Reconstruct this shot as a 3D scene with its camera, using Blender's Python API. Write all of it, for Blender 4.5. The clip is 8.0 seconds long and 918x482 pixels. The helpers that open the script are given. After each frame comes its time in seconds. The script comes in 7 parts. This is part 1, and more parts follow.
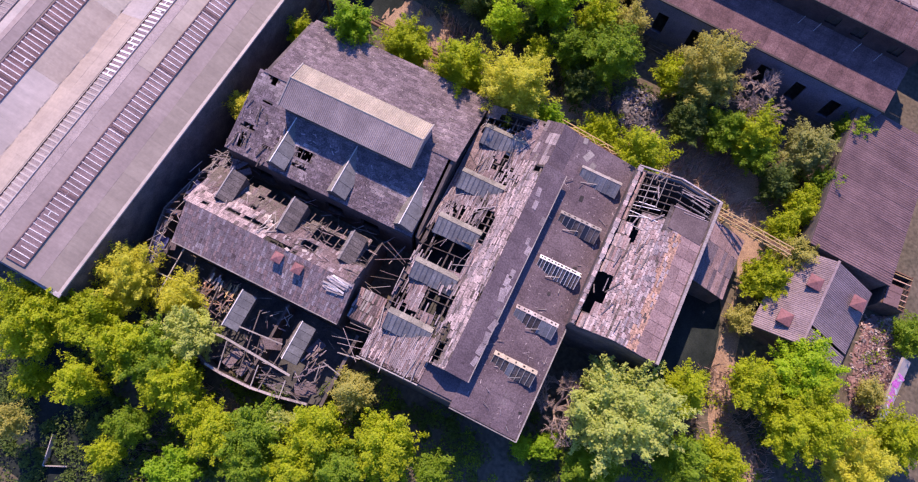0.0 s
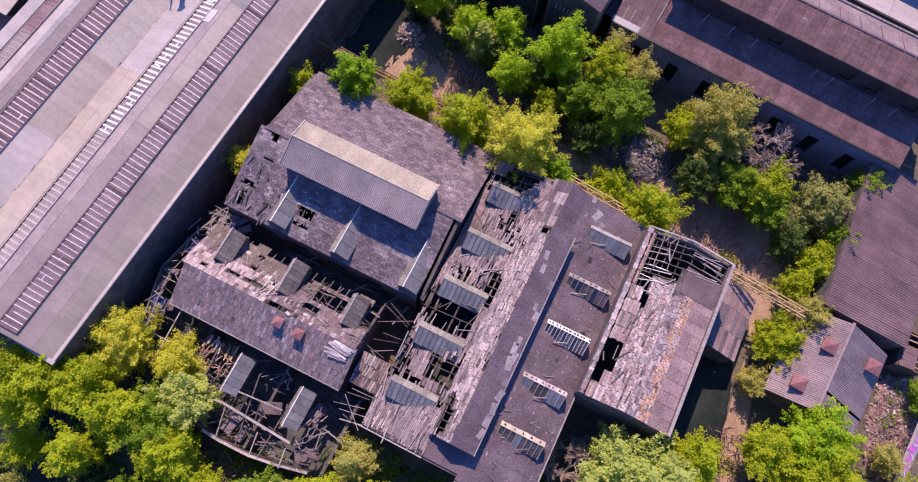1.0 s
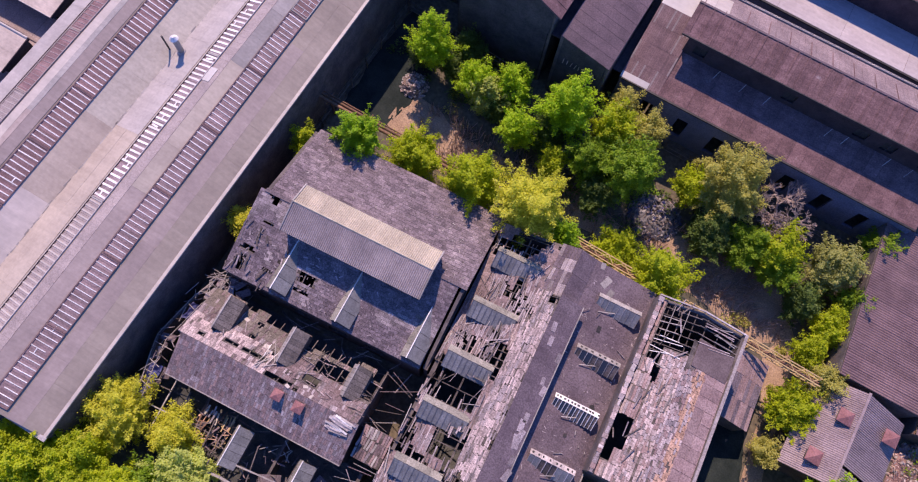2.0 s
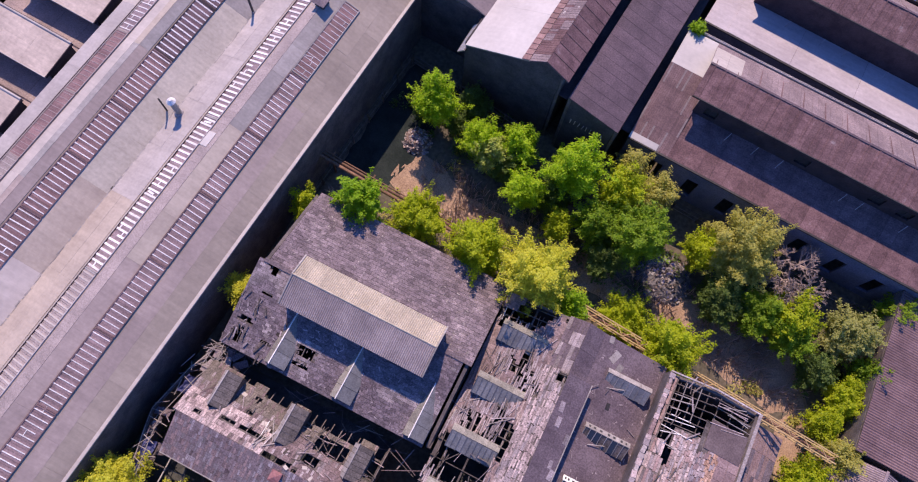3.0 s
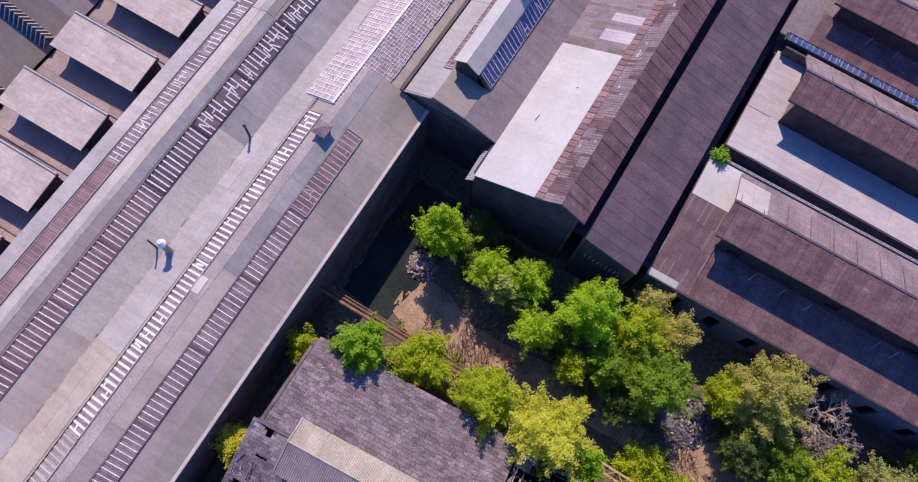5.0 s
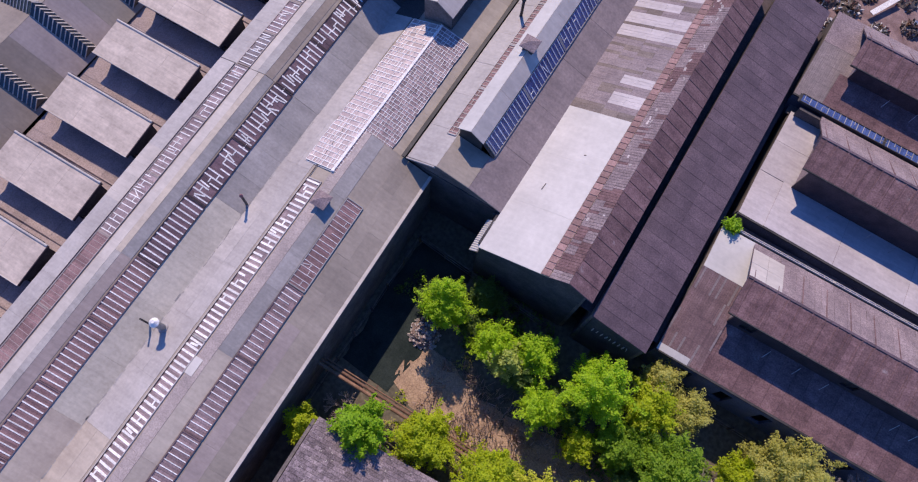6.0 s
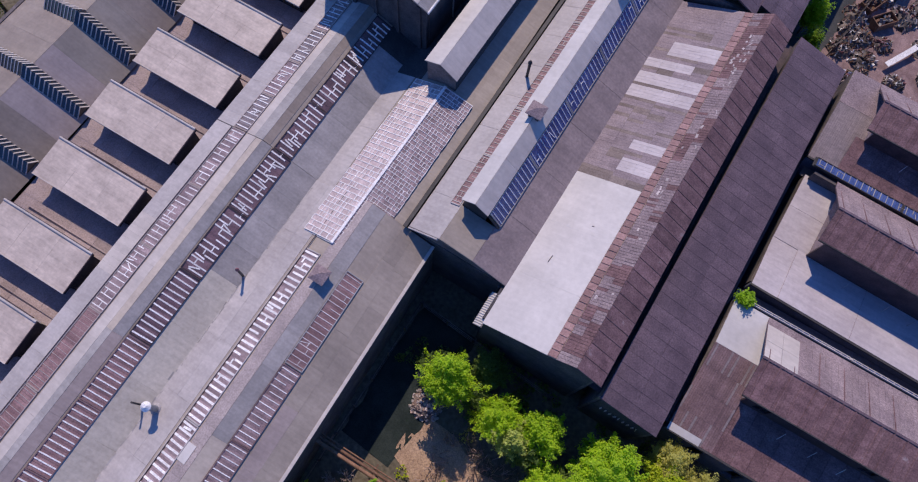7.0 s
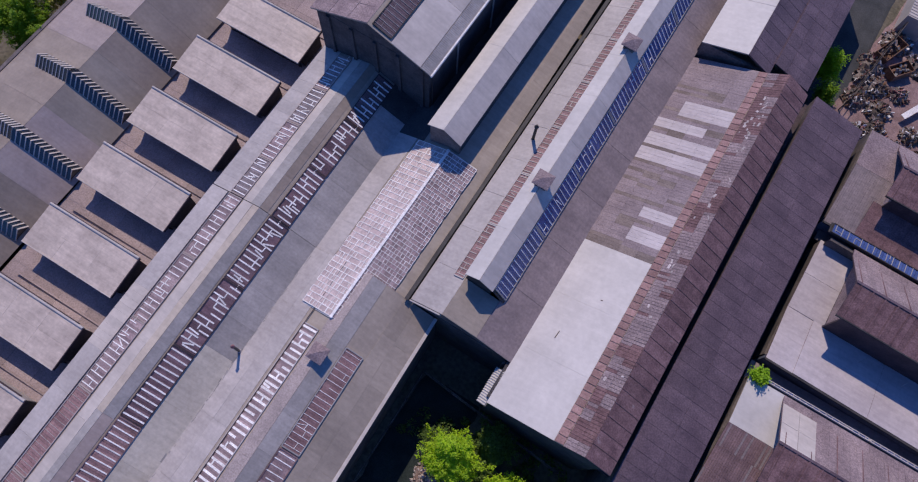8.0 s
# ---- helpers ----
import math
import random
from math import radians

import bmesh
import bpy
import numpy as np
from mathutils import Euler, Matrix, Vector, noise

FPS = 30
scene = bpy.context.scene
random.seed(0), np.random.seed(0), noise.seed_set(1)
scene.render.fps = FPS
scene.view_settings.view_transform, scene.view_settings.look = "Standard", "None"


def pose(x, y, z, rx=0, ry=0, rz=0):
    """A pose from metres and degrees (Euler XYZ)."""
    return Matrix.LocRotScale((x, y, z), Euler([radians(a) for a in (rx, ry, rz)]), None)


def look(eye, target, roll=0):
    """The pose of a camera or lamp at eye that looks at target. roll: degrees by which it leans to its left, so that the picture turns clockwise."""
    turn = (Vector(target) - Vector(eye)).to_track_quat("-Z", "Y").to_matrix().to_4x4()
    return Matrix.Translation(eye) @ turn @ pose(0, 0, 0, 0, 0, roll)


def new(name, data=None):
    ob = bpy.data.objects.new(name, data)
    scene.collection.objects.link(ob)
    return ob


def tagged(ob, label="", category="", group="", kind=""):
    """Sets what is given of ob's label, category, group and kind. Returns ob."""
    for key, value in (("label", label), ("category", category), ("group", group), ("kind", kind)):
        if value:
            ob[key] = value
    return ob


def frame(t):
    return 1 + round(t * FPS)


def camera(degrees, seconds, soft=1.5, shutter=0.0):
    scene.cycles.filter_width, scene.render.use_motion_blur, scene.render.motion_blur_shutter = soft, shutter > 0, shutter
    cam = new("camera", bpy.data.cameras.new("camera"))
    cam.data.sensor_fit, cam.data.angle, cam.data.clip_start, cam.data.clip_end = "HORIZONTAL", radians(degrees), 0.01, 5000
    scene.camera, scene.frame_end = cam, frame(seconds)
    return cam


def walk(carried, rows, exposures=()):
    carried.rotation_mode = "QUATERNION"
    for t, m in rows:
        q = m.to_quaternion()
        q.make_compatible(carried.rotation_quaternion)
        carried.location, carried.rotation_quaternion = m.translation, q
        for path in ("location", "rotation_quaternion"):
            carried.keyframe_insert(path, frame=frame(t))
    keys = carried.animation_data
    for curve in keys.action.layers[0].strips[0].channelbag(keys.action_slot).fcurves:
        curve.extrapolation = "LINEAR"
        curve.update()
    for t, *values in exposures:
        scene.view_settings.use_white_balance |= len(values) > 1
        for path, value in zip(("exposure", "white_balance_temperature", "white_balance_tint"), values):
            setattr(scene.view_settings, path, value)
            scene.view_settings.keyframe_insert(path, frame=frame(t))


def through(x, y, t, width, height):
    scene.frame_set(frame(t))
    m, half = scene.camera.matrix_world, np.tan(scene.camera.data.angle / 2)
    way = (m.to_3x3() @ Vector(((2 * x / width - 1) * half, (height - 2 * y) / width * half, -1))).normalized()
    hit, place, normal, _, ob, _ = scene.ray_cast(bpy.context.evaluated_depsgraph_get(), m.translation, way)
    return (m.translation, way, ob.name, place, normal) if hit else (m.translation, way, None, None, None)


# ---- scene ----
cam = camera(68.0, 8.0, 1.15)
# seconds, x, y, z, tilt from straight down, lean, heading
PATH = [
    (0.0, 0.000, 0.000, 54.819, 16.321, -2.378, 30.600),
    (0.5, -1.264, 1.705, 54.750, 16.592, -2.417, 30.688),
    (1.0, -2.568, 3.502, 54.700, 16.858, -2.453, 30.777),
    (1.5, -3.909, 5.382, 54.668, 17.116, -2.484, 30.866),
    (2.0, -5.284, 7.338, 54.652, 17.365, -2.510, 30.956),
    (2.5, -6.689, 9.363, 54.649, 17.602, -2.531, 31.047),
    (3.0, -8.119, 11.450, 54.659, 17.826, -2.547, 31.138),
    (3.5, -9.572, 13.590, 54.677, 18.034, -2.556, 31.231),
    (4.0, -11.043, 15.777, 54.703, 18.226, -2.558, 31.325),
    (4.5, -12.529, 18.003, 54.735, 18.399, -2.554, 31.419),
    (5.0, -14.026, 20.260, 54.770, 18.550, -2.542, 31.515),
    (5.5, -15.531, 22.542, 54.806, 18.679, -2.522, 31.613),
    (6.0, -17.039, 24.840, 54.842, 18.783, -2.493, 31.711),
    (6.5, -18.548, 27.148, 54.875, 18.861, -2.456, 31.812),
    (7.0, -20.053, 29.457, 54.903, 18.910, -2.409, 31.913),
    (7.5, -21.551, 31.761, 54.925, 18.930, -2.352, 32.017),
    (8.0, -23.038, 34.052, 54.937, 18.916, -2.284, 32.123),
]
EXPOSURE = [(0.0, 0.17, 7750, 38), (1.5, 0.05, 7800, 36), (3.0, -0.03, 7730, 32), (4.5, -0.11, 7500, 26), (6.5, -0.33, 7170, 22), (8.0, -0.62, 6950, 21)]
walk(cam, [(t, pose(x, y, z, rx, ry, rz)) for t, x, y, z, rx, ry, rz in PATH], EXPOSURE)

# ---- light ----
SUN = Vector((-0.376, 0.537, 0.755))
world = bpy.data.worlds.new("sky")
scene.world = world
world.use_nodes = True
wn = world.node_tree.nodes
sky = wn.new("ShaderNodeTexSky")
sky.sky_type = 'NISHITA'
sky.sun_disc = False
sky.sun_elevation = radians(49)
sky.sun_rotation = radians(325)
sky.ozone_density = 5.0
sky.dust_density = 0.3
wn["Background"].inputs["Strength"].default_value = 0.152
deep = wn.new("ShaderNodeVectorMath")
deep.operation = 'MULTIPLY'
deep.inputs[1].default_value = (0.4, 0.88, 1.6)
world.node_tree.links.new(sky.outputs["Color"], deep.inputs[0])
world.node_tree.links.new(deep.outputs[0], wn["Background"].inputs["Color"])
lamp = bpy.data.lights.new("sun", 'SUN')
lamp.energy, lamp.angle, lamp.color = 4.75, radians(0.53), (1.0, 0.92, 0.78)
sun = new("sun", lamp)
sun.matrix_world = look(SUN * 200, (0, 0, 0))


# ---- materials ----
def surface(name, c1, c2, rough=0.85, scale=0.6, grain=9.0, bump=0.25, rand=0.25, metal=0.0, third=None, spread=0.5, spec=0.3, contrast=0.22, streak=0.0):
    """Two colours in broad stains, a fine grain, and a brightness of its own for each piece."""
    m = bpy.data.materials.new(name)
    m.use_nodes = True
    n, l = m.node_tree.nodes, m.node_tree.links
    b = n["Principled BSDF"]
    geo, info = n.new("ShaderNodeNewGeometry"), n.new("ShaderNodeObjectInfo")
    big, fine = n.new("ShaderNodeTexNoise"), n.new("ShaderNodeTexNoise")
    big.inputs["Scale"].default_value, big.inputs["Detail"].default_value, big.inputs["Roughness"].default_value = scale, 5, 0.65
    fine.inputs["Scale"].default_value, fine.inputs["Detail"].default_value = grain, 4
    for t in (big, fine):
        l.new(geo.outputs["Position"], t.inputs["Vector"])
    ramp = n.new("ShaderNodeValToRGB")
    ramp.color_ramp.elements[0].position, ramp.color_ramp.elements[0].color = 0.5 - spread * 0.3, (*c1, 1)
    ramp.color_ramp.elements[1].position, ramp.color_ramp.elements[1].color = 0.5 + spread * 0.3, (*c2, 1)
    if third:
        e = ramp.color_ramp.elements.new(0.5 + spread * 0.42)
        e.color = (*third, 1)
    l.new(big.outputs["Fac"], ramp.inputs["Fac"])
    add = n.new("ShaderNodeMath")
    add.operation = 'ADD'
    l.new(info.outputs["Random"], add.inputs[0])
    l.new(geo.outputs["Random Per Island"], add.inputs[1])
    fr = n.new("ShaderNodeMath")
    fr.operation = 'FRACT'
    l.new(add.outputs[0], fr.inputs[0])
    v1 = n.new("ShaderNodeMapRange")
    v1.inputs["To Min"].default_value, v1.inputs["To Max"].default_value = 1 - rand, 1 + rand
    l.new(fr.outputs[0], v1.inputs["Value"])
    v2 = n.new("ShaderNodeMapRange")
    v2.inputs["From Min"].default_value, v2.inputs["From Max"].default_value = 0.3, 0.7
    v2.inputs["To Min"].default_value, v2.inputs["To Max"].default_value = 1 - contrast, 1 + contrast
    l.new(fine.outputs["Fac"], v2.inputs["Value"])
    mul = n.new("ShaderNodeMath")
    mul.operation = 'MULTIPLY'
    l.new(v1.outputs[0], mul.inputs[0])
    l.new(v2.outputs[0], mul.inputs[1])
    if streak:
        wide, run, v3, mul2 = n.new("ShaderNodeVectorMath"), n.new("ShaderNodeTexNoise"), n.new("ShaderNodeMapRange"), n.new("ShaderNodeMath")
        wide.operation, mul2.operation = 'MULTIPLY', 'MULTIPLY'
        wide.inputs[1].default_value = (0.35, 2.6, 0.35)
        run.inputs["Scale"].default_value, run.inputs["Detail"].default_value, run.inputs["Roughness"].default_value = 1.0, 6, 0.7
        l.new(geo.outputs["Position"], wide.inputs[0])
        l.new(wide.outputs[0], run.inputs["Vector"])
        v3.inputs["From Min"].default_value, v3.inputs["From Max"].default_value = 0.3, 0.7
        v3.inputs["To Min"].default_value, v3.inputs["To Max"].default_value = 1 - streak, 1 + streak * 0.6
        l.new(run.outputs["Fac"], v3.inputs["Value"])
        l.new(mul.outputs[0], mul2.inputs[0])
        l.new(v3.outputs[0], mul2.inputs[1])
        mul = mul2
    mix = n.new("ShaderNodeVectorMath")
    mix.operation = 'SCALE'
    l.new(ramp.outputs["Color"], mix.inputs[0])
    l.new(mul.outputs[0], mix.inputs["Scale"])
    l.new(mix.outputs[0], b.inputs["Base Color"])
    b.inputs["Roughness"].default_value, b.inputs["Metallic"].default_value = rough, metal
    b.inputs["Specular IOR Level"].default_value = spec
    if bump:
        bp = n.new("ShaderNodeBump")
        bp.inputs["Strength"].default_value, bp.inputs["Distance"].default_value = bump, 0.04
        l.new(fine.outputs["Fac"], bp.inputs["Height"])
        l.new(bp.outputs[0], b.inputs["Normal"])
    return m


def leaf(name, c1, c2, through=0.55):
    """Leaves: two greens, varied leaf by leaf and in broad patches, with some light coming through."""
    m = bpy.data.materials.new(name)
    m.use_nodes = True
    n, l = m.node_tree.nodes, m.node_tree.links
    b, out = n["Principled BSDF"], n["Material Output"]
    geo, info, big = n.new("ShaderNodeNewGeometry"), n.new("ShaderNodeObjectInfo"), n.new("ShaderNodeTexNoise")
    big.inputs["Scale"].default_value, big.inputs["Detail"].default_value = 0.55, 3
    l.new(geo.outputs["Position"], big.inputs["Vector"])
    add = n.new("ShaderNodeMath")
    add.operation = 'MULTIPLY_ADD'
    l.new(geo.outputs["Random Per Island"], add.inputs[0])
    add.inputs[1].default_value = 0.6
    l.new(big.outputs["Fac"], add.inputs[2])
    ramp = n.new("ShaderNodeValToRGB")
    ramp.color_ramp.elements[0].position, ramp.color_ramp.elements[0].color = 0.4, (*c1, 1)
    ramp.color_ramp.elements[1].position, ramp.color_ramp.elements[1].color = 1.05, (*c2, 1)
    l.new(add.outputs[0], ramp.inputs["Fac"])
    l.new(ramp.outputs["Color"], b.inputs["Base Color"])
    b.inputs["Roughness"].default_value, b.inputs["Specular IOR Level"].default_value = 0.55, 0.3
    tr, mx = n.new("ShaderNodeBsdfTranslucent"), n.new("ShaderNodeMixShader")
    l.new(ramp.outputs["Color"], tr.inputs["Color"])
    mx.inputs[0].default_value = through
    l.new(b.outputs[0], mx.inputs[1])
    l.new(tr.outputs[0], mx.inputs[2])
    l.new(mx.outputs[0], out.inputs["Surface"])
    return m


SLATE = surface("slate", (0.138, 0.108, 0.126), (0.22, 0.178, 0.197), scale=0.5, rand=0.3, third=(0.3, 0.25, 0.262), contrast=0.45)
ORANGEBOARD = surface("orange_pink_board", (0.432, 0.250, 0.175), (0.562, 0.360, 0.267), scale=0.9, rand=0.25, contrast=0.4)
FELT = surface("roofing_felt", (0.114, 0.085, 0.102), (0.175, 0.136, 0.155), scale=0.45, rand=0.12, third=(0.19, 0.16, 0.17), contrast=0.34, streak=0.12)
PLANK = surface("weathered_plank", (0.218, 0.182, 0.192), (0.370, 0.315, 0.327), scale=0.7, grain=14, rand=0.38, contrast=0.42)
BLEACHED = surface("bleached_board", (0.339, 0.261, 0.254), (0.478, 0.385, 0.377), scale=0.9, rand=0.38, contrast=0.42)
DARKWOOD = surface("old_timber", (0.082, 0.067, 0.062), (0.19, 0.158, 0.146), scale=0.8, rand=0.4, contrast=0.42)
PALETIMBER = surface("grey_timber", (0.27, 0.245, 0.235), (0.42, 0.385, 0.365), scale=0.8, rand=0.25)
CORRUG = surface("fibre_cement", (0.275, 0.230, 0.226), (0.388, 0.325, 0.315), scale=0.5, rand=0.06, bump=0.1, rough=0.58, spec=0.42)
LICHEN = surface("lichened_sheet", (0.41, 0.355, 0.28), (0.53, 0.465, 0.37), scale=0.7, rand=0.06, bump=0.1)
TILE = surface("weathered_sheet", (0.2, 0.15, 0.162), (0.29, 0.225, 0.232), scale=0.5, rand=0.08, bump=0.1, contrast=0.34, streak=0.14)
BROWNGLASS = surface("brownish_glazing", (0.223, 0.153, 0.159), (0.317, 0.227, 0.234), rough=0.5, scale=0.9, rand=0.18, bump=0.03)
REDGLASS = surface("reddish_glazing", (0.210, 0.121, 0.124), (0.294, 0.184, 0.184), rough=0.5, scale=0.9, rand=0.2, bump=0.03)
ROOFGLASS = surface("dusty_glazing", (0.17, 0.14, 0.15), (0.25, 0.21, 0.22), rough=0.5, scale=0.9, rand=0.15, bump=0.03)
RUSTSHEET = surface("rust_brown_sheet", (0.16, 0.1, 0.106), (0.245, 0.158, 0.16), scale=0.4, rand=0.1, bump=0.1, contrast=0.2, streak=0.18)
PINKGLASS = surface("pinkish_glass", (0.246, 0.176, 0.185), (0.358, 0.275, 0.276), rough=0.3, scale=0.9, rand=0.25, bump=0.03)
PALE = surface("pale_roof_felt", (0.420, 0.376, 0.352), (0.527, 0.476, 0.442), scale=0.25, grain=3, rand=0.05, bump=0.03, contrast=0.06, streak=0.12, rough=0.58, spec=0.42)
WHITE = surface("white_coated_roof", (0.46, 0.44, 0.43), (0.56, 0.535, 0.52), scale=0.25, grain=3, rand=0.03, bump=0.03, contrast=0.05, streak=0.06, rough=0.58, spec=0.42)
SAND = surface("sand_roof", (0.358, 0.328, 0.320), (0.453, 0.418, 0.408), scale=0.25, grain=4, rand=0.06, bump=0.04, contrast=0.07, streak=0.13, rough=0.58, spec=0.42)
GREY = surface("grey_roof_sheet", (0.270, 0.229, 0.195), (0.350, 0.299, 0.253), scale=0.3, grain=4, rand=0.09, bump=0.04, contrast=0.07, streak=0.14, rough=0.58, spec=0.42)
GREYGREEN = surface("greenish_grey_felt", (0.395, 0.358, 0.308), (0.487, 0.446, 0.389), scale=0.25, grain=4, rand=0.05, bump=0.04, contrast=0.08, streak=0.14, rough=0.58, spec=0.42)
ROOFMAUVE = surface("mauve_grey_felt", (0.299, 0.243, 0.229), (0.376, 0.307, 0.286), scale=0.3, grain=4, rand=0.06, bump=0.04, contrast=0.08, streak=0.14, rough=0.58, spec=0.42)
LAVENDER = surface("lavender_grey_felt", (0.390, 0.331, 0.284), (0.482, 0.415, 0.352), scale=0.3, grain=4, rand=0.05, bump=0.04, contrast=0.07, streak=0.12, rough=0.58, spec=0.42)
LILAC = surface("lilac_white_roof", (0.4, 0.355, 0.375), (0.485, 0.44, 0.46), scale=0.3, grain=4, rand=0.04, bump=0.04, contrast=0.07, streak=0.16, rough=0.58, spec=0.42)
DUSK = surface("dusky_grey_felt", (0.238, 0.193, 0.163), (0.310, 0.256, 0.213), scale=0.3, grain=4, rand=0.1, bump=0.04, contrast=0.08, streak=0.12, rough=0.58, spec=0.42)
GREYBROWN = surface("grey_brown_felt", (0.194, 0.155, 0.158), (0.275, 0.220, 0.220), scale=0.35, grain=5, rand=0.06, bump=0.06, contrast=0.15, streak=0.16, rough=0.58, spec=0.42)
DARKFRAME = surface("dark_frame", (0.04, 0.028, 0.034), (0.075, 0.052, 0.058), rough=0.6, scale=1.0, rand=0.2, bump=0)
BLUEGREY = surface("bluish_roof_sheet", (0.269, 0.254, 0.250), (0.364, 0.340, 0.333), scale=0.4, grain=5, rand=0.12, bump=0.05, contrast=0.1, streak=0.14, rough=0.58, spec=0.42)
MAUVE = surface("mauve_sheet", (0.085, 0.056, 0.07), (0.135, 0.092, 0.11), scale=0.5, rand=0.11, bump=0.12, contrast=0.3, streak=0.1, rough=0.58, spec=0.42)
EASTMAUVE = surface("weathered_purple_sheet", (0.131, 0.073, 0.079), (0.212, 0.124, 0.128), scale=0.9, rand=0.14, bump=0.12, third=(0.26, 0.2, 0.205), contrast=0.3, streak=0.26)
# near-black that stands for cast shadow on roof and ground
SHADEBLACK = surface("shade_black", (0.035, 0.039, 0.042), (0.06, 0.063, 0.068), scale=0.5, rand=0.0)
OXBLOOD = surface("red_lead_glazing", (0.125, 0.074, 0.086), (0.185, 0.115, 0.124), rough=0.4, scale=0.9, rand=0.35, bump=0.05, spec=0.5)
BRICKRED = surface("red_tile", (0.246, 0.146, 0.140), (0.326, 0.202, 0.194), scale=1.5, rand=0.25)
VENTRED = surface("red_vent_paint", (0.25, 0.112, 0.118), (0.33, 0.155, 0.158), scale=2.0, rand=0.12)
BARWHITE = surface("white_glazing_bar", (0.68, 0.66, 0.65), (0.82, 0.8, 0.79), scale=2.0, rand=0.15, bump=0)
ZINCDARK = surface("dull_zinc", (0.115, 0.12, 0.135), (0.18, 0.185, 0.2), rough=0.5, scale=1.2, rand=0.16, bump=0.1, spec=0.5)
LEAD = surface("zinc_sheet", (0.185, 0.185, 0.18), (0.27, 0.27, 0.262), rough=0.5, scale=1.2, rand=0.16, bump=0.1, spec=0.5)
OLDZINC = surface("weathered_zinc", (0.2, 0.19, 0.165), (0.3, 0.285, 0.25), rough=0.6, scale=1.2, rand=0.2, bump=0.1, contrast=0.3)
PINKBOARD = surface("bleached_pink_board", (0.359, 0.270, 0.263), (0.514, 0.415, 0.404), scale=0.9, rand=0.3, contrast=0.42)
BROWNSLAB = surface("brown_slab", (0.268, 0.178, 0.174), (0.374, 0.263, 0.253), scale=0.7, rand=0.16, contrast=0.34)
RIDGEBROWN = surface("ridge_brown_sheet", (0.115, 0.083, 0.086), (0.175, 0.132, 0.132), scale=0.6, rand=0.14, bump=0.12, contrast=0.25)
BRICK = surface("sooty_brick", (0.09, 0.077, 0.078), (0.17, 0.144, 0.142), scale=0.8, grain=7, rand=0.05, bump=0.4)
# darker copy of the brick for walls turned from the sun
SHADEWALL = surface("shade_dark_brick", (0.045, 0.042, 0.049), (0.085, 0.079, 0.086), scale=0.8, grain=7, rand=0.05, bump=0.3)
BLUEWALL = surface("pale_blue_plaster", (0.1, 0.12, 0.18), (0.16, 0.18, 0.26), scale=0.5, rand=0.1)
CONCRETE = surface("stained_concrete", (0.3, 0.28, 0.28), (0.44, 0.41, 0.41), scale=0.8, rand=0.12)
COPING = surface("mortar_coping", (0.354, 0.305, 0.303), (0.512, 0.452, 0.446), scale=1.6, rand=0.3, contrast=0.3)
RUST = surface("rusty_steel", (0.150, 0.077, 0.049), (0.255, 0.140, 0.091), rough=0.7, scale=2.0, rand=0.25)
YELLOWRUST = surface("ochre_steel", (0.4, 0.27, 0.12), (0.52, 0.38, 0.2), rough=0.7, scale=2.0, rand=0.2)
BLACK = surface("black_steel_and_shade", (0.03, 0.028, 0.03), (0.06, 0.055, 0.055), rough=0.6, rand=0.1, bump=0)
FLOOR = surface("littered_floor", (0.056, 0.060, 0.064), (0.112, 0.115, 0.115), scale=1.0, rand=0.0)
TARP = surface("blue_tarpaulin", (0.05, 0.06, 0.16), (0.09, 0.1, 0.24), rough=0.5, scale=1.0, rand=0.1)
PINK = surface("magenta_paint", (0.68, 0.1, 0.5), (0.8, 0.3, 0.66), scale=3.0, rand=0.1)
BARK = surface("bark", (0.09, 0.07, 0.055), (0.17, 0.135, 0.105), scale=3.0, rand=0.15)
TWIG = surface("bare_twigs", (0.287, 0.224, 0.201), (0.437, 0.345, 0.310), scale=2.0, rand=0.3, bump=0)
LITTER = surface("rubble", (0.3, 0.2, 0.18), (0.5, 0.39, 0.36), scale=2.5, rand=0.55, contrast=0.34)
RAGS = surface("grey_rags", (0.07, 0.068, 0.075), (0.19, 0.18, 0.19), scale=2.5, rand=0.6, contrast=0.4)
SCRAP = surface("scrap_metal", (0.1, 0.07, 0.065), (0.34, 0.27, 0.25), scale=3.0, rand=0.7, rough=0.6)
EARTH = surface("bare_earth", (0.3, 0.195, 0.135), (0.42, 0.29, 0.205), scale=0.5, rand=0.0, bump=0.5, contrast=0.34)
# ground colour with the shade of yards and trees put into it
SHADEGROUND = surface("shade_dark_ground", (0.013, 0.021, 0.021), (0.033, 0.045, 0.044), scale=0.4, rand=0.0, third=(0.035, 0.045, 0.035), spec=0.1)
SOIL = surface("yard_soil", (0.079, 0.077, 0.054), (0.167, 0.135, 0.104), scale=0.25, grain=3, rand=0.0, bump=0.6, third=(0.28, 0.205, 0.165), spread=0.8, contrast=0.34)
GLASS = bpy.data.materials.new("dirty_glass")
GLASS.use_nodes = True
GLASS.node_tree.nodes["Principled BSDF"].inputs["Base Color"].default_value = (0.035, 0.04, 0.05, 1)
GLASS.node_tree.nodes["Principled BSDF"].inputs["Roughness"].default_value = 0.18
# the blue of sky-lit shade is put into this glass colour
SKYGLASS = surface("sky_tinted_glass", (0.04, 0.068, 0.19), (0.07, 0.11, 0.27), rough=0.25, scale=0.8, rand=0.15, bump=0.02, spec=0.5)
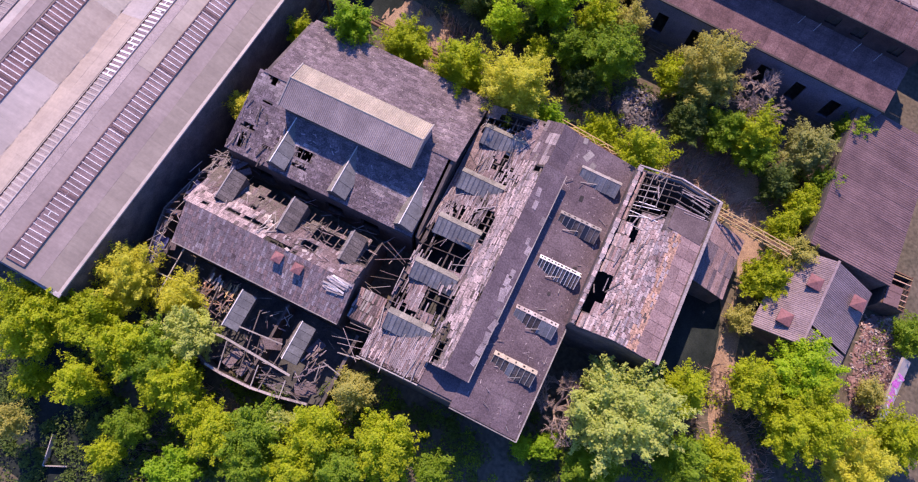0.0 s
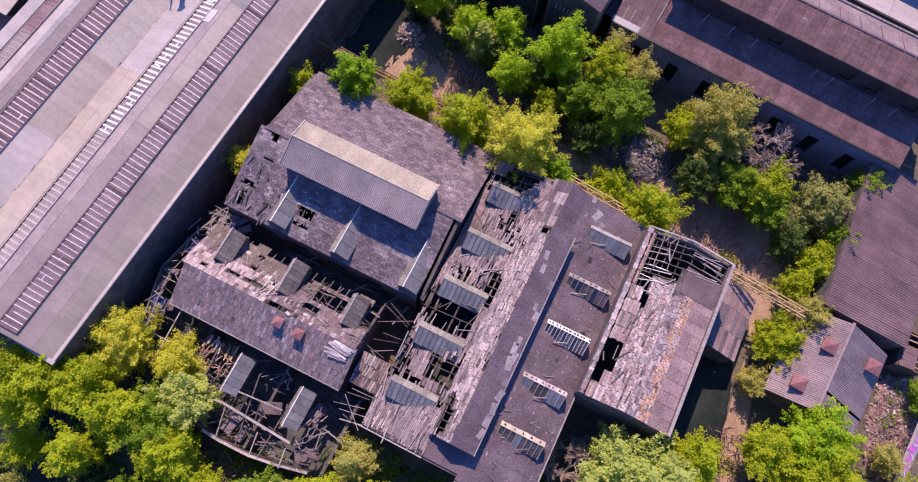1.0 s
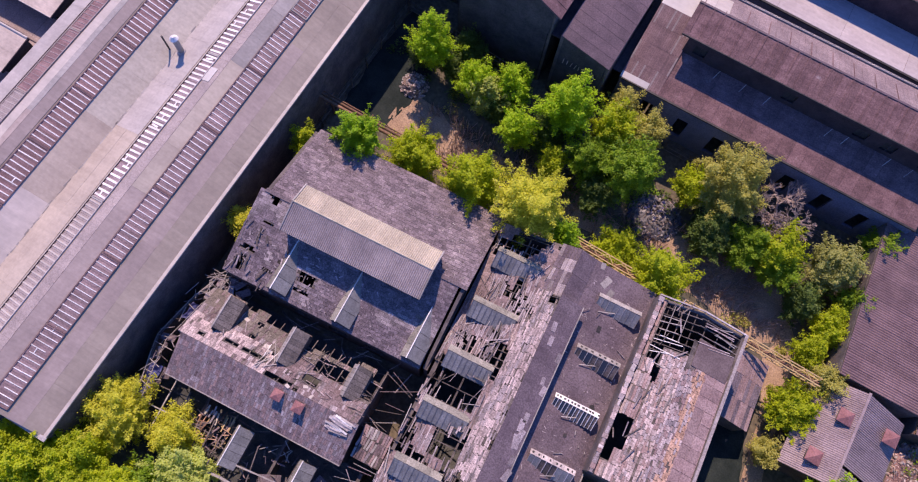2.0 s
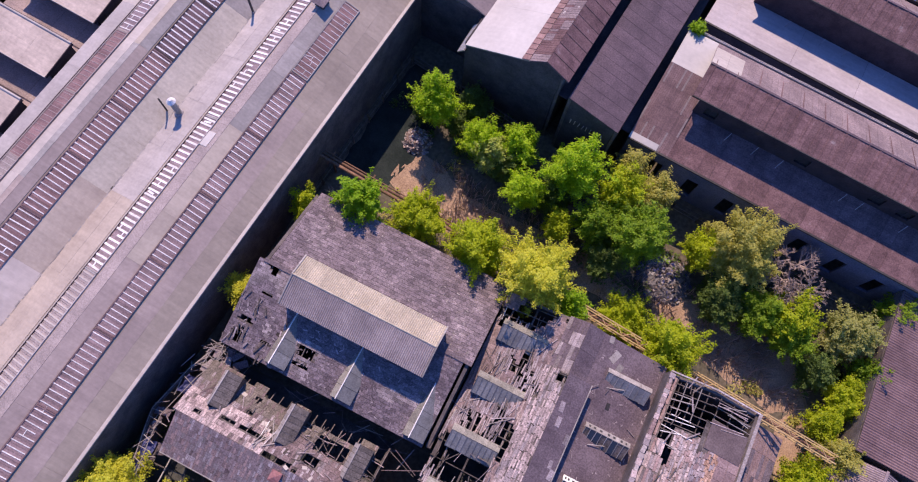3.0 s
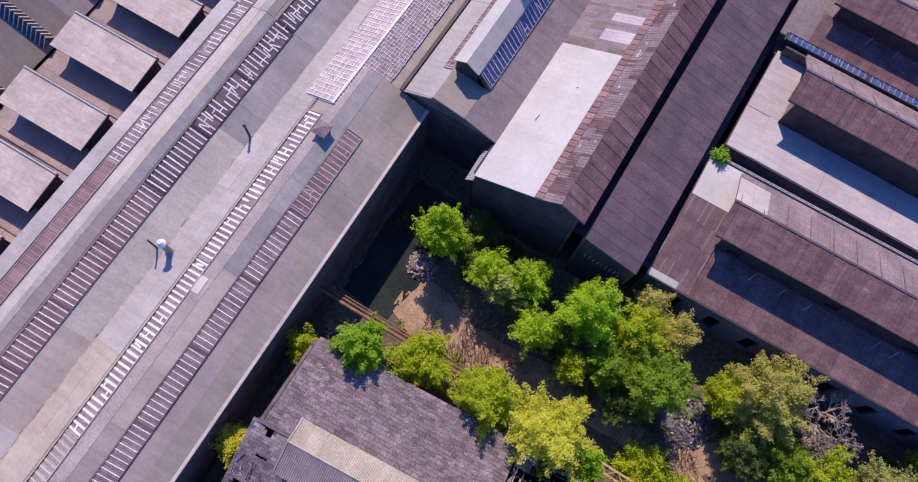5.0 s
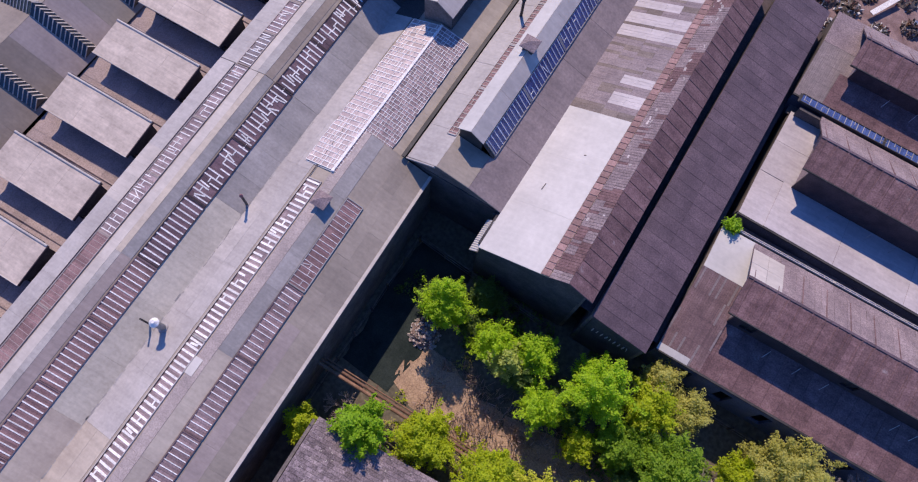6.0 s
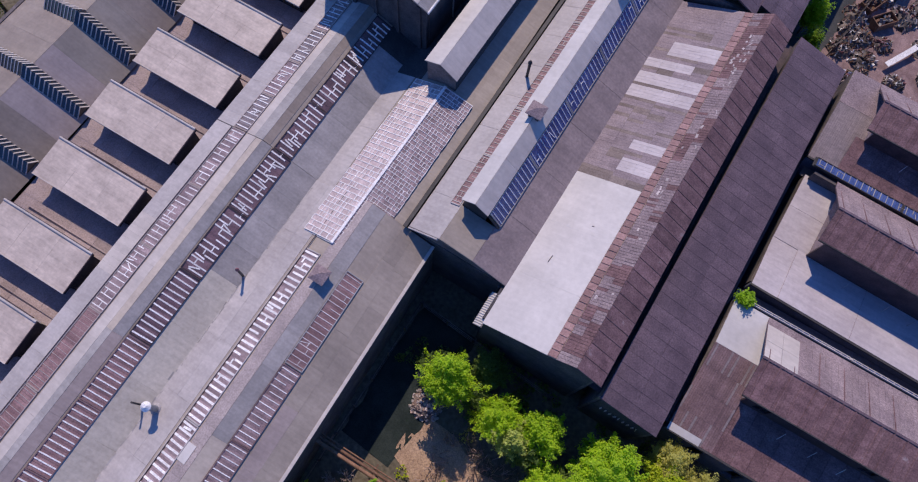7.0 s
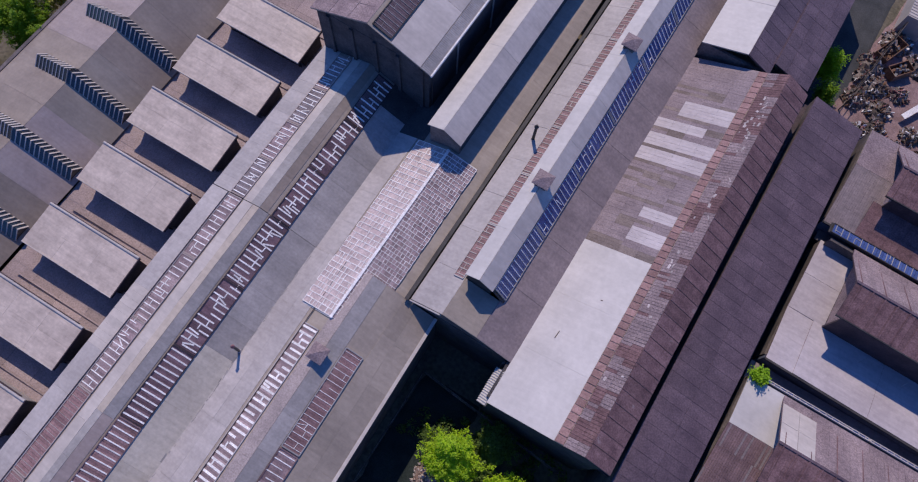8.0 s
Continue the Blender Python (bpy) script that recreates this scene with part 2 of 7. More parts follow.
LEAVES = {
    "lime": leaf("lime_leaves", (0.25, 0.35, 0.012), (0.56, 0.66, 0.03)),
    "green": leaf("green_leaves", (0.12, 0.25, 0.018), (0.31, 0.49, 0.035)),
    "vivid": leaf("vivid_leaves", (0.17, 0.37, 0.018), (0.36, 0.6, 0.03)),
    "fresh": leaf("fresh_leaves", (0.21, 0.4, 0.018), (0.51, 0.74, 0.035)),
    "yellow": leaf("yellow_leaves", (0.5, 0.52, 0.04), (0.76, 0.76, 0.1)),
    "pale": leaf("pale_leaves", (0.38, 0.47, 0.11), (0.63, 0.72, 0.2)),
    "paleolive": leaf("pale_olive_leaves", (0.3, 0.34, 0.09), (0.5, 0.52, 0.19)),
    "olive": leaf("olive_leaves", (0.38, 0.38, 0.085), (0.6, 0.58, 0.16)),
    "deep": leaf("deep_leaves", (0.075, 0.145, 0.04), (0.17, 0.27, 0.06)),
}

# ---- tools ----
HOME = {}
UNIT = {}


def thing(name, x, y, rz=0.0, z=0.0, label="", category="", group="", kind="", turn=None):
    """An Empty at the base of a thing. Its parts are given in axes that are turned by turn: degrees about the origin, or (degrees, x, y) about a point."""
    ob = new(name)
    deg, px, py = turn if isinstance(turn, tuple) else (rz if turn is None else turn, 0.0, 0.0)
    a = radians(deg)
    wx = px + (x - px) * math.cos(a) - (y - py) * math.sin(a)
    wy = py + (x - px) * math.sin(a) + (y - py) * math.cos(a)
    ob.matrix_world = pose(wx, wy, z, 0, 0, math.degrees(a))
    HOME[ob] = Matrix.Translation((-x, -y, -z))
    return tagged(ob, label, category, group, kind)


def home(ob):
    while ob not in HOME:
        ob = ob.parent
    return HOME[ob]


def part(name, bm, material, parent, label=""):
    """One mesh object under a thing or under one of its parts."""
    me = bpy.data.meshes.new(name)
    bmesh.ops.recalc_face_normals(bm, faces=bm.faces)
    bm.to_mesh(me)
    bm.free()
    me.transform(home(parent))
    for m in material if isinstance(material, (list, tuple)) else [material]:
        me.materials.append(m)
    ob = new(name, me)
    ob.parent = parent
    return tagged(ob, label)


def raw(name, verts, faces, material, parent, kind="", label=""):
    """A part from arrays of corners and faces, for what is too many to handle one by one."""
    me = bpy.data.meshes.new(name)
    me.from_pydata(verts, [], faces)
    if parent is not None:
        me.transform(home(parent))
    me.materials.append(material)
    ob = new(name, me)
    ob.parent = parent
    return tagged(ob, label, kind=kind)


def corners(m):
    return [m @ Vector((x, y, z)) for z in (-0.5, 0.5) for x, y in ((-0.5, -0.5), (0.5, -0.5), (0.5, 0.5), (-0.5, 0.5))]


CUBE = [(3, 2, 1, 0), (4, 5, 6, 7), (0, 1, 5, 4), (1, 2, 6, 5), (2, 3, 7, 6), (3, 0, 4, 7)]


def joined(name, mats, material, parent, kind="stuff", label=""):
    vs, fs = [], []
    for m in mats:
        k = len(vs)
        vs += corners(m)
        fs += [[i + k for i in f] for f in CUBE]
    return raw(name, vs, fs, material, parent, kind, label)


def chip(name, m, material, parent):
    """A small box-like piece; all pieces of one kind share one mesh."""
    key = (name, material.name)
    if key not in UNIT:
        bm = bmesh.new()
        bmesh.ops.create_cube(bm, size=1)
        UNIT[key] = bpy.data.meshes.new(name)
        bm.to_mesh(UNIT[key])
        bm.free()
        UNIT[key].materials.append(material)
    ob = new(name, UNIT[key])
    ob.parent = parent
    ob.matrix_local = home(parent) @ m
    return ob


def bar(p, q, w, h, roll=0.0):
    """The box from p to q, w wide and h high, as a matrix for chip() or joined()."""
    p, q = Vector(p), Vector(q)
    x = (q - p).normalized()
    up = Vector((0, 0, 1)) if abs(x.z) < 0.95 else Vector((0, 1, 0))
    y = up.cross(x).normalized()
    z = x.cross(y)
    r = Matrix((x, y, z)).transposed().to_4x4()
    return Matrix.Translation((p + q) / 2) @ r @ Matrix.Rotation(roll, 4, 'X') @ Matrix.Diagonal(((q - p).length, w, h, 1))


def stick(name, p, q, w, h, material, parent, roll=0.0):
    return chip(name, bar(p, q, w, h, roll), material, parent)


def box(bm, x0, y0, z0, x1, y1, z1):
    k = [bm.verts.new(c) for c in ((x0, y0, z0), (x1, y0, z0), (x1, y1, z0), (x0, y1, z0), (x0, y0, z1), (x1, y0, z1), (x1, y1, z1), (x0, y1, z1))]
    for f in CUBE:
        bm.faces.new([k[i] for i in f])


def prism(bm, outline, axis, a, b):
    """An outline of (across, z) pushed along x or y from a to b."""
    at = (lambda s, u, z: (s, u, z)) if axis == "x" else (lambda s, u, z: (u, s, z))
    ends = [[bm.verts.new(at(s, u, z)) for u, z in outline] for s in (a, b)]
    n = len(outline)
    bm.faces.new(ends[0][::-1])
    bm.faces.new(ends[1])
    for i in range(n):
        bm.faces.new((ends[0][i], ends[0][(i + 1) % n], ends[1][(i + 1) % n], ends[1][i]))


def wall(parent, x0, y0, x1, y1, z0, z1, t, material, openings=(), z2=None, name="wall", label=""):
    """An upright wall from (x0, y0) to (x1, y1); openings are (start, width, sill, head) along it; z2: its height at the far end."""
    a, b = Vector((x0, y0)), Vector((x1, y1))
    d = (b - a).normalized()
    side = Vector((-d.y, d.x)) * t / 2
    length = (b - a).length
    openings = [o for o in openings if o[0] + o[1] < length - 0.05 and o[3] < z1]
    us = sorted({0.0, length} | {o[0] for o in openings} | {o[0] + o[1] for o in openings})
    zs = sorted({z0} | {max(z0, o[2]) for o in openings} | {o[3] for o in openings}) + [None]
    bm = bmesh.new()
    grid = {}
    for i, u in enumerate(us):
        top = z1 if z2 is None else z1 + (z2 - z1) * u / length
        for j, z in enumerate(zs):
            for sg in (-1, 1):
                p = a + d * u + side * sg
                grid[i, j, sg] = bm.verts.new((p.x, p.y, top if z is None else z))

    def solid(i, j):
        if not (0 <= i < len(us) - 1 and 0 <= j < len(zs) - 1):
            return False
        mid, zl = (us[i] + us[i + 1]) / 2, zs[j]
        return not any(o[0] < mid < o[0] + o[1] and o[2] - 1e-6 <= zl < o[3] - 1e-6 for o in openings)

    for i in range(len(us) - 1):
        for j in range(len(zs) - 1):
            if not solid(i, j):
                continue
            for sg in (-1, 1):
                bm.faces.new([grid[k] for k in ((i, j, sg), (i + 1, j, sg), (i + 1, j + 1, sg), (i, j + 1, sg))])
            for di, dj, e0, e1 in ((-1, 0, (0, 0), (0, 1)), (1, 0, (1, 0), (1, 1)), (0, -1, (0, 0), (1, 0)), (0, 1, (0, 1), (1, 1))):
                if not solid(i + di, j + dj):
                    p, q = (i + e0[0], j + e0[1]), (i + e1[0], j + e1[1])
                    bm.faces.new([grid[k] for k in ((*p, -1), (*q, -1), (*q, 1), (*p, 1))])
    bmesh.ops.delete(bm, geom=[v for v in bm.verts if not v.link_faces], context='VERTS')
    return part(name, bm, material, parent, label)


class Slope:
    """A roof slope: p0 to p1 along the eave, p2 up the slope from p0."""

    def __init__(self, p0, p1, p2):
        self.o = Vector(p0)
        e = Vector(p1) - self.o
        self.l1, self.x = e.length, e.normalized()
        up = Vector(p2) - self.o
        up -= self.x * up.dot(self.x)
        self.l2, self.y = up.length, up.normalized()
        self.n = self.x.cross(self.y)
        if self.n.z < 0:
            self.n = -self.n
        self.rot = Matrix((self.x, self.y, self.n)).transposed().to_4x4()

    def at(self, a, b, h=0.0):
        return self.o + self.x * a + self.y * b + self.n * h

    def box(self, a, b, s1, s2, h, t, turn=0.0, tx=0.0, ty=0.0):
        """A flat box, its middle at (a, b), its underside h over the slope, t thick."""
        return (Matrix.Translation(self.at(a, b, h + t / 2)) @ self.rot @ Matrix.Rotation(turn, 4, 'Z') @ Matrix.Rotation(tx, 4, 'X')
                @ Matrix.Rotation(ty, 4, 'Y') @ Matrix.Diagonal((s1, s2, t, 1)))


def deck(parent, sl, material, keep=None, cell=0.5, thick=0.09, name="roof", label=""):
    """The boarding of a slope; keep(a, b) says where it still lies."""
    if keep is None:
        return joined(name, [sl.box(sl.l1 / 2, sl.l2 / 2, sl.l1, sl.l2, -thick, thick)], material, parent, kind="", label=label)
    n1, n2 = max(1, round(sl.l1 / cell)), max(1, round(sl.l2 / cell))
    c1, c2 = sl.l1 / n1, sl.l2 / n2
    cells = [sl.box((i + 0.5) * c1, (j + 0.5) * c2, c1, c2, -thick, thick) for i in range(n1) for j in range(n2) if keep((i + 0.5) * c1, (j + 0.5) * c2)]
    return joined(name, cells, material, parent, kind="stuff", label=label)


def cover(parent, sl, material, s1, s2, name="slab", keep=None, thick=0.03, gap=0.02, limit=300, tilt=0.008, lift=0.0, rows=None, lap=0.0, ragged=0.0, choose=None, stagger=False):
    """Lays slabs, sheets or planks over a slope, s1 along the eave and s2 up the slope. The first ones are parts, the rest one part."""
    n1, n2 = max(1, round(sl.l1 / s1)), max(1, round(sl.l2 / s2))
    c1, c2 = sl.l1 / n1, sl.l2 / n2
    done, rest = 0, {}
    for j in range(n2):
        off = (random.random() if stagger else 0.5 if j % 2 and lap else 0.0) * c1
        for i in range(-1 if off else 0, n1):
            lo, hi = max(0.0, i * c1 + off), min(sl.l1, (i + 1) * c1 + off)
            if hi - lo < 0.06:
                continue
            a, b, w = (lo + hi) / 2, (j + 0.5) * c2, hi - lo
            if keep and not keep(a, b):
                continue
            g1 = gap + ragged * random.random() * c1
            m = sl.box(a + (random.random() - 0.5) * (g1 - gap), b, max(0.05, w - g1), c2 - gap, lift + random.random() * thick * 0.35, thick,
                       random.gauss(0, tilt), random.gauss(0, tilt), random.gauss(0, tilt))
            mt = choose(a, b) if choose else material
            if done < limit:
                chip(name, m, mt, parent)
                done += 1
            else:
                rest.setdefault(mt, []).append(m)
    for mt, ms in rest.items():
        joined(name + "_field", ms, mt, parent)


def corrugated(parent, sl, material, sheet, name="corrugated_sheet", pitch=0.15, amp=0.028, lift=0.03):
    """Corrugated sheets side by side, their waves running up the slope."""
    n = max(1, round(sl.l1 / sheet))
    w = sl.l1 / n
    waves = max(2, round(w / pitch))
    k = waves * 4
    vs, fs = [], []
    for side, dz in ((0, 0.0), (1, -0.012)):
        for e in (0, 1):
            for i in range(k + 1):
                vs.append((-w / 2 + w * i / k, (e - 0.5) * sl.l2, amp * math.sin(2 * math.pi * waves * i / k) + dz))
    row = k + 1
    for i in range(k):
        fs.append((i, i + 1, row + i + 1, row + i))
        fs.append((2 * row + i, 3 * row + i, 3 * row + i + 1, 2 * row + i + 1))
        fs.append((i, 2 * row + i, 2 * row + i + 1, i + 1))
        fs.append((row + i, row + i + 1, 3 * row + i + 1, 3 * row + i))
    me = bpy.data.meshes.new(name)
    me.from_pydata(vs, [], fs)
    me.materials.append(material)
    for i in range(n):
        ob = new(name, me)
        ob.parent = parent
        ob.matrix_local = home(parent) @ (Matrix.Translation(sl.at((i + 0.5) * w, sl.l2 / 2, lift + 0.01 * (i % 2))) @ sl.rot @ Matrix.Rotation(random.gauss(0, 0.004), 4, 'Z'))


def ladder(parent, sl, a0, a1, b0, b1, step=0.45, pane=None, bars=None, frame_mat=None, broken=0.0, seg=5.05, wide=0.055, mixed_panes=None):
    """A run of patent glazing on a slope: frames, panes and glazing bars, in lengths of seg metres."""
    n = max(1, round((a1 - a0) / seg))
    ln = (a1 - a0) / n
    for s in range(n):
        x0, x1 = a0 + s * ln + 0.06, a0 + (s + 1) * ln - 0.06
        rails = [sl.box((x0 + x1) / 2, b, x1 - x0, 0.065, 0.0, 0.12) for b in (b0, b1)]
        rails += [sl.box(x, (b0 + b1) / 2, 0.09, b1 - b0, 0.0, 0.12) for x in (x0, x1)]
        light = joined("rooflight", rails, frame_mat or DARKFRAME, parent, kind="")
        glass = random.choice(mixed_panes) if mixed_panes else pane or OXBLOOD
        k = max(2, round((x1 - x0) / step))
        w = (x1 - x0) / k
        rough = random.random() < 0.7
        for i in range(k):
            chip("pane", sl.box(x0 + (i + 0.5) * w, (b0 + b1) / 2, w - 0.02, b1 - b0 - 0.06, 0.045, 0.02, 0, random.gauss(0, 0.01), random.gauss(0, 0.02)), glass, light)
            cut = random.random() * 0.5 if broken and rough and random.random() < broken else 0.0
            lo = b0 + (b1 - b0) * cut * random.choice((0, 1))
            hi = lo + (b1 - b0) * (1 - cut)
            chip("glazing_bar", sl.box(x0 + (i + 0.5) * w, (lo + min(hi, b1)) / 2, wide, min(hi, b1) - lo, 0.07, 0.035, random.gauss(0, 0.01)), bars or BARWHITE, light)
            if broken and rough and random.random() < broken:
                chip("glazing_bar", sl.box(x0 + (i + 1) * w, b0 + (b1 - b0) * random.uniform(0.25, 0.75), w * 0.95, wide * 0.8, 0.07, 0.03, random.gauss(0, 0.06)), bars or BARWHITE, light)
            if broken and rough and random.random() < broken * 0.35:
                chip("glazing_bar", sl.box(x0 + (i + 1) * w, b0 + (b1 - b0) * random.uniform(0.2, 0.8), wide, (b1 - b0) * 0.5, 0.07, 0.03, random.uniform(-0.5, 0.5)), bars or BARWHITE, light)


def patchy(scale, level, seed, holes=()):
    """Where a decayed roof still lies: a ragged noise above level, but for given holes (a0, b0, a1, b1)."""
    def keep(a, b):
        for a0, b0, a1, b1 in holes:
            if a0 < a < a1 and b0 < b < b1:
                return False
        return noise.noise(Vector((a * scale + seed, b * scale - seed, seed * 0.37))) > level
    return keep

# ---- ground ----
bm = bmesh.new()
bmesh.ops.create_grid(bm, x_segments=120, y_segments=120, size=130)
for v in bm.verts:
    v.co.x -= 15
    v.co.y += 30
    v.co.z = 0.22 * noise.noise(v.co * 0.13) + 0.08 * noise.noise(v.co * 0.6)
out = bmesh.ops.extrude_edge_only(bm, edges=[e for e in bm.edges if e.is_boundary])
for v in out["geom"]:
    if isinstance(v, bmesh.types.BMVert):
        d = Vector((v.co.x + 15, v.co.y - 30, 0))
        v.co += d * 20
        v.co.z = 0
me = bpy.data.meshes.new("ground")
bm.to_mesh(me)
bm.free()
me.materials.append(SOIL)
tagged(new("ground", me), "dark soil and leaf litter with thin grass", "ground", kind="structure")


def track(name, rows, material, label, z=0.3):
    """A strip of bare surface laid along a line of (x, y, half width)."""
    bm = bmesh.new()
    edge = []
    for i, (x, y, w) in enumerate(rows):
        x0, y0, _ = rows[max(0, i - 1)]
        x1, y1, _ = rows[min(len(rows) - 1, i + 1)]
        d = Vector((x1 - x0, y1 - y0)).normalized()
        line = []
        for s in range(9):
            f = s / 4 - 1
            jag = 1 + (0.25 * noise.noise(Vector((x, y, f * 3))) if abs(f) == 1 else 0)
            px, py = x - d.y * w * f * jag, y + d.x * w * f * jag
            co = Vector((px, py, 0))
            gz = 0.22 * noise.noise(co * 0.13) + 0.08 * noise.noise(co * 0.6)
            line.append(bm.verts.new((px, py, gz + (0.05 if abs(f) < 1 else -0.12))))
        edge.append(line)
    for r0, r1 in zip(edge, edge[1:]):
        for i in range(8):
            bm.faces.new((r0[i], r0[i + 1], r1[i + 1], r1[i]))
    me = bpy.data.meshes.new(name)
    bmesh.ops.recalc_face_normals(bm, faces=bm.faces)
    bm.to_mesh(me)
    bm.free()
    me.materials.append(material)
    return tagged(new(name, me), label, "path", kind="structure")


def smooth_rows(rows, n=4):
    out = []
    for (x0, y0, w0), (x1, y1, w1) in zip(rows, rows[1:]):
        for i in range(n):
            f = i / n
            out.append((x0 + (x1 - x0) * f, y0 + (y1 - y0) * f, w0 + (w1 - w0) * f))
    return out + [rows[-1]]


track("road", smooth_rows([(24, 6, 1.6), (22.2, 10, 2.0), (19.8, 12.5, 1.8), (17.6, 16, 1.1), (16.9, 20, 0.9), (16.6, 24, 1.2), (15.4, 28.5, 1.8), (12, 31.5, 3.0), (8.5, 32.0, 3.4), (4.5, 31.6, 2.8), (1.5, 31, 1.6)]), EARTH, "pinkish bare earth track trodden between the buildings")
# the next three strips paint shade onto open ground
track("pavement", smooth_rows([(13.0, 22.6, 2.1), (13.6, 20, 2.5), (14.2, 17, 2.9), (14.6, 12.5, 2.8)]), SHADEGROUND, "yard beside the ruined hall, its colour darkened for shade")
track("pavement", smooth_rows([(-34, -12.5, 6.0), (-27, -13, 6.0), (-21, -14, 5.0), (-17, -15, 4.0)]), SHADEGROUND, "floor of an old foundation pit, its colour darkened for shade")
track("path", smooth_rows([(-25.0, 40.3, 3.0), (-25.0, 36, 3.3), (-24.9, 32, 3.3), (-25.2, 28.4, 2.7)]), SHADEGROUND, "yard under the big shed's wall, its colour darkened for shade")
track("path", smooth_rows([(-22.6, 29.0, 1.0), (-21.6, 31.5, 2.3), (-20, 30.5, 2.8), (-17, 29.6, 2.4), (-13, 30.2, 2.0), (-9, 30.8, 1.9), (-4.5, 31, 1.8), (-1, 30.8, 1.2)]), EARTH, "patch of bare sandy earth in the yard")


# ---- the big shed ----
def profile_roof(parent, pts, y0, y1, strips):
    """Roof slopes between the points (x, z); strips of sheeting (x0, x1, material, sheet length, from y, to y)."""
    out = []
    for (xa, za), (xb, zb) in zip(pts, pts[1:]):
        sl = Slope((xa, y0, za), (xa, y1, za), (xb, y0, zb))
        dk = deck(parent, sl, GREY)
        out.append((sl, dk, xa, xb))
        for s0, s1, mt, ln, ya, yb in [(*r, y0, y1)[:6] for r in strips]:
            lo, hi = max(min(xa, xb), s0), min(max(xa, xb), s1)
            if hi - lo < 0.05:
                continue
            za0, za1 = za + (zb - za) * (lo - xa) / (xb - xa), za + (zb - za) * (hi - xa) / (xb - xa)
            sub = Slope((lo, ya, za0), (lo, yb, za0), (hi, ya, za1))
            cover(dk, sub, mt, ln, sub.l2 if sub.l2 < 2.6 else sub.l2 / 2, name="roof_sheet", thick=0.025, gap=0.008, limit=60, tilt=0.002)
    return out


Y0, Y1 = -5.0, 43.0
SHEDTURN = (1.1, -36.0, 40.0)
shed = thing("factory_shed", -38, 20, turn=SHEDTURN, label="long factory shed with shallow grey roofs and glazing strips", category="factory")
SHED = [(-28.45, 6.7), (-33.6, 8.4), (-38.9, 6.4), (-43.5, 8.3), (-48.2, 6.9)]
strips = [(-29.9, -28.45, GREY, 3.2), (-30.95, -29.9, ROOFMAUVE, 4.6, Y0, 28), (-30.95, -29.9, GREY, 2.8, 28, Y1), (-33.6, -32.5, ROOFMAUVE, 5.2, Y0, 12), (-33.6, -32.5, LAVENDER, 4.6, 12, 24), (-33.6, -32.5, BLUEGREY, 2.6, 24, Y1),
          (-34.6, -33.6, CORRUG, 0.6), (-38.9, -36.3, LAVENDER, 6.0, Y0, 15.6), (-38.9, -36.3, SAND, 4.6, 15.6, Y1), (-41.1, -38.9, PALE, 3.8, Y0, 8), (-41.1, -38.9, LAVENDER, 5.0, 8, 15.2),
          (-41.1, -38.9, GREYGREEN, 5.0, 15.2, 33), (-41.1, -38.9, BLUEGREY, 2.5, 33, Y1), (-43.5, -42.75, ROOFMAUVE, 6.0, Y0, 26), (-43.5, -42.75, BLUEGREY, 6.0, 26, Y1), (-44.1, -43.5, ROOFMAUVE, 4.2, Y0, 13), (-44.1, -43.5, BLUEGREY, 3.1, 13, 26), (-44.1, -43.5, LAVENDER, 4.2, 26, Y1),
          (-45.0, -44.1, PALE, 6.0), (-48.2, -46.45, SAND, 3.4, Y0, 29), (-48.2, -46.45, PALE, 0.55, 29, 34), (-48.2, -46.45, SAND, 3.8, 34, Y1)]
slopes = profile_roof(shed, SHED, Y0, Y1, strips)
sl, dk = slopes[0][:2]
ladder(dk, sl, 0.4, 35.2, 2.85, 4.2, broken=0.08, seg=5.8, pane=BROWNGLASS, frame_mat=RUSTSHEET, wide=0.065)
ladder(dk, sl, 35.25, Y1 - Y0 - 5.1, 2.85, 4.2, broken=0.1, seg=7.6, pane=REDGLASS, frame_mat=BLUEGREY, wide=0.035)
sl, dk = slopes[1][:2]
ladder(dk, sl, 2, 15.0, 1.2, 2.6, broken=0.05, seg=13.0, frame_mat=SAND, pane=CORRUG, bars=PALE, wide=0.12)
ladder(dk, sl, 15.0, Y1 - Y0 - 5.1, 1.2, 2.6, broken=0.16, seg=14.0, frame_mat=SAND, pane=PINKGLASS, wide=0.16)
sl, dk = slopes[2][:2]
ladder(dk, sl, 1.2, 31.4, 2.4, 4.0, broken=0.05, seg=5.03, pane=REDGLASS, frame_mat=RUSTSHEET, wide=0.085)
ladder(dk, sl, 31.4, Y1 - Y0, 2.4, 4.0, broken=0.65, seg=5.5, wide=0.11)
sl, dk = slopes[3][:2]
ladder(dk, sl, 1, 19, 1.7, 3.0, broken=0.1, seg=6.0, mixed_panes=(PINKGLASS, CORRUG, PINKGLASS), frame_mat=ROOFMAUVE, bars=PALE, wide=0.05)
ladder(dk, sl, 19, 31.5, 1.7, 3.0, broken=0.0, seg=6.2, pane=REDGLASS, frame_mat=ROOFMAUVE, bars=CORRUG, wide=0.04)
ladder(dk, sl, 31.5, Y1 - Y0, 1.7, 3.0, broken=0.35, seg=5.5, mixed_panes=(CORRUG, PINKGLASS, PINKGLASS), frame_mat=ROOFMAUVE, wide=0.075)
wall(shed, -28.6, Y0, -28.6, Y1, 0, 6.55, 0.35, BRICK)
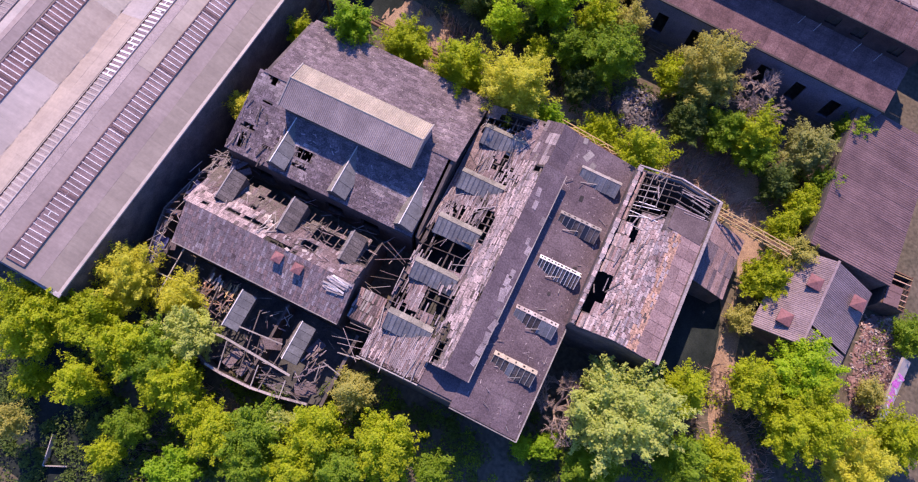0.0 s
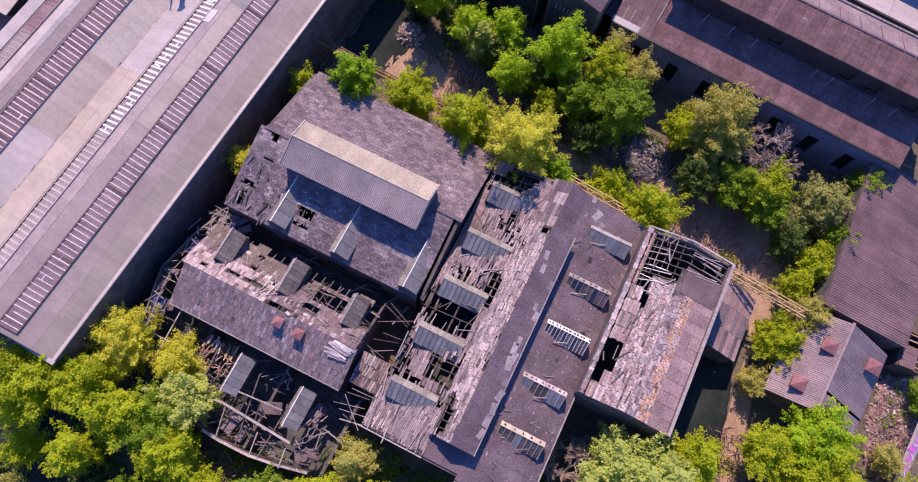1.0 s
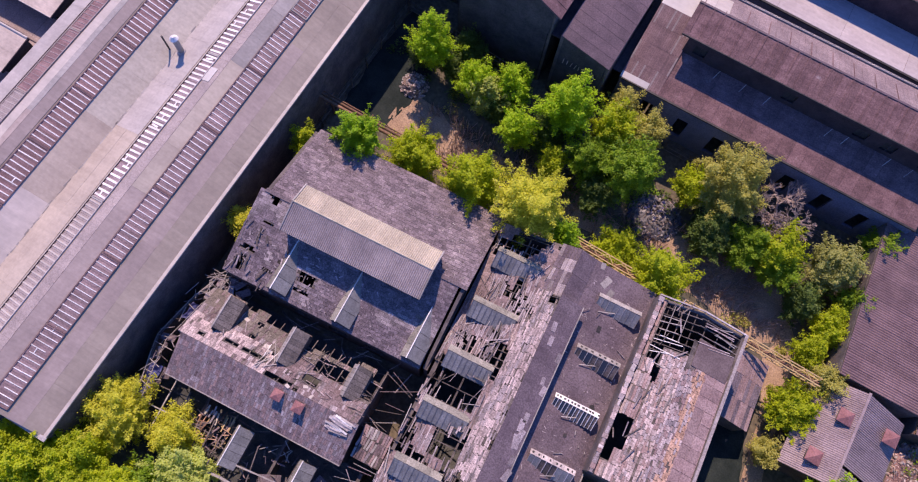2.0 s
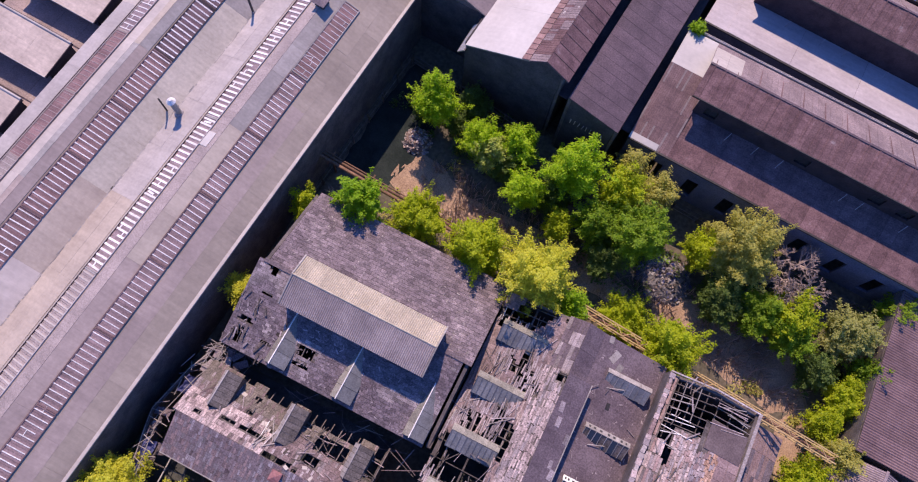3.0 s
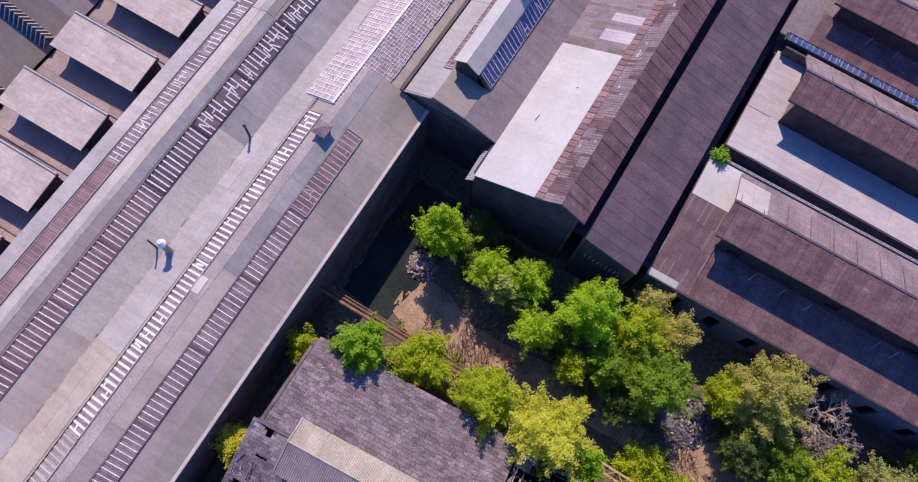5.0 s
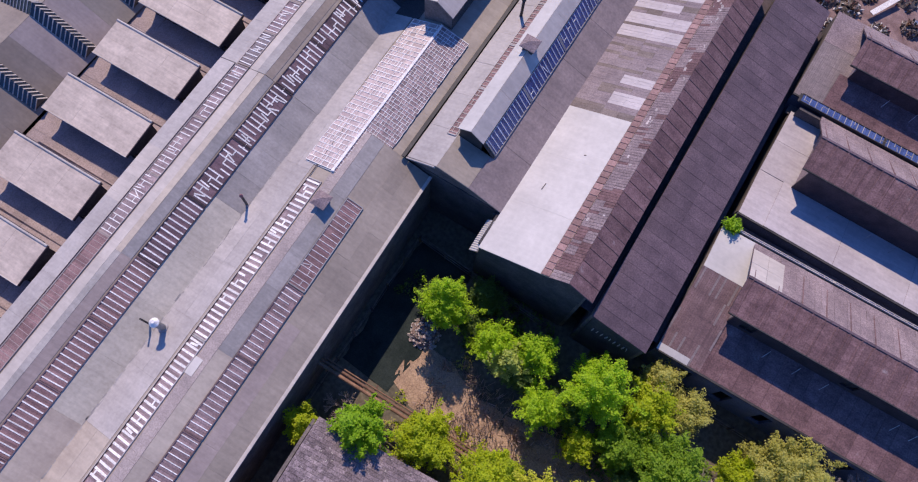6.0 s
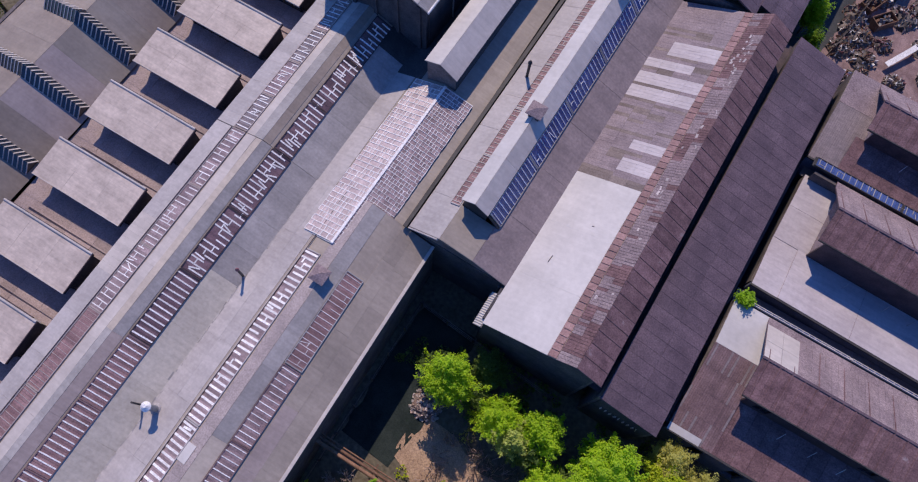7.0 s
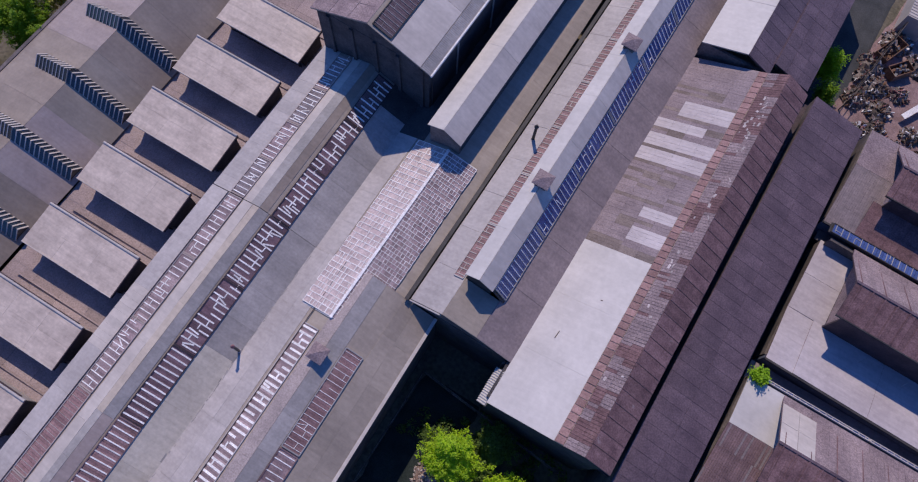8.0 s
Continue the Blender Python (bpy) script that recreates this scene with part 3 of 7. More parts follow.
wall(shed, -48.2, Y0 + 0.18, -28.55, Y0 + 0.18, 0, 6.3, 0.35, BRICK)
wall(shed, -47.9, Y0 + 0.4, -47.9, 75, 0, 6.7, 0.3, BRICK)
wall(shed, -28.6, Y1 - 0.18, -30.5, Y1 - 0.18, 0, 6.7, 0.35, BRICK)
wall(shed, -48.0, 80, -30.5, 80, 0, 6.3, 0.35, BRICK)
for x, z in ((-36.0, 7.62), (-46.55, 7.5)):
    stick("flashing", (x, Y0, z), (x, Y1, z), 0.05, 0.06, DARKFRAME, shed)
joined("valley_dirt", [Matrix.Translation((-38.85 + random.gauss(0, 0.06), Y0 + 0.5 * k, 6.47)) @ Matrix.Rotation(random.gauss(0, 0.1), 4, 'Z') @ Matrix.Diagonal((random.uniform(0.02, 0.12), random.uniform(0.1, 0.8), 0.02, 1)) for k in range(95)], BLUEGREY, shed)
stick("gutter", (-28.38, Y0, 6.72), (-28.38, Y1, 6.72), 0.24, 0.14, PALE, shed)
stick("coping", (-48.2, Y0 - 0.05, 6.95), (-28.2, Y0 - 0.05, 6.75), 0.3, 0.12, CONCRETE, shed)
north = thing("factory_shed", -38, 62, turn=(0.8, -36.0, 40.0), label="northern bays of the factory shed with a white glazed ridge", category="factory")
NB = [(-30.9, 7.4), (-34.5, 8.1), (-38.9, 6.35), (-43.5, 8.3), (-48.2, 6.9)]
# two near-black strips paint the tall block's shadow on these bays
slopes = profile_roof(north, NB, Y1, 80.0, [(-32.0, -30.9, GREY, 4), (-38.9, -37.2, SAND, 3, Y1, 54.4), (-38.9, -36.6, SHADEBLACK, 3, 54.4, 80), (-41.25, -38.9, BLUEGREY, 2.5, Y1, 55.2), (-41.25, -38.9, SHADEBLACK, 2.5, 55.2, 80), (-43.5, -42.9, DUSK, 3),
                                           (-44.35, -43.5, BLUEGREY, 4.2), (-45.2, -44.35, PALE, 5.0), (-48.2, -46.45, SAND, 1.1)])
sl, dk = slopes[2][:2]
ladder(dk, sl, 0, 14.2, 2.5, 4.0, broken=0.6, seg=5.0, wide=0.11)
sl, dk = slopes[3][:2]
ladder(dk, sl, 0, 14.2, 1.7, 3.0, broken=0.35, seg=3.4, mixed_panes=(ROOFGLASS, PINKGLASS, PINKGLASS, BLUEGREY), frame_mat=ROOFMAUVE, wide=0.075)
sl = Slope((-28.3, 39.0, 6.73), (-28.3, 43.0, 6.73), (-31.9, 39.0, 7.86))


def glazed_slope(parent, sl, n1, n2, pane, ragged, wide):
    """A whole slope of small panes between white bars both ways."""
    dk = deck(parent, sl, BLACK, name="glazing_frame")
    c1, c2 = sl.l1 / n1, sl.l2 / n2
    cover(dk, sl, pane, c1, c2, name="pane", thick=0.015, gap=0.0, limit=200, tilt=0.012, lift=0.01)
    for i in range(n1 + 1):
        chip("glazing_bar", sl.box(i * c1, sl.l2 / 2, wide, sl.l2, 0.035, 0.03, random.gauss(0, 0.004)), BARWHITE, dk)
    ms = []
    for i in range(n1):
        for j in range(n2 + 1):
            if random.random() > ragged:
                ms.append(sl.box((i + 0.5) * c1, j * c2 + random.gauss(0, 0.05 * ragged), c1, wide * random.uniform(0.5, 1.2), 0.035, 0.028, random.gauss(0, 0.02)))
    joined("bar_field", ms, BARWHITE, dk)


PINKWHITE = surface("whitened_pane", (0.425, 0.336, 0.330), (0.600, 0.494, 0.480), rough=0.4, scale=1.2, rand=0.12, bump=0.03)
ridge = thing("ridge_skylight", -34.5, 47, label="ridge rooflight of small whitened panes between white bars", category="skylight", z=7.0)
glazed_slope(ridge, Slope((-37.15, 39.1, 7.15), (-37.15, 54.3, 7.15), (-34.5, 39.1, 8.2)), 34, 9, PINKWHITE, 0.3, 0.06)
glazed_slope(ridge, Slope((-31.95, 39.1, 7.7), (-31.95, 54.3, 7.7), (-34.5, 39.1, 8.2)), 44, 10, PINKGLASS, 0.2, 0.038)
stick("ridge_cap", (-34.5, 39.0, 8.26), (-34.5, 54.4, 8.26), 0.2, 0.08, BARWHITE, ridge)
for y in (39.02, 54.38):
    bm = bmesh.new()
    prism(bm, [(-37.15, 7.1), (-34.5, 8.18), (-31.95, 7.65), (-32.0, 6.9), (-37, 6.6)], "y", y - 0.04, y + 0.04)
    part("end_board", bm, BARWHITE, ridge)


def vent(x, y, z, s, label, mt, name="roof_vent", turn=0.0):
    """A square ventilator: upright box, louvres and a pyramid cap."""
    ob = thing(name, x, y, z=z, label=label, category="roof vent", group="roof vents", turn=turn)
    bm = bmesh.new()
    box(bm, x - 0.36 * s, y - 0.36 * s, z - 0.5, x + 0.36 * s, y + 0.36 * s, z + 0.62 * s)
    part("shaft", bm, DARKWOOD, ob)
    for k in range(3):
        bm = bmesh.new()
        q, h = 0.4 * s, z + (0.12 + 0.17 * k) * s
        box(bm, x - q, y - q, h, x + q, y + q, h + 0.05)
        part("louvre", bm, DARKWOOD, ob)
    bm = bmesh.new()
    q = 0.58 * s
    k = [bm.verts.new((x + a * q, y + b * q, z + 0.62 * s)) for a, b in ((-1, -1), (1, -1), (1, 1), (-1, 1))]
    k2 = [bm.verts.new((x + a * q, y + b * q, z + 0.68 * s)) for a, b in ((-1, -1), (1, -1), (1, 1), (-1, 1))]
    top = bm.verts.new((x, y, z + 0.98 * s))
    bm.faces.new(k[::-1])
    for i in range(4):
        bm.faces.new((k[i], k[(i + 1) % 4], k2[(i + 1) % 4], k2[i]))
        bm.faces.new((k2[i], k2[(i + 1) % 4], top))
    part("cap", bm, mt, ob)
    return ob


patch = Slope((-34.75, 21.6, 8.02), (-34.75, 22.9, 8.02), (-34.0, 21.6, 8.3))
cover(shed, patch, WHITE, 1.3, 0.8, name="patch_sheet", thick=0.02, limit=1, tilt=0)
vent(-33.6, 36.5, 8.25, 1.05, "square roof ventilator with a brown pyramid cap on the shed ridge", TILE)


def tube(p, q, r, r2=None, n=12, bm=None):
    own = bm is None
    bm = bm or bmesh.new()
    p, q = Vector(p), Vector(q)
    m = Matrix.Translation((p + q) / 2) @ (q - p).to_track_quat('Z', 'Y').to_matrix().to_4x4()
    bmesh.ops.create_cone(bm, segments=n, radius1=r, radius2=r if r2 is None else r2, depth=(q - p).length, cap_ends=True, matrix=m)
    return bm


def flue(x, y, z, h, r, mt, label, cap):
    ob = thing("flue_pipe", x, y, z=z, label=label, category="flue", group="flues")
    part("pipe", tube((x, y, z - 0.3), (x, y, z + h), r), mt, ob)
    part("collar", tube((x, y, z - 0.05), (x, y, z + 0.12), r * 1.7, r * 1.2), CONCRETE, ob)
    if cap:
        part("cowl", tube((x, y, z + h), (x, y, z + h + 0.28), r * 1.5, r * 0.5), cap, ob)
    return ob


flue(-39.0, 22.9, 6.45, 1.95, 0.07, BLACK, "thin black flue pipe rising from the shed valley", None)
flue(-38.0, 23.2, 6.75, 1.75, 0.24, LEAD, "thick galvanised flue with a white cowl on the shed roof", BARWHITE)
flue(-38.9, 33.8, 6.45, 1.75, 0.1, BLACK, "black flue pipe with a reddish cowl on the shed roof", VENTRED)
flue(-29.6, 58.7, 8.2, 2.0, 0.12, BLACK, "black flue pipe beside the long gutter", BLACK)

TANFELT = surface("tan_roof_felt", (0.438, 0.365, 0.319), (0.576, 0.486, 0.424), scale=0.6, grain=4, rand=0.05, bump=0.04, contrast=0.1, streak=0.2, rough=0.58, spec=0.42)
BROWNFELT = surface("brown_roof_felt", (0.260, 0.207, 0.207), (0.367, 0.291, 0.284), scale=0.4, rand=0.1, bump=0.1)
# ---- boxed rooflights of the western hall ----
WESTTURN = (1.3, -49.0, 40.0)
west = thing("factory_hall", -52, 40, turn=WESTTURN, label="low sand-roofed hall that carries a row of boxed rooflights", category="factory")
sl = Slope((-58.2, -5, 4.75), (-48.3, -5, 4.95), (-58.2, 62, 4.75))
dk = deck(west, sl, SAND)
cover(dk, sl, BROWNFELT, 2.8, 2.0, name="roof_sheet", thick=0.025, limit=100, tilt=0.002)
wall(west, -58.1, -5, -58.1, 62, 0, 4.7, 0.3, BRICK)
wall(west, -58.0, -4.9, -48.4, -4.9, 0, 5.1, 0.3, BRICK)


def roof_box(y):
    """A boxed rooflight: a pitched sheet roof over a glazed face, with curved side flashings."""
    ob = thing("boxed_rooflight", -53, y, z=4.9, turn=WESTTURN, label="boxed rooflight with a tan felt roof and a dark glazed face", category="skylight", group="boxed rooflights")
    x0, x1, yn, ys, zn, zs = -57.2, -49.0, y, y - 3.35, 7.05, 6.75
    s = Slope((x0, ys, zs), (x1, ys, zs), (x0, yn, zn))
    d = deck(ob, s, SAND, thick=0.1)
    cover(d, s, TANFELT, 2.7, 1.7, name="roof_sheet", thick=0.02, gap=0.008, limit=20, tilt=0.001)
    part("ridge_roll", tube((x0, yn - 0.05, zn + 0.03), (x1, yn - 0.05, zn + 0.03), 0.1), SAND, ob)
    stick("upstand", (x0 + 0.2, yn + 0.07, zn - 0.1), (x1 - 0.5, yn + 0.07, zn - 0.1), 0.06, 0.3, DARKFRAME, ob)
    stick("fascia", (x0, ys - 0.03, zs - 0.02), (x1, ys - 0.03, zs - 0.02), 0.07, 0.16, PALE, ob)
    stick("end_board", (x1 + 0.03, ys, zs - 0.05), (x1 + 0.03, yn, zn - 0.05), 0.06, 0.24, DARKFRAME, ob)
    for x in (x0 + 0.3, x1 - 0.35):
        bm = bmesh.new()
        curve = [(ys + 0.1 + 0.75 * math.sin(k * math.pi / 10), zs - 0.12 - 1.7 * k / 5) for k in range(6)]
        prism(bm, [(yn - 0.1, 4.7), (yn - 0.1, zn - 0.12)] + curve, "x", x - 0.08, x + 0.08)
        # the east cheek, away from the sun, is darkened for shade
        part("cheek", bm, SHADEWALL if x > -53 else GREYBROWN, ob)
    wall(ob, x0 + 0.4, ys + 0.6, x1 - 0.45, ys + 0.6, 4.7, zs - 0.1, 0.06, GLASS, name="glazing")
    wall(ob, x0 + 0.3, yn - 0.15, x1 - 0.3, yn - 0.15, 4.7, zn - 0.12, 0.1, SAND, name="back")
    for i in range(9):
        x = x0 + 0.6 + i * 0.87
        stick("glazing_bar", (x, ys + 0.54, 4.8), (x, ys + 0.54, zs - 0.12), 0.05, 0.05, BLACK, ob)
    stick("gutter_board", (x0 + 0.2, yn + 0.55, 5.02), (x1 - 0.2, yn + 0.55, 5.02), 0.12, 0.1, BROWNFELT, ob)


for y in (58.3, 52.6, 46.95, 41.2, 35.3, 29.3, 23.5, 17.7, 11.9):
    roof_box(y)

# ---- the far western hall with folded glazed dormers ----
far = thing("factory_hall", -63, 45, label="grey pitched hall with folded glazed dormers over its ridge", category="factory")
ws = []
for xa, za, xb, zb in ((-69.3, 6.0, -62.4, 8.0), (-58.1, 5.0, -62.4, 8.0)):
    s = Slope((xa, 0, za), (xa, 64, za), (xb, 0, zb))
    d = deck(far, s, GREY)
    cover(d, s, GREY, 5.8, 6.0, name="roof_sheet", thick=0.02, gap=0.01, limit=40, tilt=0.001, choose=lambda a, b: random.choice((ROOFMAUVE, GREY, DUSK) if b < 4 else (GREYGREEN, ROOFMAUVE, GREY)))
    ws.append(s)
wall(far, -69.1, 0.2, -69.1, 63.8, 0, 6.2, 0.3, BRICK)
wall(far, -69, 63.8, -58.1, 63.8, 0, 5.0, 0.3, BRICK)
for y in (49.7, 43.9, 38.0, 32.2, 26.4):
    ob = thing("glazed_dormer", -62, y, z=7.0, label="folded dormer of dark glass between white glazing bars", category="dormer", group="glazed dormers")
    for xa, za, xb, zb in ((-66.3, 6.9, -62.4, 8.05), (-58.4, 5.3, -62.4, 8.05)):
        n = 9 if xa < -62 else 13
        bm = bmesh.new()
        k = [bm.verts.new(c) for c in ((xa, y - 0.75, za), (xa, y + 0.6, za), (xa, y, za + 0.72), (xb, y - 0.75, zb), (xb, y + 0.6, zb), (xb, y, zb + 0.72))]
        for f in ((0, 2, 1), (3, 4, 5), (0, 3, 5, 2), (1, 2, 5, 4), (0, 1, 4, 3)):
            bm.faces.new([k[i] for i in f])
        part("glazing", bm, GLASS, ob)
        for i in range(n + 1):
            f = i / n
            x, z = xa + (xb - xa) * f, za + (zb - za) * f
            stick("glazing_bar", (x, y - 0.76, z + 0.03), (x, y, z + 0.75), 0.07, 0.05, PALE, ob)
            stick("glazing_bar", (x, y + 0.61, z + 0.03), (x, y, z + 0.75), 0.13, 0.05, PALE, ob)

# ---- the tall block ----
tower = thing("tall_block", -43, 66, label="tall brick block with a glazed and sheeted gable roof", category="building")
# the block's walls have their shade put into the brick colour
wall(tower, -48.3, 57.5, -38.2, 57.5, 6, 11.9, 0.35, SHADEWALL)
wall(tower, -38.3, 57.7, -38.3, 80, 6, 11.9, 0.35, SHADEWALL)
wall(tower, -48.2, 57.7, -48.2, 80, 6, 11.9, 0.35, SHADEWALL)
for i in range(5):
    stick("pilaster", (-47.2 + 2.1 * i, 57.25, 6.5), (-47.2 + 2.1 * i, 57.25, 11.8), 0.3, 0.2, SHADEWALL, tower)
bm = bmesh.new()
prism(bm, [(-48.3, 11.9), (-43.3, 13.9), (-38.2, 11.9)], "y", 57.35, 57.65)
part("gable", bm, SHADEWALL, tower)
s = Slope((-48.7, 57.1, 11.85), (-48.7, 80, 11.85), (-43.3, 57.1, 14.0))
cover(deck(tower, s, GREY), s, TILE, 1.5, 2.0, name="roof_sheet", thick=0.03, limit=40)
s = Slope((-37.9, 57.1, 11.85), (-37.9, 80, 11.85), (-43.3, 57.1, 14.0))
dk = deck(tower, s, GREY)
sub = Slope(s.at(0, 1.0), s.at(s.l1, 1.0), s.at(0, 3.7))
cover(dk, sub, PALE, 5.5, 2.7, name="roof_sheet", thick=0.03, limit=40, tilt=0.001)
sub = Slope(s.at(0, 0), s.at(s.l1, 0), s.at(0, 0.95))
corrugated(dk, sub, BLUEGREY, 1.1, pitch=0.16, amp=0.012)
ladder(dk, s, 0.2, 22, 3.85, 5.5, broken=0.1, seg=5.5, frame_mat=BLACK, pane=MAUVE, bars=CONCRETE, wide=0.03)
stick("fascia", (-37.85, 57.05, 11.9), (-37.85, 80, 11.9), 0.12, 0.2, BARWHITE, tower)
for x, y in ((-38.05, 61.2), (-38.05, 66.5)):
    stick("downpipe", (x, y, 6.8), (x, y, 11.8), 0.1, 0.1, CONCRETE, tower)


def monitor(parent, x0, xr, x1, z0, zr, z1, base, y0, y1, mt, mt2=None, side=GREY, ln=3.0):
    """A raised roof monitor along y: side walls, end walls and two slopes of sheeting."""
    wall(parent, x0 + 0.2, y0 + 0.15, x0 + 0.2, y1, base, z0 - 0.05, 0.12, side, name="side_wall")
    wall(parent, x1 - 0.2, y0 + 0.15, x1 - 0.2, y1, base, z1 - 0.05, 0.12, side, name="side_wall")
    for y in (y0 + 0.2, y1 - 0.1):
        bm = bmesh.new()
        prism(bm, [(x0 + 0.15, base), (x1 - 0.15, base), (x1 - 0.15, z1 - 0.1), (xr, zr - 0.12), (x0 + 0.15, z0 - 0.1)], "y", y - 0.06, y + 0.06)
        part("end_wall", bm, BLACK if side is BLACK else BRICK, parent)
    for xa, za, m in ((x0, z0, mt), (x1, z1, mt2 or mt)):
        s = Slope((xa, y0, za), (xa, y1, za), (xr, y0, zr))
        cover(deck(parent, s, GREY, thick=0.06), s, m, ln, s.l2, name="roof_sheet", thick=0.025, gap=0.008, limit=40, tilt=0.001)


mon = thing("roof_monitor", -35, 66, z=8.0, label="long white-roofed monitor on the northern shed roof", category="roof monitor")
monitor(mon, -36.5, -35.1, -33.6, 10.05, 10.6, 9.6, 7.2, 54.5, 80, WHITE, PALE, GLASS, 4)

# ---- the middle hall ----
mid = thing("factory_hall", -22, 56, label="wide hall with white roof panels and a ribbed dark ridge", category="factory")
roofs = [(-30.6, 7.8, -28.0, 9.0, 43.2, SAND, 3.5), (-25.2, 8.5, -22.3, 7.45, 43.2, GREYBROWN, 4.5)]
for xa, za, xb, zb, y0, mt, ln in roofs:
    s = Slope((xa, y0, za), (xa, 80, za), (xb, y0, zb))
    d = deck(mid, s, GREY)
    cover(d, s, mt, ln, s.l2, name="roof_sheet", thick=0.03, limit=40, tilt=0.001)
    if xa < -30:
        ladder(d, s, 2.9, 36, 1.95, 2.75, seg=4.6, broken=0.25, frame_mat=SAND, bars=PALE, wide=0.05, pane=REDGLASS)
s = Slope((-28.0, 43.2, 9.0), (-28.0, 46.3, 9.0), (-25.2, 43.2, 8.5))
cover(deck(mid, s, GREY), s, GREY, 3.1, s.l2, name="roof_sheet", thick=0.03, limit=4, tilt=0.001)
s = Slope((-24.85, 46.3, 8.42), (-24.85, 80, 8.42), (-25.95, 46.3, 9.85))
ladder(deck(mid, s, BLACK, name="glazing_frame"), s, 0.2, 33.5, 0.08, 1.7, pane=SKYGLASS, frame_mat=BLUEGREY, seg=6.0, broken=0.12, wide=0.06)
mon = thing("roof_monitor", -27, 60, z=8.6, label="long white roof monitor with two brown vents on its ridge", category="roof monitor")
monitor(mon, -28.05, -26.95, -25.85, 10.2, 10.75, 9.95, 8.4, 46.2, 80, WHITE, PALE, BLACK, 4)
vent(-26.95, 54.8, 10.5, 1.1, "square ventilator with a brown pyramid cap on the white monitor", TILE)
vent(-26.95, 68.5, 10.5, 1.1, "square ventilator with a brown pyramid cap on the white monitor", TILE)
s = Slope((-22.3, 40.0, 7.45), (-22.3, 54.1, 7.45), (-17.4, 40.0, 9.55))
cover(deck(mid, s, GREY), s, WHITE, 4.7, s.l2, name="roof_sheet", thick=0.03, limit=12, tilt=0.0005, gap=0.004)
s = Slope((-22.3, 54.1, 7.45), (-22.3, 73, 7.45), (-17.4, 54.1, 9.55))
d = deck(mid, s, GREY)
joined("debris_field", [bar((-20.6, 46.2, 8.25), (-20.55, 46.8, 8.28), 0.05, 0.04), bar((-19.2, 50.1, 8.85), (-19.05, 50.15, 8.9), 0.06, 0.03)], DARKWOOD, mid)
GREYBOARD = surface("grey_board", (0.221, 0.176, 0.188), (0.291, 0.236, 0.246), scale=0.6, rand=0.08, bump=0.1, contrast=0.2)
BROWNBOARD = surface("brown_board", (0.17, 0.135, 0.125), (0.24, 0.195, 0.18), scale=0.8, rand=0.15, contrast=0.2)


def mixed(a, b):
    if a > 15.8:
        return GREYBOARD
    if 13.0 < a < 14.3 and b > 0.8 or 11.4 < a < 12.3 and b < 4.2 or 9.6 < a < 10.9 or 8.0 < a < 9.2 and b > 0.6:
        return LILAC
    if 3.4 < a < 4.3 and b > 2.6 or 1.2 < a < 2.4 and b > 2.6:
        return LILAC
    return GREYBOARD if noise.noise(Vector((a * 1.9, b * 0.25, 8))) > -0.12 else BROWNBOARD


cover(d, s, TILE, 0.3, 1.35, name="roof_sheet", thick=0.03, limit=60, tilt=0.002, gap=0.008, lap=0, choose=mixed)
s = Slope((-17.4, 40.0, 9.55), (-17.4, 73, 9.55), (-16.75, 40.0, 9.85))
cover(deck(mid, s, GREY), s, BRICKRED, 0.55, s.l2, name="tile", thick=0.05, limit=60, tilt=0.01, gap=0.06)
s = Slope((-16.75, 40.0, 9.85), (-16.75, 73, 9.85), (-15.4, 40.0, 10.8))
d = deck(mid, s, MAUVE)
cover(d, s, MAUVE, 0.24, 0.82, name="tile", thick=0.03, limit=60, tilt=0.006, gap=0.012, ragged=0.08,
      choose=lambda a, b: TILE if noise.noise(Vector((a * 0.35, b * 0.6, 1))) > -0.2 and random.random() < 0.9 else EASTMAUVE)
for a, b in [(random.gauss(27.5, 1.6), random.uniform(0.2, 1.4)) for _ in range(26)] + [(random.uniform(3, 24), random.uniform(0.2, 1.4)) for _ in range(14)]:
    chip("worn_patch", s.box(a, b, random.uniform(0.1, 0.4), random.uniform(0.06, 0.2), 0.04, 0.012, random.gauss(0, 0.3)), COPING, d)
s2 = Slope((-13.35, 40.0, 9.72), (-13.35, 73, 9.72), (-15.4, 40.0, 10.8))
d2 = deck(mid, s2, MAUVE)
cover(d2, s2, EASTMAUVE, 1.0, s2.l2, name="roof_sheet", thick=0.03, limit=40, tilt=0.004, gap=0.03)
for i in range(33):
    chip("standing_seam", s2.box(i + 0.02, s2.l2 / 2, 0.02, s2.l2, 0.03, 0.03), MAUVE, d2)
wall(mid, -13.95, 40.2, -13.95, 73, 0, 9.85, 0.25, BRICK)
# walls over the yard carry their shade in the darker brick
wall(mid, -22.3, 40.25, -14.1, 40.25, 0, 7.3, 0.3, SHADEWALL)
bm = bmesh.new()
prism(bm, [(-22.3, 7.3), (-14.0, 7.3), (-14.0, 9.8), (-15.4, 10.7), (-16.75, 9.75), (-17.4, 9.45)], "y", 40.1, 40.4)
part("gable", bm, SHADEWALL, mid)
wall(mid, -30.5, 43.4, -22.5, 43.4, 0, 7.3, 0.3, SHADEWALL)
bm = bmesh.new()
prism(bm, [(-30.5, 7.3), (-22.4, 7.3), (-25.2, 8.4), (-28.0, 8.9), (-30.5, 7.7)], "y", 43.3, 43.5)
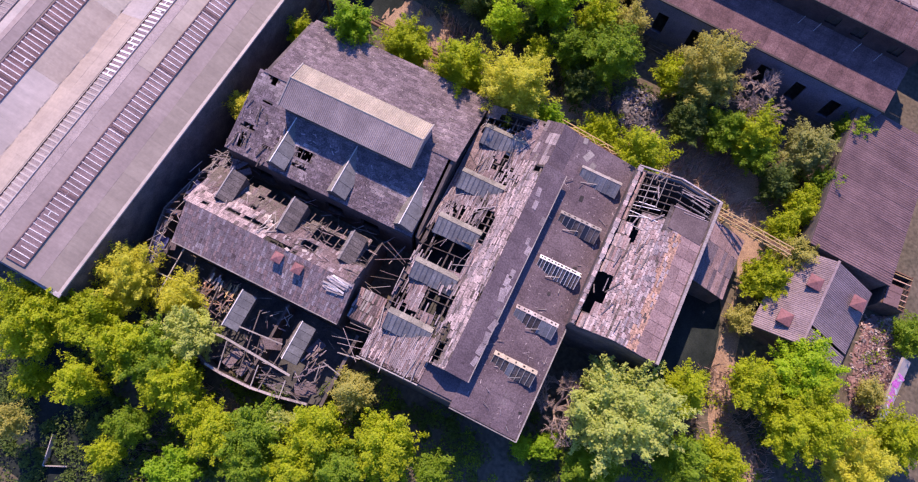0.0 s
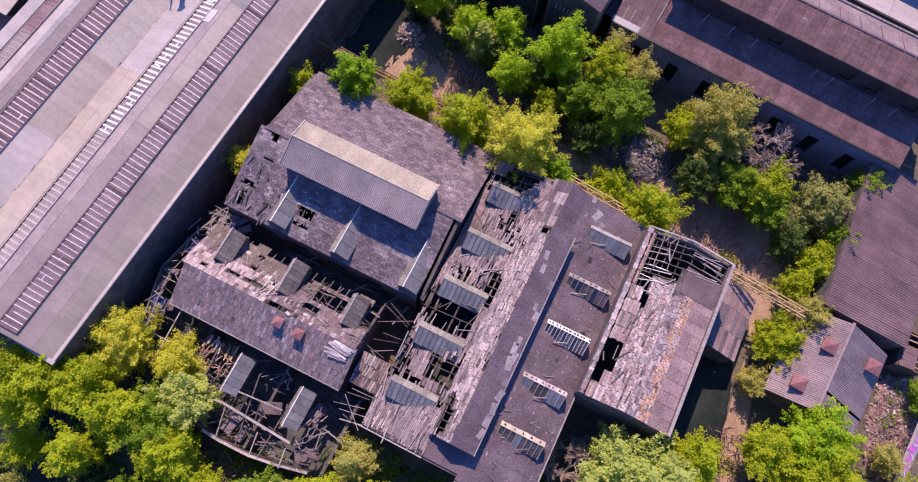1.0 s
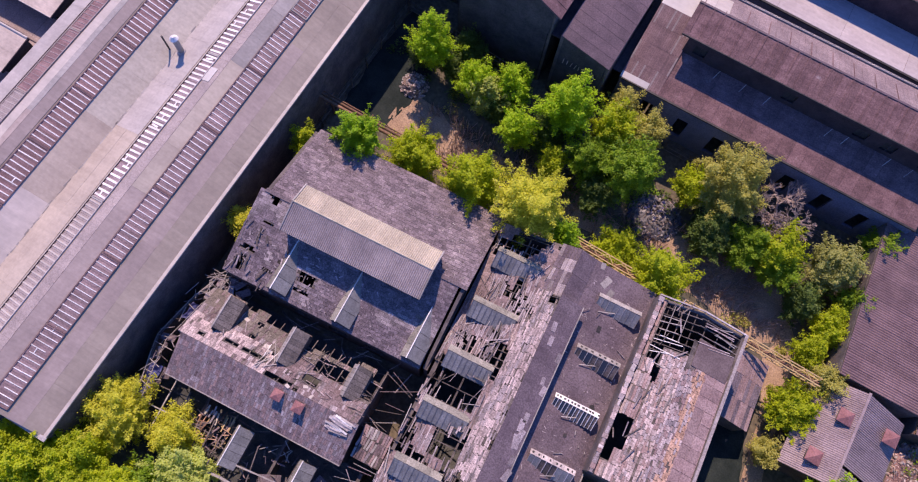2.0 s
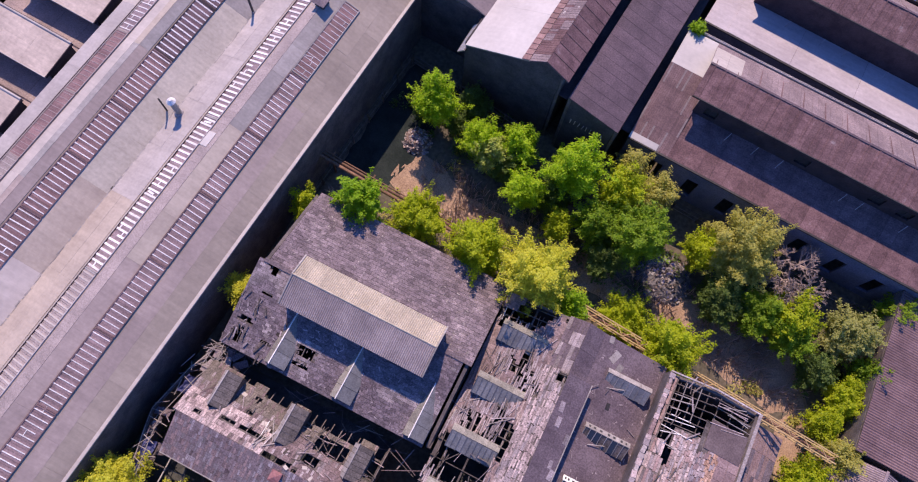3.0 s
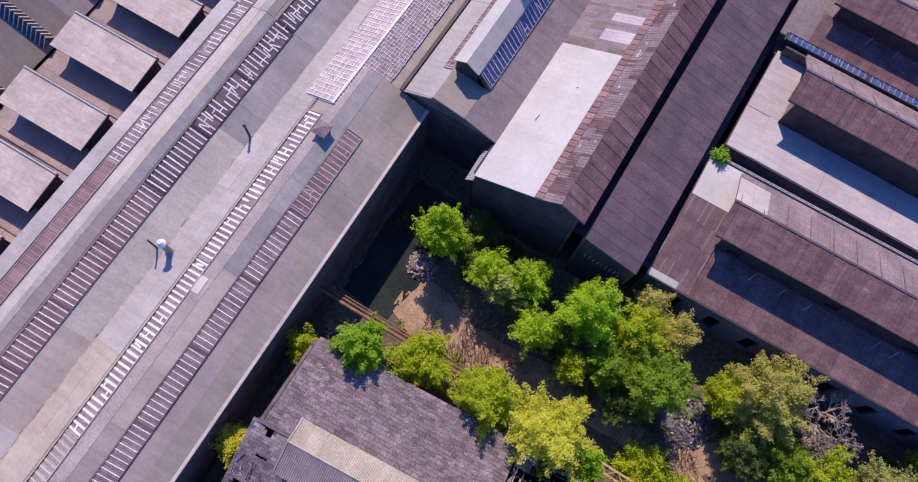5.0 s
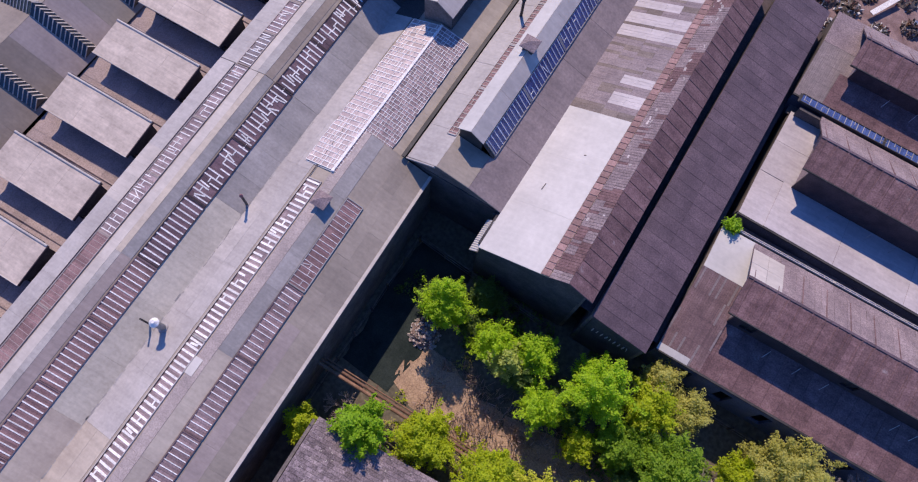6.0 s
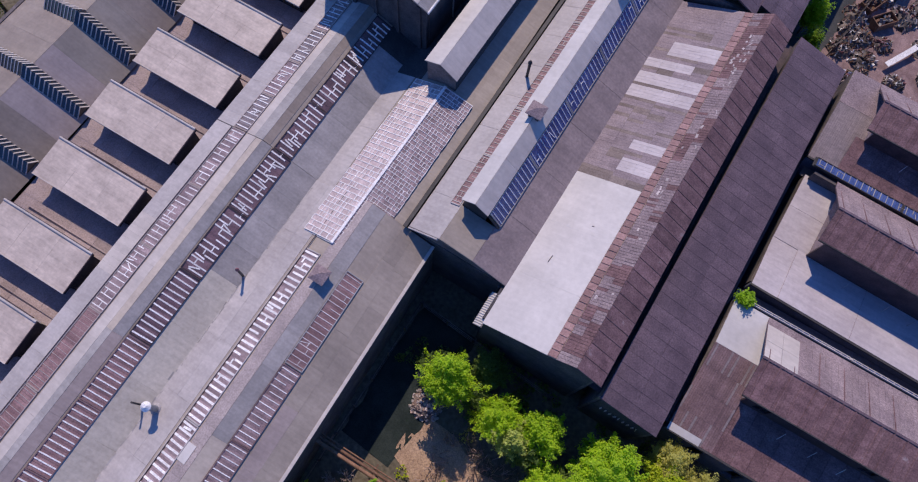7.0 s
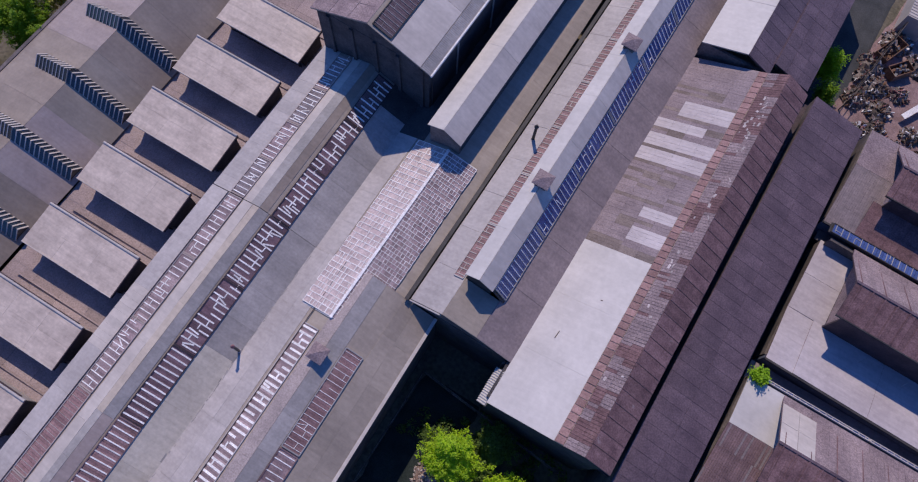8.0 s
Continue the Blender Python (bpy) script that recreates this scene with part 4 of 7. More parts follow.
part("gable", bm, BRICK, mid)
wall(mid, -22.4, 40.4, -22.4, 43.3, 0, 7.3, 0.25, SHADEWALL)
wall(mid, -30.5, 43.6, -30.5, 79.8, 0, 7.6, 0.25, BRICK)
stick("gutter", (-30.85, 43.0, 7.85), (-30.85, 80, 7.85), 0.3, 0.18, BLACK, mid)
stick("eave_board", (-30.6, 43.1, 7.75), (-28.1, 43.1, 8.95), 0.1, 0.16, SAND, mid)
s = Slope((-22.95, 39.9, 6.1), (-22.95, 42.6, 6.5), (-22.3, 39.9, 7.0))
corrugated(deck(mid, s, GREY), s, WHITE, 0.9, pitch=0.18)
part("downpipe", tube((-22.7, 43.0, 7.2), (-22.7, 42.7, 3.0), 0.1), BLACK, mid)

# ---- strip hall beside it ----
strip = thing("factory_hall", -10.5, 57, turn=(-0.7, -10.5, 44.0), label="narrow hall with a plain mauve sheet roof", category="factory")
s = Slope((-8.2, 39.6, 7.5), (-8.2, 74.3, 7.5), (-12.8, 39.6, 8.55))
cover(deck(strip, s, MAUVE), s, MAUVE, 0.98, s.l2 / 2, name="roof_sheet", thick=0.025, limit=75, tilt=0.003, gap=0.016, lap=0, ragged=0.01)
wall(strip, -8.35, 39.8, -8.35, 74.2, 0, 7.35, 0.25, BRICK)
wall(strip, -12.7, 39.8, -12.7, 74.2, 0, 8.4, 0.25, BRICK)
# south end wall, its shade painted in by the darker brick
wall(strip, -12.55, 39.85, -8.5, 39.85, 0, 8.3, 0.25, SHADEWALL, z2=7.35)
# gutters are near black to stand for the shade between the roofs
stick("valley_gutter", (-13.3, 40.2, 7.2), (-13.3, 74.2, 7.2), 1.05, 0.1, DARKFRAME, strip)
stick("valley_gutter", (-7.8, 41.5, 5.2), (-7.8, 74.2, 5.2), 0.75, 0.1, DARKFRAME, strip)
rnd = random.Random(3)
for i in range(9):
    x = -12.0 + i * 0.36
    stick("painted_letter", (x, 39.68, 5.2 + rnd.uniform(0, 0.1)), (x + rnd.uniform(-0.1, 0.1), 39.68, 5.75), 0.05, 0.07 + 0.05 * rnd.random(), PALE, strip)
end = thing("factory_hall", -16, 84, label="northern halls with a pale and a dark slope", category="factory")
cover(deck(end, Slope((-13.2, 74.6, 8.2), (-13.2, 95, 8.2), (-16.6, 74.6, 9.3)), MAUVE), Slope((-13.2, 74.6, 8.2), (-13.2, 95, 8.2), (-16.6, 74.6, 9.3)), MAUVE, 1.2, 1.4, name="roof_sheet", limit=40, tilt=0.003)
s = Slope((-22.4, 73.4, 9.0), (-22.4, 95, 9.0), (-18.8, 73.4, 10.2))
cover(deck(end, s, GREY), s, WHITE, 5, s.l2, name="roof_sheet", limit=10, tilt=0.001)
s = Slope((-16.6, 73.4, 9.2), (-16.6, 95, 9.2), (-18.8, 73.4, 10.2))
cover(deck(end, s, MAUVE), s, MAUVE, 1.0, s.l2, name="roof_sheet", limit=30, tilt=0.003, gap=0.03)
wall(end, -22.3, 73.6, -16.7, 73.6, 0, 9.0, 0.25, BRICK)
wall(end, -22.3, 73.8, -22.3, 95, 0, 8.9, 0.25, BRICK)
wall(end, -13.3, 74.7, -13.3, 95, 0, 8.1, 0.25, BRICK)
wall(end, -16.5, 74.7, -13.4, 74.7, 0, 8.1, 0.25, BRICK)


# ---- the eastern sheds, their ridges running along x ----
def east_shed(deg, y0, ym0, yr, ym1, y1, ze, zm, zr, zn, x0, xm, x1, label, w_mat, m_mat, n_mat, doors, zb, windows=(), pale_end=False, west_low=None):
    """A long shed along x: low slope, raised monitor with a shaded wall, and a northern slope."""
    ob = thing("long_shed", (x0 + x1) / 2, (y0 + y1) / 2, turn=(deg, -5.0, y0), label=label, category="shed", group="eastern sheds")
    s = Slope((xm, y0, ze), (x1, y0, ze), (xm, ym0 + 0.3, zb))
    cover(deck(ob, s, MAUVE), s, m_mat, 1.1, s.l2 / 2, name="roof_sheet", thick=0.025, limit=60, tilt=0.003)
    big = west_low is not None
    if big:
        s = Slope((x0, y1, zb + 0.12), (xm + 0.85, y1, zb + 0.12), (x0, ym0 + 0.3, zb + 0.05))
        cover(deck(ob, s, MAUVE), s, w_mat[0], 3.0, s.l2 / 2, name="roof_sheet", thick=0.02, limit=10, tilt=0.001)
        s = Slope((x0, y0, ze), (xm + 0.05, y0, ze), (x0, ym0 + 0.3, zb))
    else:
        s = Slope((x0, y0, ze), (xm + 0.8, y0, ze), (x0, yr, zn + 0.15))
    cover(deck(ob, s, MAUVE), s, w_mat[0], 2.7 if big else 0.17, 2.6 if big else 1.9, name="roof_sheet", thick=0.02, limit=60, tilt=0.004, gap=0.012, ragged=0.0 if big else 0.06,
          choose=None if big else lambda a, b: w_mat[0] if random.random() < 0.85 else GREYBROWN)
    if not big:
        s = Slope((x0, y1, zn), (xm + 0.8, y1, zn), (x0, yr, zn + 0.15))
        cover(deck(ob, s, GREY), s, w_mat[1], 3, s.l2, name="roof_sheet", thick=0.02, limit=10, tilt=0.001)
    s = Slope((xm, y1, zn), (x1, y1, zn), (xm, ym1, zn + 0.25))
    cover(deck(ob, s, MAUVE), s, n_mat, 2.2, s.l2, name="roof_sheet", thick=0.025, limit=30, tilt=0.001)
    lights = [(x - xm - 0.7, 1.05, zb + 0.45, zb + 1.45) for x in windows]
    # this wall's shade is put into its near-black colour
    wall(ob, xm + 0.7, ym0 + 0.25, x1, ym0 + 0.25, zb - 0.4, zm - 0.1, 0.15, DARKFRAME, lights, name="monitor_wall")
    for x in windows:
        wall(ob, x, ym0 + 0.4, x + 1.05, ym0 + 0.4, zb + 0.4, zb + 1.5, 0.04, BLACK, name="window_pane")
        stick("window_bar", (x + 0.52, ym0 + 0.24, zb + 0.45), (x + 0.52, ym0 + 0.24, zb + 1.45), 0.05, 0.05, DARKFRAME, ob)
    if pale_end:
        cover(ob, Slope((xm, ym1, zn + 0.34), (xm + 2.5, ym1, zn + 0.34), (xm, yr, zr + 0.04)), PALE, 1.25, 1.6, name="pale_sheet", thick=0.02, limit=6, tilt=0.001, lift=0.02)
        cover(ob, Slope((x0, y0 - 0.05, ze + 0.03), (x0 + 2.5, y0 - 0.05, ze + 0.03), (x0, y0 + 0.5, ze + 0.17)), WHITE, 2.5, 0.55, name="eave_sheet", thick=0.02, limit=2, tilt=0.002, lift=0.03)
    rolls = [xm + 0.4 + 0.92 * k for k in range(int((x1 - xm - 0.5) / 0.92))]
    joined("roll_field", [bar((a, ym0 + 0.05, zm + 0.05), (a, yr - 0.05, zr + 0.05), 0.09, 0.05) for a in rolls], EASTMAUVE, ob)
    joined("roll_field", [bar((a, ym1 - 0.05, zn + 0.36), (a, yr + 0.05, zr + 0.05), 0.06, 0.04) for a in rolls[::2]], EASTMAUVE, ob)
    bm = bmesh.new()
    prism(bm, [(ym0 + 0.25, ze - 0.3), (ym1, ze - 0.3), (ym1, zn + 0.25), (yr, zr - 0.1), (ym0 + 0.25, zm - 0.1)], "x", xm + 0.75, xm + 0.9)
    part("gable", bm, PALETIMBER if pale_end else TILE, ob)
    s = Slope((xm, ym0, zm), (x1, ym0, zm), (xm, yr, zr))
    cover(deck(ob, s, MAUVE), s, m_mat, 0.5, s.l2, name="roof_sheet", thick=0.03, limit=40, tilt=0.003, gap=0.012)
    s = Slope((xm, ym1, zn + 0.3), (x1, ym1, zn + 0.3), (xm, yr, zr))
    cover(deck(ob, s, MAUVE), s, n_mat, 0.5, s.l2, name="roof_sheet", thick=0.03, limit=40, tilt=0.003, gap=0.012)
    stick("ridge_cap", (xm, yr, zr + 0.05), (x1, yr, zr + 0.05), 0.18, 0.07, MAUVE, ob)
    stick("gutter", (x0, y0 - 0.08, ze), (x1, y0 - 0.08, ze), 0.16, 0.14, BLACK, ob)
    stick("fascia", (xm, ym0 - 0.04, zm - 0.02), (x1, ym0 - 0.04, zm - 0.02), 0.08, 0.16, BLACK, ob)
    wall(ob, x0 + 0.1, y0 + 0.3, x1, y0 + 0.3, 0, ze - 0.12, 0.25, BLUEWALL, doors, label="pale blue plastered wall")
    wall(ob, x0 + 0.15, y0 + 0.5, x0 + 0.15, y1, 0, (west_low or ze) - 0.12, 0.25, BRICK, z2=(west_low or zn) - 0.12)
    wall(ob, x0 + 0.3, y1 - 0.15, x1, y1 - 0.15, 0, zn - 0.15, 0.25, BRICK)
    wall(ob, x1 - 0.2, y0 + 0.5, x1 - 0.2, y1 - 0.3, 0, ze - 0.1, 0.25, BRICK)
    rn = random.Random(int(y0))
    for i in range(7):
        x = xm + 4 + rn.uniform(2, 3.4) * i
        stick("bracket", (x, ym0 - 0.9, zb + 0.15), (x + 0.2, ym0 - 0.4, zb + 0.75), 0.04, 0.04, CONCRETE, ob)
    return ob


doors = [(2.6 + 3.3 * i, 1.0, 1.0, 3.6) for i in range(8)]
e1 = east_shed(0.6, 41.1, 45.05, 47.9, 51.0, 51.7, 5.4, 8.6, 9.3, 7.1, -7.4, -4.7, 18.8, "long mauve-roofed shed with a raised monitor and a pale corner", (RUSTSHEET, WHITE), EASTMAUVE, TILE, doors, 6.35, (-3.2, 4.7, 10.9, 13.2, 16.4), True)
e2 = east_shed(-0.9, 53.7, 58.2, 60.8, 64.0, 64.8, 6.4, 9.0, 9.85, 7.0, -6.8, -4.7, 30, "long shed with pale end roofing and a dark raised monitor", (LILAC, LILAC), EASTMAUVE, TILE, (), 5.7, (), False, 5.75)
east_shed(-0.9, 65.9, 68.8, 71.3, 74.2, 75.0, 6.6, 9.1, 9.8, 7.3, -7.3, -4.9, 30, "dark long shed at the edge of the scrapyard", (GREYBROWN, TILE), EASTMAUVE, TILE, (), 7.4)
s = Slope((-4.7, 53.7, 6.4), (30, 53.7, 6.4), (-4.7, 58.5, 5.7))
cover(e2, s, LILAC, 6, s.l2, name="roof_sheet", thick=0.02, limit=10, tilt=0.0005, lift=0.06)
for y, z, ob in ((51.85, 7.02, e1), (64.95, 7.12, e2)):
    w, xe = (0.3, 18.8) if y < 60 else (0.95, 30)
    s = Slope((-7.0, y, z), (xe, y, z), (-7.0, y + w, z - 0.12))
    ladder(deck(ob, s, BLACK, name="glazing_frame"), s, 0.1, xe + 6.9, 0.05, w - 0.05, pane=SKYGLASS, frame_mat=PALE if y < 60 else BLACK, bars=BLUEGREY, seg=7.4, broken=0.1 if y < 60 else 0.4, wide=0.08 if y < 60 else 0.05, step=0.5)
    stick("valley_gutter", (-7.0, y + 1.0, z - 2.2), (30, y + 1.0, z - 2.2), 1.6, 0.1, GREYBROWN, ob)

# ---- the ruin: its axes are turned by 4.5 degrees ----
RT = 4.5


def rafters(parent, sl, a0, a1, step, w=0.07, h=0.16, mt=DARKWOOD, b0=0.0, b1=None, drop=0.12, miss=0.0, beam=0.12):
    """Rafters up the slope, with purlins under them."""
    b1 = sl.l2 if b1 is None else b1
    a = a0
    while a < a1:
        if random.random() > miss:
            stick("rafter", sl.at(a, b0, -drop - h / 2), sl.at(a + random.gauss(0, 0.03), b1, -drop - h / 2), w, h, mt, parent)
        a += step
    for k in range(3):
        b = b0 + (b1 - b0) * (k + 0.5) / 3
        stick("purlin", sl.at(a0, b, -drop - h - 0.09), sl.at(a1, b, -drop - h - 0.09), beam, beam * 1.5, mt, parent)


def debris(parent, sl, n, mts, lmin, lmax, spread=0.3, base=math.pi / 2, area=None, w=0.12):
    """Loose planks lying on a slope."""
    a0, b0, a1, b1 = area or (0, 0, sl.l1, sl.l2)
    for _ in range(n):
        a, b = random.uniform(a0, a1), random.uniform(b0, b1)
        chip("loose_plank", sl.box(a, b, random.uniform(lmin, lmax), w * random.uniform(0.5, 1.3), random.uniform(0.05, 0.18), 0.03, base + random.gauss(0, spread), random.gauss(0, 0.05), random.gauss(0, 0.04)), random.choice(mts), parent)


def gable_dormer(u, v0, v1, z, zd, width, label, turn=RT, top=LEAD, side=LEAD, group="roof dormers", ridge_mat=BARWHITE, rows=5, roll=0.07, lean=0.0, drop=0.55, low=None):
    """A small gabled rooflight along v: two glazed or sheeted slopes, gable ends, ridge roll. z: its foot, zd: its ridge's height over that."""
    ob = thing("dormer", u, (v0 + v1) / 2, z=z, label=label, category="dormer", group=group, turn=turn)
    h = width / 2
    for sg in (-1, 1):
        s = Slope((u + sg * h, v0, z), (u + sg * h, v1, z), (u + lean, v0, z + zd))
        d = deck(ob, s, DARKWOOD, thick=0.04, name="dormer_slope")
        cover(d, s, top if sg < 0 else side, (v1 - v0) / rows, s.l2, name="dormer_sheet", thick=0.02, gap=0.03, tilt=0.006, limit=20)
    for v in (v0 + 0.06, v1 - 0.06):
        bm = bmesh.new()
        prism(bm, [(u - h + 0.06, z - drop), (u + h - 0.06, z - drop), (u + h - 0.06, z), (u + lean, z + zd - 0.05), (u - h + 0.06, z)], "y", v - 0.04, v + 0.04)
        part("gable", bm, low if low and v < v1 - 1 else DARKWOOD, ob)
    stick("ridge_roll", (u + lean, v0 - 0.05, z + zd + 0.03), (u + lean, v1 + 0.05, z + zd + 0.03), roll, 0.06, ridge_mat, ob)
    for sg in (-1, 1):
        wall(ob, u + sg * (h - 0.05), v0 + 0.1, u + sg * (h - 0.05), v1 - 0.1, z - drop - 0.05, z, 0.06, DARKWOOD, name="cheek")
    return ob


def cross_dormer(u0, u1, v, zb, h, label, face, bar_mat, back, front=0.75, depth=0.55, bars=9, broken=0.0, holes=0, end=None):
    """A gabled rooflight across the slope: a steep ribbed or glazed face to the south, a short slope behind its ridge."""
    ob = thing("dormer", (u0 + u1) / 2, v, z=zb, label=label, category="dormer", group="roof dormers", turn=RT)
    zt = zb + h
    s = Slope((u0, v - front, zb), (u1, v - front, zb), (u0, v, zt))
    d = deck(ob, s, DARKWOOD, thick=0.03, name="dormer_face")
    w = s.l1 / bars
    for i in range(bars):
        if random.random() >= broken:
            chip("dormer_pane", s.box((i + 0.5) * w, s.l2 / 2, w - 0.02, s.l2 * random.uniform(0.9, 1.0), 0.005, 0.02, random.gauss(0, 0.01)), face, d)
    for i in range(bars + 1):
        chip("glazing_bar", s.box(min(max(i * w, 0.03), s.l1 - 0.03), s.l2 / 2, 0.045, s.l2, 0.02, 0.04, random.gauss(0, 0.012)), bar_mat, d)
    s = Slope((u0 - 0.04, v + depth, zt - 0.3), (u1 + 0.04, v + depth, zt - 0.3), (u0 - 0.04, v - 0.03, zt + 0.02))
    d = deck(ob, s, DARKWOOD, thick=0.04, name="dormer_slope")
    cover(d, s, back, (u1 - u0) / 4, s.l2, name="dormer_sheet", thick=0.02, gap=0.015, tilt=0.006, limit=12)
    # black chips on the closed slope paint the shade in empty panes
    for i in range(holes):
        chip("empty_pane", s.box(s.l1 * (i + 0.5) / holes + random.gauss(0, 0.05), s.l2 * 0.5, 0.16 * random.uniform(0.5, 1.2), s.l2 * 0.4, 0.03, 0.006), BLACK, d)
    for u in (u0 + 0.03, u1 - 0.03):
        bm = bmesh.new()
        prism(bm, [(v - front + 0.05, zb - 0.5), (v + depth, zb - 0.5), (v + depth, zt - 0.34), (v, zt - 0.05), (v - front + 0.05, zb)], "x", u - 0.03, u + 0.03)
        part("cheek", bm, end or bar_mat, ob)
    wall(ob, u0 + 0.1, v + depth - 0.05, u1 - 0.1, v + depth - 0.05, zb - 0.5, zt - 0.35, 0.05, DARKWOOD, name="back")
    return ob


DARKPLANK = surface("stained_board", (0.15, 0.105, 0.11), (0.26, 0.195, 0.2), scale=0.8, rand=0.25, contrast=0.4)
OLIVEPANEL = surface("mossy_panel", (0.13, 0.112, 0.1), (0.22, 0.188, 0.165), scale=1.0, rand=0.2, contrast=0.35)

# northern hall with the corrugated monitor
hall = thing("derelict_hall", -16, 19, label="derelict hall with a slab roof, holes and a corrugated monitor", category="derelict hall", turn=RT)
HR = 7.2
sN = Slope((-23.6, 25.9, 5.1), (-7.3, 25.9, 5.1), (-23.6, 19.0, HR))
sS = Slope((-24.3, 12.6, 5.2), (-7.9, 12.6, 5.2), (-24.3, 19.0, HR))
dN = deck(hall, sN, DARKWOOD)
cover(dN, sN, SLATE, 0.45, 0.3, name="slab", lap=1, thick=0.028, gap=0.016, limit=130, tilt=0.012)
keepS = patchy(0.9, -0.62, 4.2, [(5.3, 1.7, 6.9, 2.5), (5.6, 0.9, 6.7, 1.4), (0.5, 2.0, 1.5, 2.4), (1.3, 4.4, 2.0, 4.75), (2.6, 1.2, 3.4, 1.5), (14.6, 3.3, 14.9, 3.7)])
dS = deck(hall, sS, DARKWOOD, keepS, cell=0.42)
cover(dS, sS, SLATE, 0.42, 0.25, name="slab", lap=1, thick=0.028, gap=0.018, limit=130, tilt=0.025, keep=keepS,
      choose=lambda a, b: PLANK if noise.noise(Vector((a * 0.45, b * 0.6, 7.7))) > (0.28 if a > 3 else 0.05) or ((a - 12.8) / 1.2) ** 2 + ((b - 2.3 - 0.25 * (a - 12.8)) / 0.5) ** 2 < random.uniform(0.5, 1.1) else SLATE)
joined("debris_field", [sS.box(random.uniform(0.3, 16), random.uniform(0.1, 3.9), random.uniform(0.06, 0.35), random.uniform(0.03, 0.1), 0.035, 0.015, random.uniform(0, 3)) for _ in range(240)], PLANK, dS)
joined("debris_field", [sN.box(random.uniform(0.3, 16), random.uniform(0.1, 7), random.uniform(0.05, 0.25), random.uniform(0.03, 0.08), 0.035, 0.015, random.uniform(0, 3)) for _ in range(90)], PALETIMBER, dN)
rafters(hall, sS, 0.3, 16.2, 0.8)
rafters(hall, sN, 0.3, 16.0, 0.8)
debris(dS, sS, 30, [PLANK, DARKWOOD], 0.4, 1.2, area=(0, 0, 4.5, 4))
wall(hall, -23.4, 25.7, -7.5, 25.7, 0, 5.0, 0.3, BRICK)
wall(hall, -7.5, 12.8, -7.5, 25.5, 0, 5.0, 0.3, BRICK)
wall(hall, -24.1, 12.8, -23.6, 25.5, 0, 5.0, 0.3, BRICK)
wall(hall, -24.1, 12.75, -7.9, 12.75, 0, 5.0, 0.3, BRICK, [(2 + 3.2 * i, 1.6, 1.5, 3.6) for i in range(4)])
for u, sg in ((-23.8, 1), (-7.6, -1)):
    bm = bmesh.new()
    prism(bm, [(12.8, 5.0), (25.6, 5.0), (19.0, HR - 0.12)], "x", u - 0.12, u + 0.12)
    part("gable", bm, BRICK, hall)
bm = bmesh.new()
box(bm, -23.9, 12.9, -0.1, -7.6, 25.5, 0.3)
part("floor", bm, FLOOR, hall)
stick("ridge_cap", (-23.9, 19.0, HR + 0.03), (-7.3, 19.0, HR + 0.03), 0.3, 0.05, SLATE, hall)
mon = thing("corrugated_monitor", -15, 18.9, z=6.6, label="corrugated fibre cement monitor with one lichened slope", category="roof monitor", turn=RT)
M0, M1 = -21.15, -9.95
s = Slope((M0, 16.6, 8.0), (M1, 16.6, 8.0), (M0, 18.75, 8.78))
corrugated(deck(mon, s, DARKWOOD, thick=0.04), s, CORRUG, 1.05)
s = Slope((M0, 20.4, 8.2), (M1, 20.4, 8.2), (M0, 18.75, 8.78))
corrugated(deck(mon, s, DARKWOOD, thick=0.04), s, LICHEN, 1.05)
part("ridge_roll", tube((M0, 18.75, 8.8), (M1, 18.75, 8.8), 0.07), LICHEN, mon)
wall(mon, M0 + 0.2, 17.0, M1 - 0.2, 17.0, 6.4, 8.0, 0.1, DARKWOOD, name="side_wall")
wall(mon, M0 + 0.2, 20.3, M1 - 0.2, 20.3, 6.4, 8.1, 0.1, DARKWOOD, name="side_wall")
for u in (M0 + 0.12, M1 - 0.12):
    bm = bmesh.new()
    prism(bm, [(17.0, 6.4), (20.3, 6.4), (20.3, 8.1), (18.75, 8.64), (17.0, 8.0)], "x", u - 0.05, u + 0.05)
    part("end_wall", bm, CORRUG, mon)
    stick("barge_board", (u + (-0.12 if u < -15 else 0.12), 16.6, 8.03), (u + (-0.12 if u < -15 else 0.12), 18.75, 8.84), 0.1, 0.1, PALETIMBER, mon)
    stick("barge_board", (u + (-0.12 if u < -15 else 0.12), 20.45, 8.23), (u + (-0.12 if u < -15 else 0.12), 18.75, 8.84), 0.1, 0.1, PALETIMBER, mon)
for u in (-19.75, -14.45, -8.75):
    gable_dormer(u, 12.8, 16.8, 5.75, 0.78, 1.6, "narrow gabled rooflight clad in grey zinc sheet", rows=4, top=OLDZINC, side=LEAD, lean=-0.25)


# south-western nave
nave = thing("derelict_nave", -17, 7, label="derelict long bay with a bleached and broken slab roof", category="derelict hall", turn=RT)
NR = 6.35
nS = Slope((-23.9, 4.35, 4.85), (-9.75, 4.35, 4.85), (-23.9, 7.3, NR))
nN = Slope((-24.2, 11.3, 4.15), (-9.9, 11.3, 4.15), (-24.2, 7.3, NR))
dk = deck(nave, nS, DARKWOOD)
